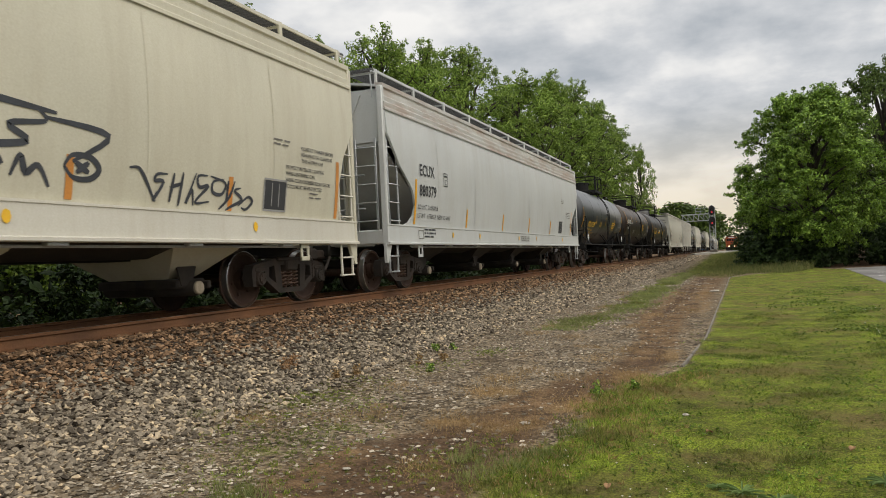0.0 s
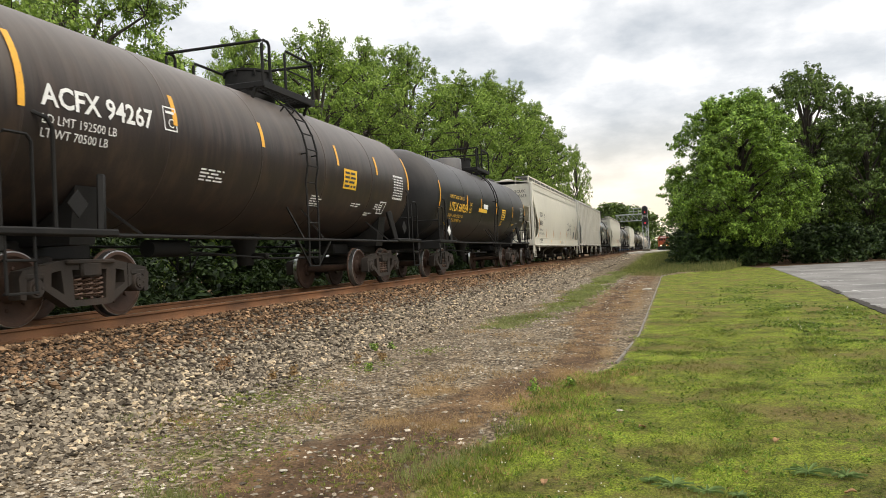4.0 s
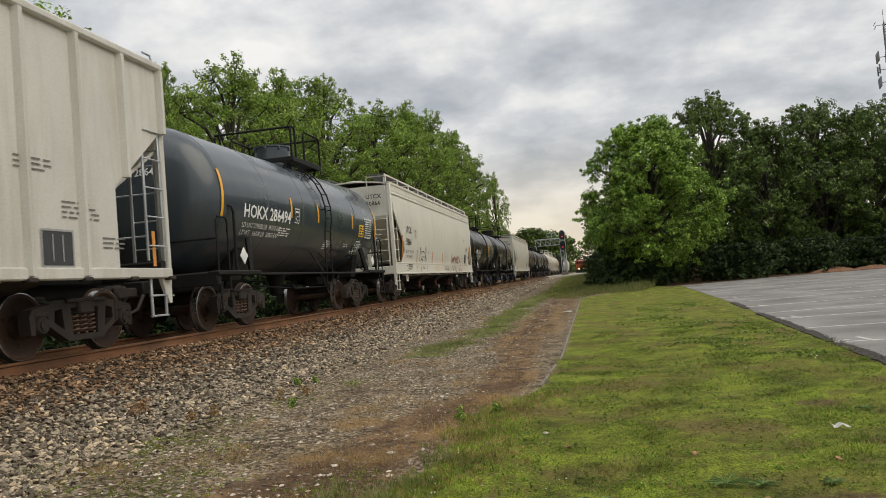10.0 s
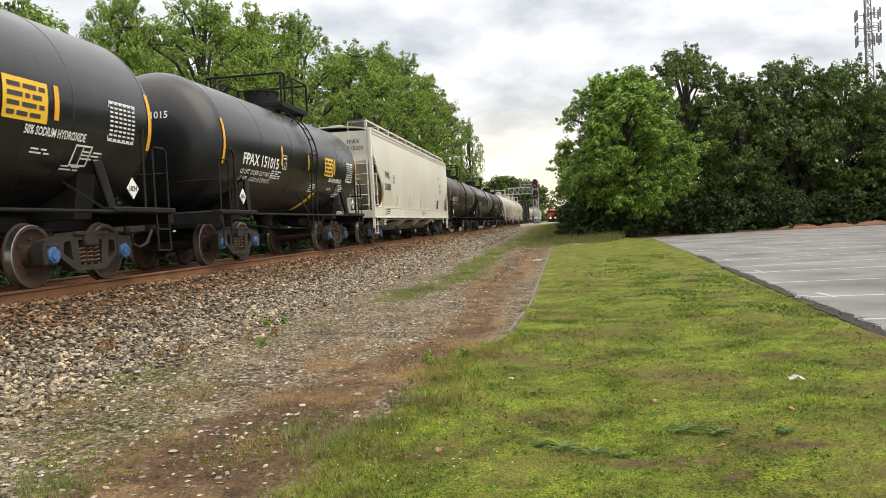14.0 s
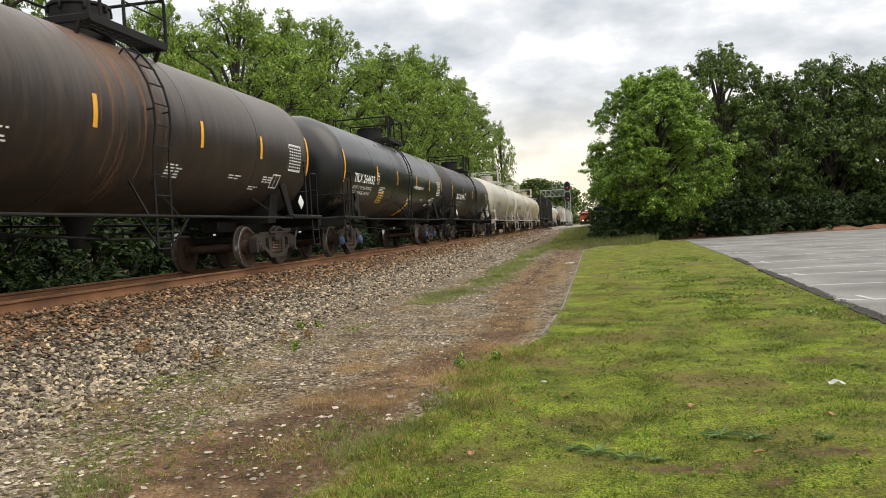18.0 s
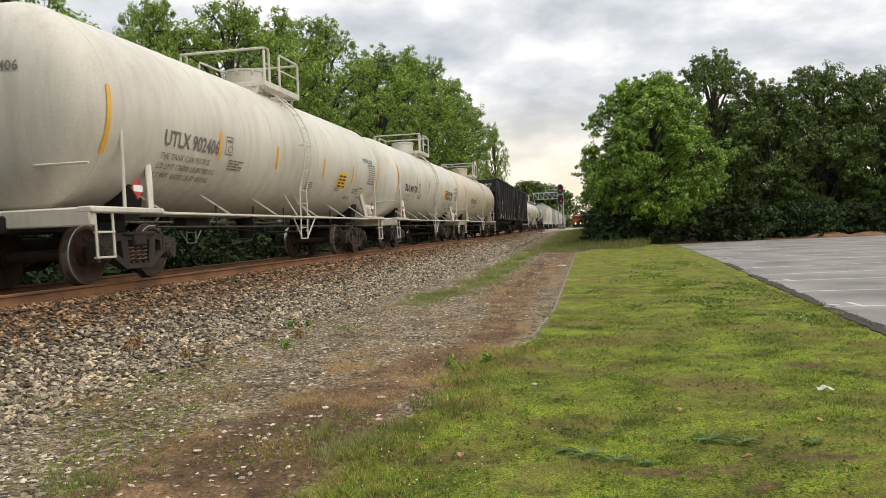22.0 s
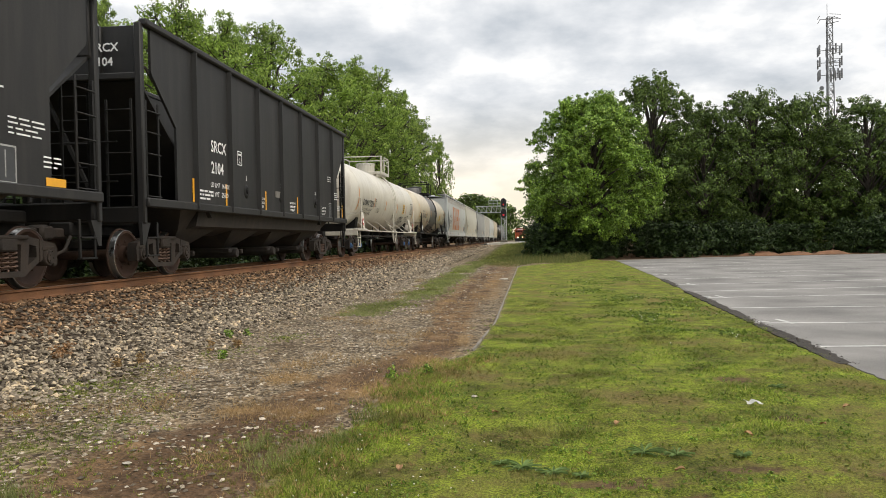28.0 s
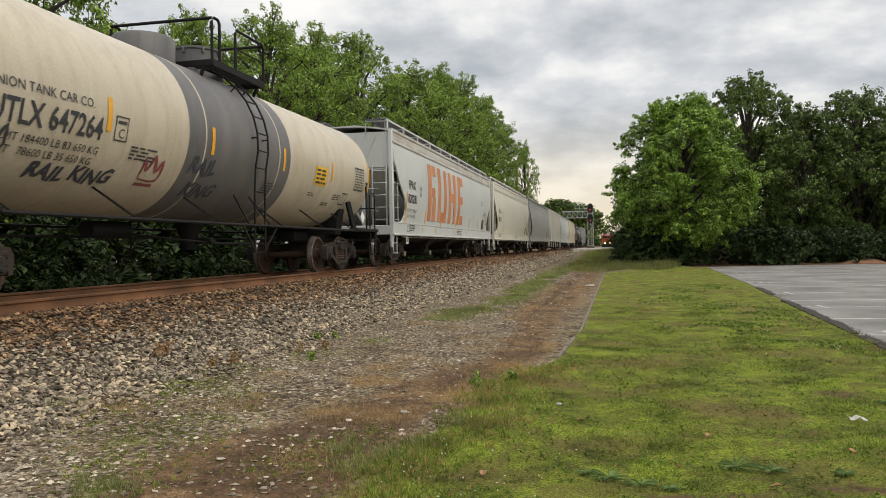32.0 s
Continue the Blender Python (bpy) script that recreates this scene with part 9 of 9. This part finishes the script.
def build_locomotive():
    lo = thing("locomotive", "orange and black diesel locomotive with lit headlights", "locomotive", at=pose(-1.4, 217, RAIL_Z - 0.75))
    o, d = MAT["loco"], MAT["locodark"]
    part("frame", Shape().box((0, 10, 1.35), (3.05, 21, 0.35), 0.05), d, lo)
    n = Shape()
    n.prism([(-1.0, 1.5), (1.0, 1.5), (1.0, 2.5), (0.7, 2.95), (-0.7, 2.95), (-1.0, 2.5)], 1.0, 3.2, "y")
    part("nose", n, o, lo)
    c = Shape()
    c.prism([(-1.5, 1.5), (1.5, 1.5), (1.5, 3.9), (1.15, 4.4), (-1.15, 4.4), (-1.5, 3.9)], 3.2, 5.6, "y")
    cab = part("cab", c, o, lo)
    for x in (-0.95, -0.33, 0.33, 0.95):
        part("windshield", Shape().box((x, 3.18, 3.45), (0.5, 0.06, 0.6), 0.02), MAT["glass"], cab)
    part("roof", Shape().box((0, 4.4, 4.43), (2.5, 2.6, 0.12), 0.04), d, cab)
    part("number_board", Shape().box((0, 3.16, 4.08), (1.5, 0.08, 0.22), 0.02), MAT["white"], cab)
    part("hood", Shape().box((0, 13, 2.9), (1.9, 14.5, 2.8), 0.12), o, lo)
    part("pilot", Shape().prism([(-1.5, 0.25), (1.5, 0.25), (1.5, 1.3), (-1.5, 1.3)], -0.1, 0.15, "y"), d, lo)
    part("plow", Shape().prism([(0.2, 0.15), (-0.5, 0.15), (-0.1, 0.75), (0.2, 0.8)], -1.4, 1.4, "x"), d, lo)
    for x in (-0.62, 0.62):
        h = part("ditch_light", Shape().lathe([(-0.12, 0.001), (-0.12, 0.17), (0.2, 0.19), (0.2, 0.001)], "y", 14, (x, 0.0, 1.75)), d, lo)
        part("lamp", Shape().lathe([(-0.16, 0.001), (-0.16, 0.17), (-0.12, 0.17)], "y", 14, (x, -0.02, 1.75)), MAT["headlight"], h, "lit warm headlight")
    part("headlight", Shape().box((0, 0.96, 2.75), (0.5, 0.1, 0.25), 0.03), d, lo)
    for x in (-1.3, 1.3):
        part("handrail", Shape().tube([(x, 0.1, 1.5), (x, 0.1, 2.5), (x, 3.0, 2.6)], 0.03, 6), MAT["yellow"], lo)
        part("step", Shape().box((x, 0.3, 0.7), (0.35, 0.5, 1.0), 0.03), d, lo)
    part("coupler", kept("coupler", coupler_mesh), None, lo, at=pose(0, -0.3, 0))
    for y in (3.4, 17):
        t = part("truck", Shape().box((0, y, 0.75), (2.5, 4.0, 0.5), 0.08), d, lo)
        for a in (-1.6, 0, 1.6):
            part("wheel", kept("wheelset", wheelset_mesh), None, t, at=pose(0, y + a, WHEEL_R))


def build_tower():
    x, y = 71.6, 187.0
    m = MAT["steel"]
    t = thing("cell_tower", "tall grey lattice communications tower with antenna arrays", "tower", at=pose(x, y, 0, 0, 0, 18))

    def leg(k, z):
        a = radians(90 + 120 * k)
        r = 1.25 - 0.45 * min(1, z / 47)
        return (r * math.cos(a), r * math.sin(a), z)

    zs = np.linspace(0, 52, 27)
    for k in range(3):
        part("leg", Shape().tube([leg(k, 0), leg(k, 47), leg(k, 52)], [0.17, 0.12, 0.1], 6), m, t)
    for i, (a, b) in enumerate(zip(zs, zs[1:])):
        s = Shape()
        for k in range(3):
            j = (k + 1) % 3
            s.tube([leg(k, a), leg(j, b)], 0.06, 4)
            s.tube([leg(j, a), leg(k, b)], 0.06, 4)
            s.tube([leg(k, b), leg(j, b)], 0.05, 4)
        part("lattice_bay", s, m, t)
    for z, n in ((51.6, 0), (44.3, 9), (41.4, 6), (38.5, 12)):
        ring = Shape()
        for k in range(3):
            a, b = radians(30 + 120 * k - 34), radians(30 + 120 * k + 34)
            R = 2.6
            for dz in (-0.5, 0.5):
                ring.tube([(R * math.cos(a), R * math.sin(a), z + dz), (R * math.cos(b), R * math.sin(b), z + dz)], 0.07, 5)
            ring.tube([(0, 0, z), (R * 0.83 * math.cos((a + b) / 2), R * 0.83 * math.sin((a + b) / 2), z)], 0.08, 5)
        part("antenna_mount", ring, m, t)
        for k in range(n):
            f = k // 3
            g = (k % 3 if n == 9 else k % (n // 3)) / max(1, n // 3 - 1)
            a, b = radians(30 + 120 * (k // max(1, n // 3)) - 34), radians(30 + 120 * (k // max(1, n // 3)) + 34)
            R = 2.7
            px, py = R * (math.cos(a) * (1 - g) + math.cos(b) * g), R * (math.sin(a) * (1 - g) + math.sin(b) * g)
            part("antenna_panel", kept("panel", lambda: Shape().box((0, 0, 0), (0.3, 0.3, 2.2), 0.05).mesh("antenna_panel", MAT["steel"])), None, t, at=pose(px, py, z))
    part("lightning_rod", Shape().tube([(-0.4, 0, 52), (-0.4, 0, 55.2)], 0.06, 5), m, t)
    for z, a in ((48, 40), (35.5, 150), (34.8, 20), (30, 320)):
        part("dish", Shape().lathe([(0, 0.001), (0.12, 0.35), (0.25, 0.5), (0.25, 0.001)], "y", 14), m, t, at=pose(1.7 * math.cos(radians(a)), 1.7 * math.sin(radians(a)), z, 0, 0, a))


def build_small():
    s = Shape()
    r = random.Random(4)
    rows = [[(u * 0.04 + r.uniform(-0.015, 0.015), v * 0.04 + r.uniform(-0.015, 0.015), 0.02 + r.uniform(0, 0.05)) for u in range(-2, 3)] for v in range(-1, 2)]
    s.sheet(rows, (0, 0, 0.004))
    solid("paper_litter", s, MAT["litter"], "crumpled white paper lying on the lawn", "litter", at=pose(2.07, 7.27, 0.0, 0, 0, 15))
    for i, (x, y, k) in enumerate(((-1.97, 7.04, 0.055), (-4.11, 9.26, 0.075), (-0.55, 7.76, 0.05), (0.07, 5.29, 0.035), (-4.85, 9.7, 0.05), (-0.86, 29.7, 0.26), (-4.65, 7.7, 0.06), (-2.9, 5.2, 0.04))):
        st = Shape()
        rr = np.random.RandomState(60 + i)
        st.lathe([(-0.3, 0.001), (-0.25, 0.8), (0.1, 1.0), (0.35, 0.7), (0.45, 0.001)], "z", 9)
        st.v = [(p[0] * k * (1 + rr.uniform(-0.25, 0.25)), p[1] * k * 0.7 * (1 + rr.uniform(-0.25, 0.25)), p[2] * k * 0.55) for p in st.v]
        solid("pale_stone", st, MAT["palestone"], "pale flat stone lying on the ground", "stone", at=pose(x, y, float(ground_z(x, y)) + 0.01, 0, 0, i * 50), group="pale stones")
    for i, (x, y) in enumerate(((0.44, 5.7), (1.0, 5.2), (0.75, 6.6), (1.7, 6.1), (-0.3, 6.9), (2.4, 6.5), (2.9, 7.3), (-0.9, 5.2))):
        lf = Shape()
        lf.sheet([[(0.026 * math.sin(math.pi * u) * q, 0.07 * u - 0.035, 0.02 + 0.012 * abs(q) + 0.01 * math.sin(5 * u)) for q in (-1, 0, 1)] for u in np.linspace(0.02, 0.98, 6)], (0, 0, 0.002))
        solid("dry_leaf", lf, MAT["deadleaf"], "curled dry brown leaf on the lawn", "leaf", at=pose(x, y, float(ground_z(x, y)), 0, 0, i * 77), group="dry leaves")
    for x, y, w, h in ((17.4, 58.8, 1.6, 0.27), (20.1, 59.2, 1.4, 0.21), (22.7, 59.5, 1.3, 0.26)):
        md = Shape()
        md.sheet([[(w * u, 0.9 * v, h * max(0, 1 - u * u) * max(0, 1 - v * v) * (1 + 0.25 * math.sin(7 * u + 5 * v) + 0.1 * math.sin(17 * u - 9 * v)) - 0.05) for u in np.linspace(-1, 1, 19)] for v in np.linspace(-1, 1, 11)], (0, 0, -0.1))
        solid("earth_mound", md, MAT["mound"], "low heap of red clay earth beside the asphalt", "earth mound", at=pose(x, y, float(ground_z(x, y)) + 0.04), group="earth mounds")


build_signal()
build_locomotive()
build_tower()
build_small()


# ---- movement ----
def travelled(t):
    """Metres that the train has gone since the start; it slows very slightly."""
    q = t / 10
    return 112.478 * q + 0.4555 * q * q - 0.2939 * q ** 3


def motions():
    for car, y in CARS:
        walk(car, [(t, pose(TRACK_X, y - travelled(t), RAIL_Z)) for t in range(0, 33, 2)])
    # all wheels turn alike: one roll along the rails, shared
    first = SPIN[0]
    walk(first, [(k / 30, pose(0, 0, 0, math.degrees(travelled(k / 30) / WHEEL_R) % 360)) for k in range(0, 961)])
    roll = first.animation_data
    for w in SPIN[1:]:
        w.rotation_mode = "QUATERNION"
        own = w.animation_data_create()
        own.action = roll.action
        own.action_slot = roll.action_slot


motions()
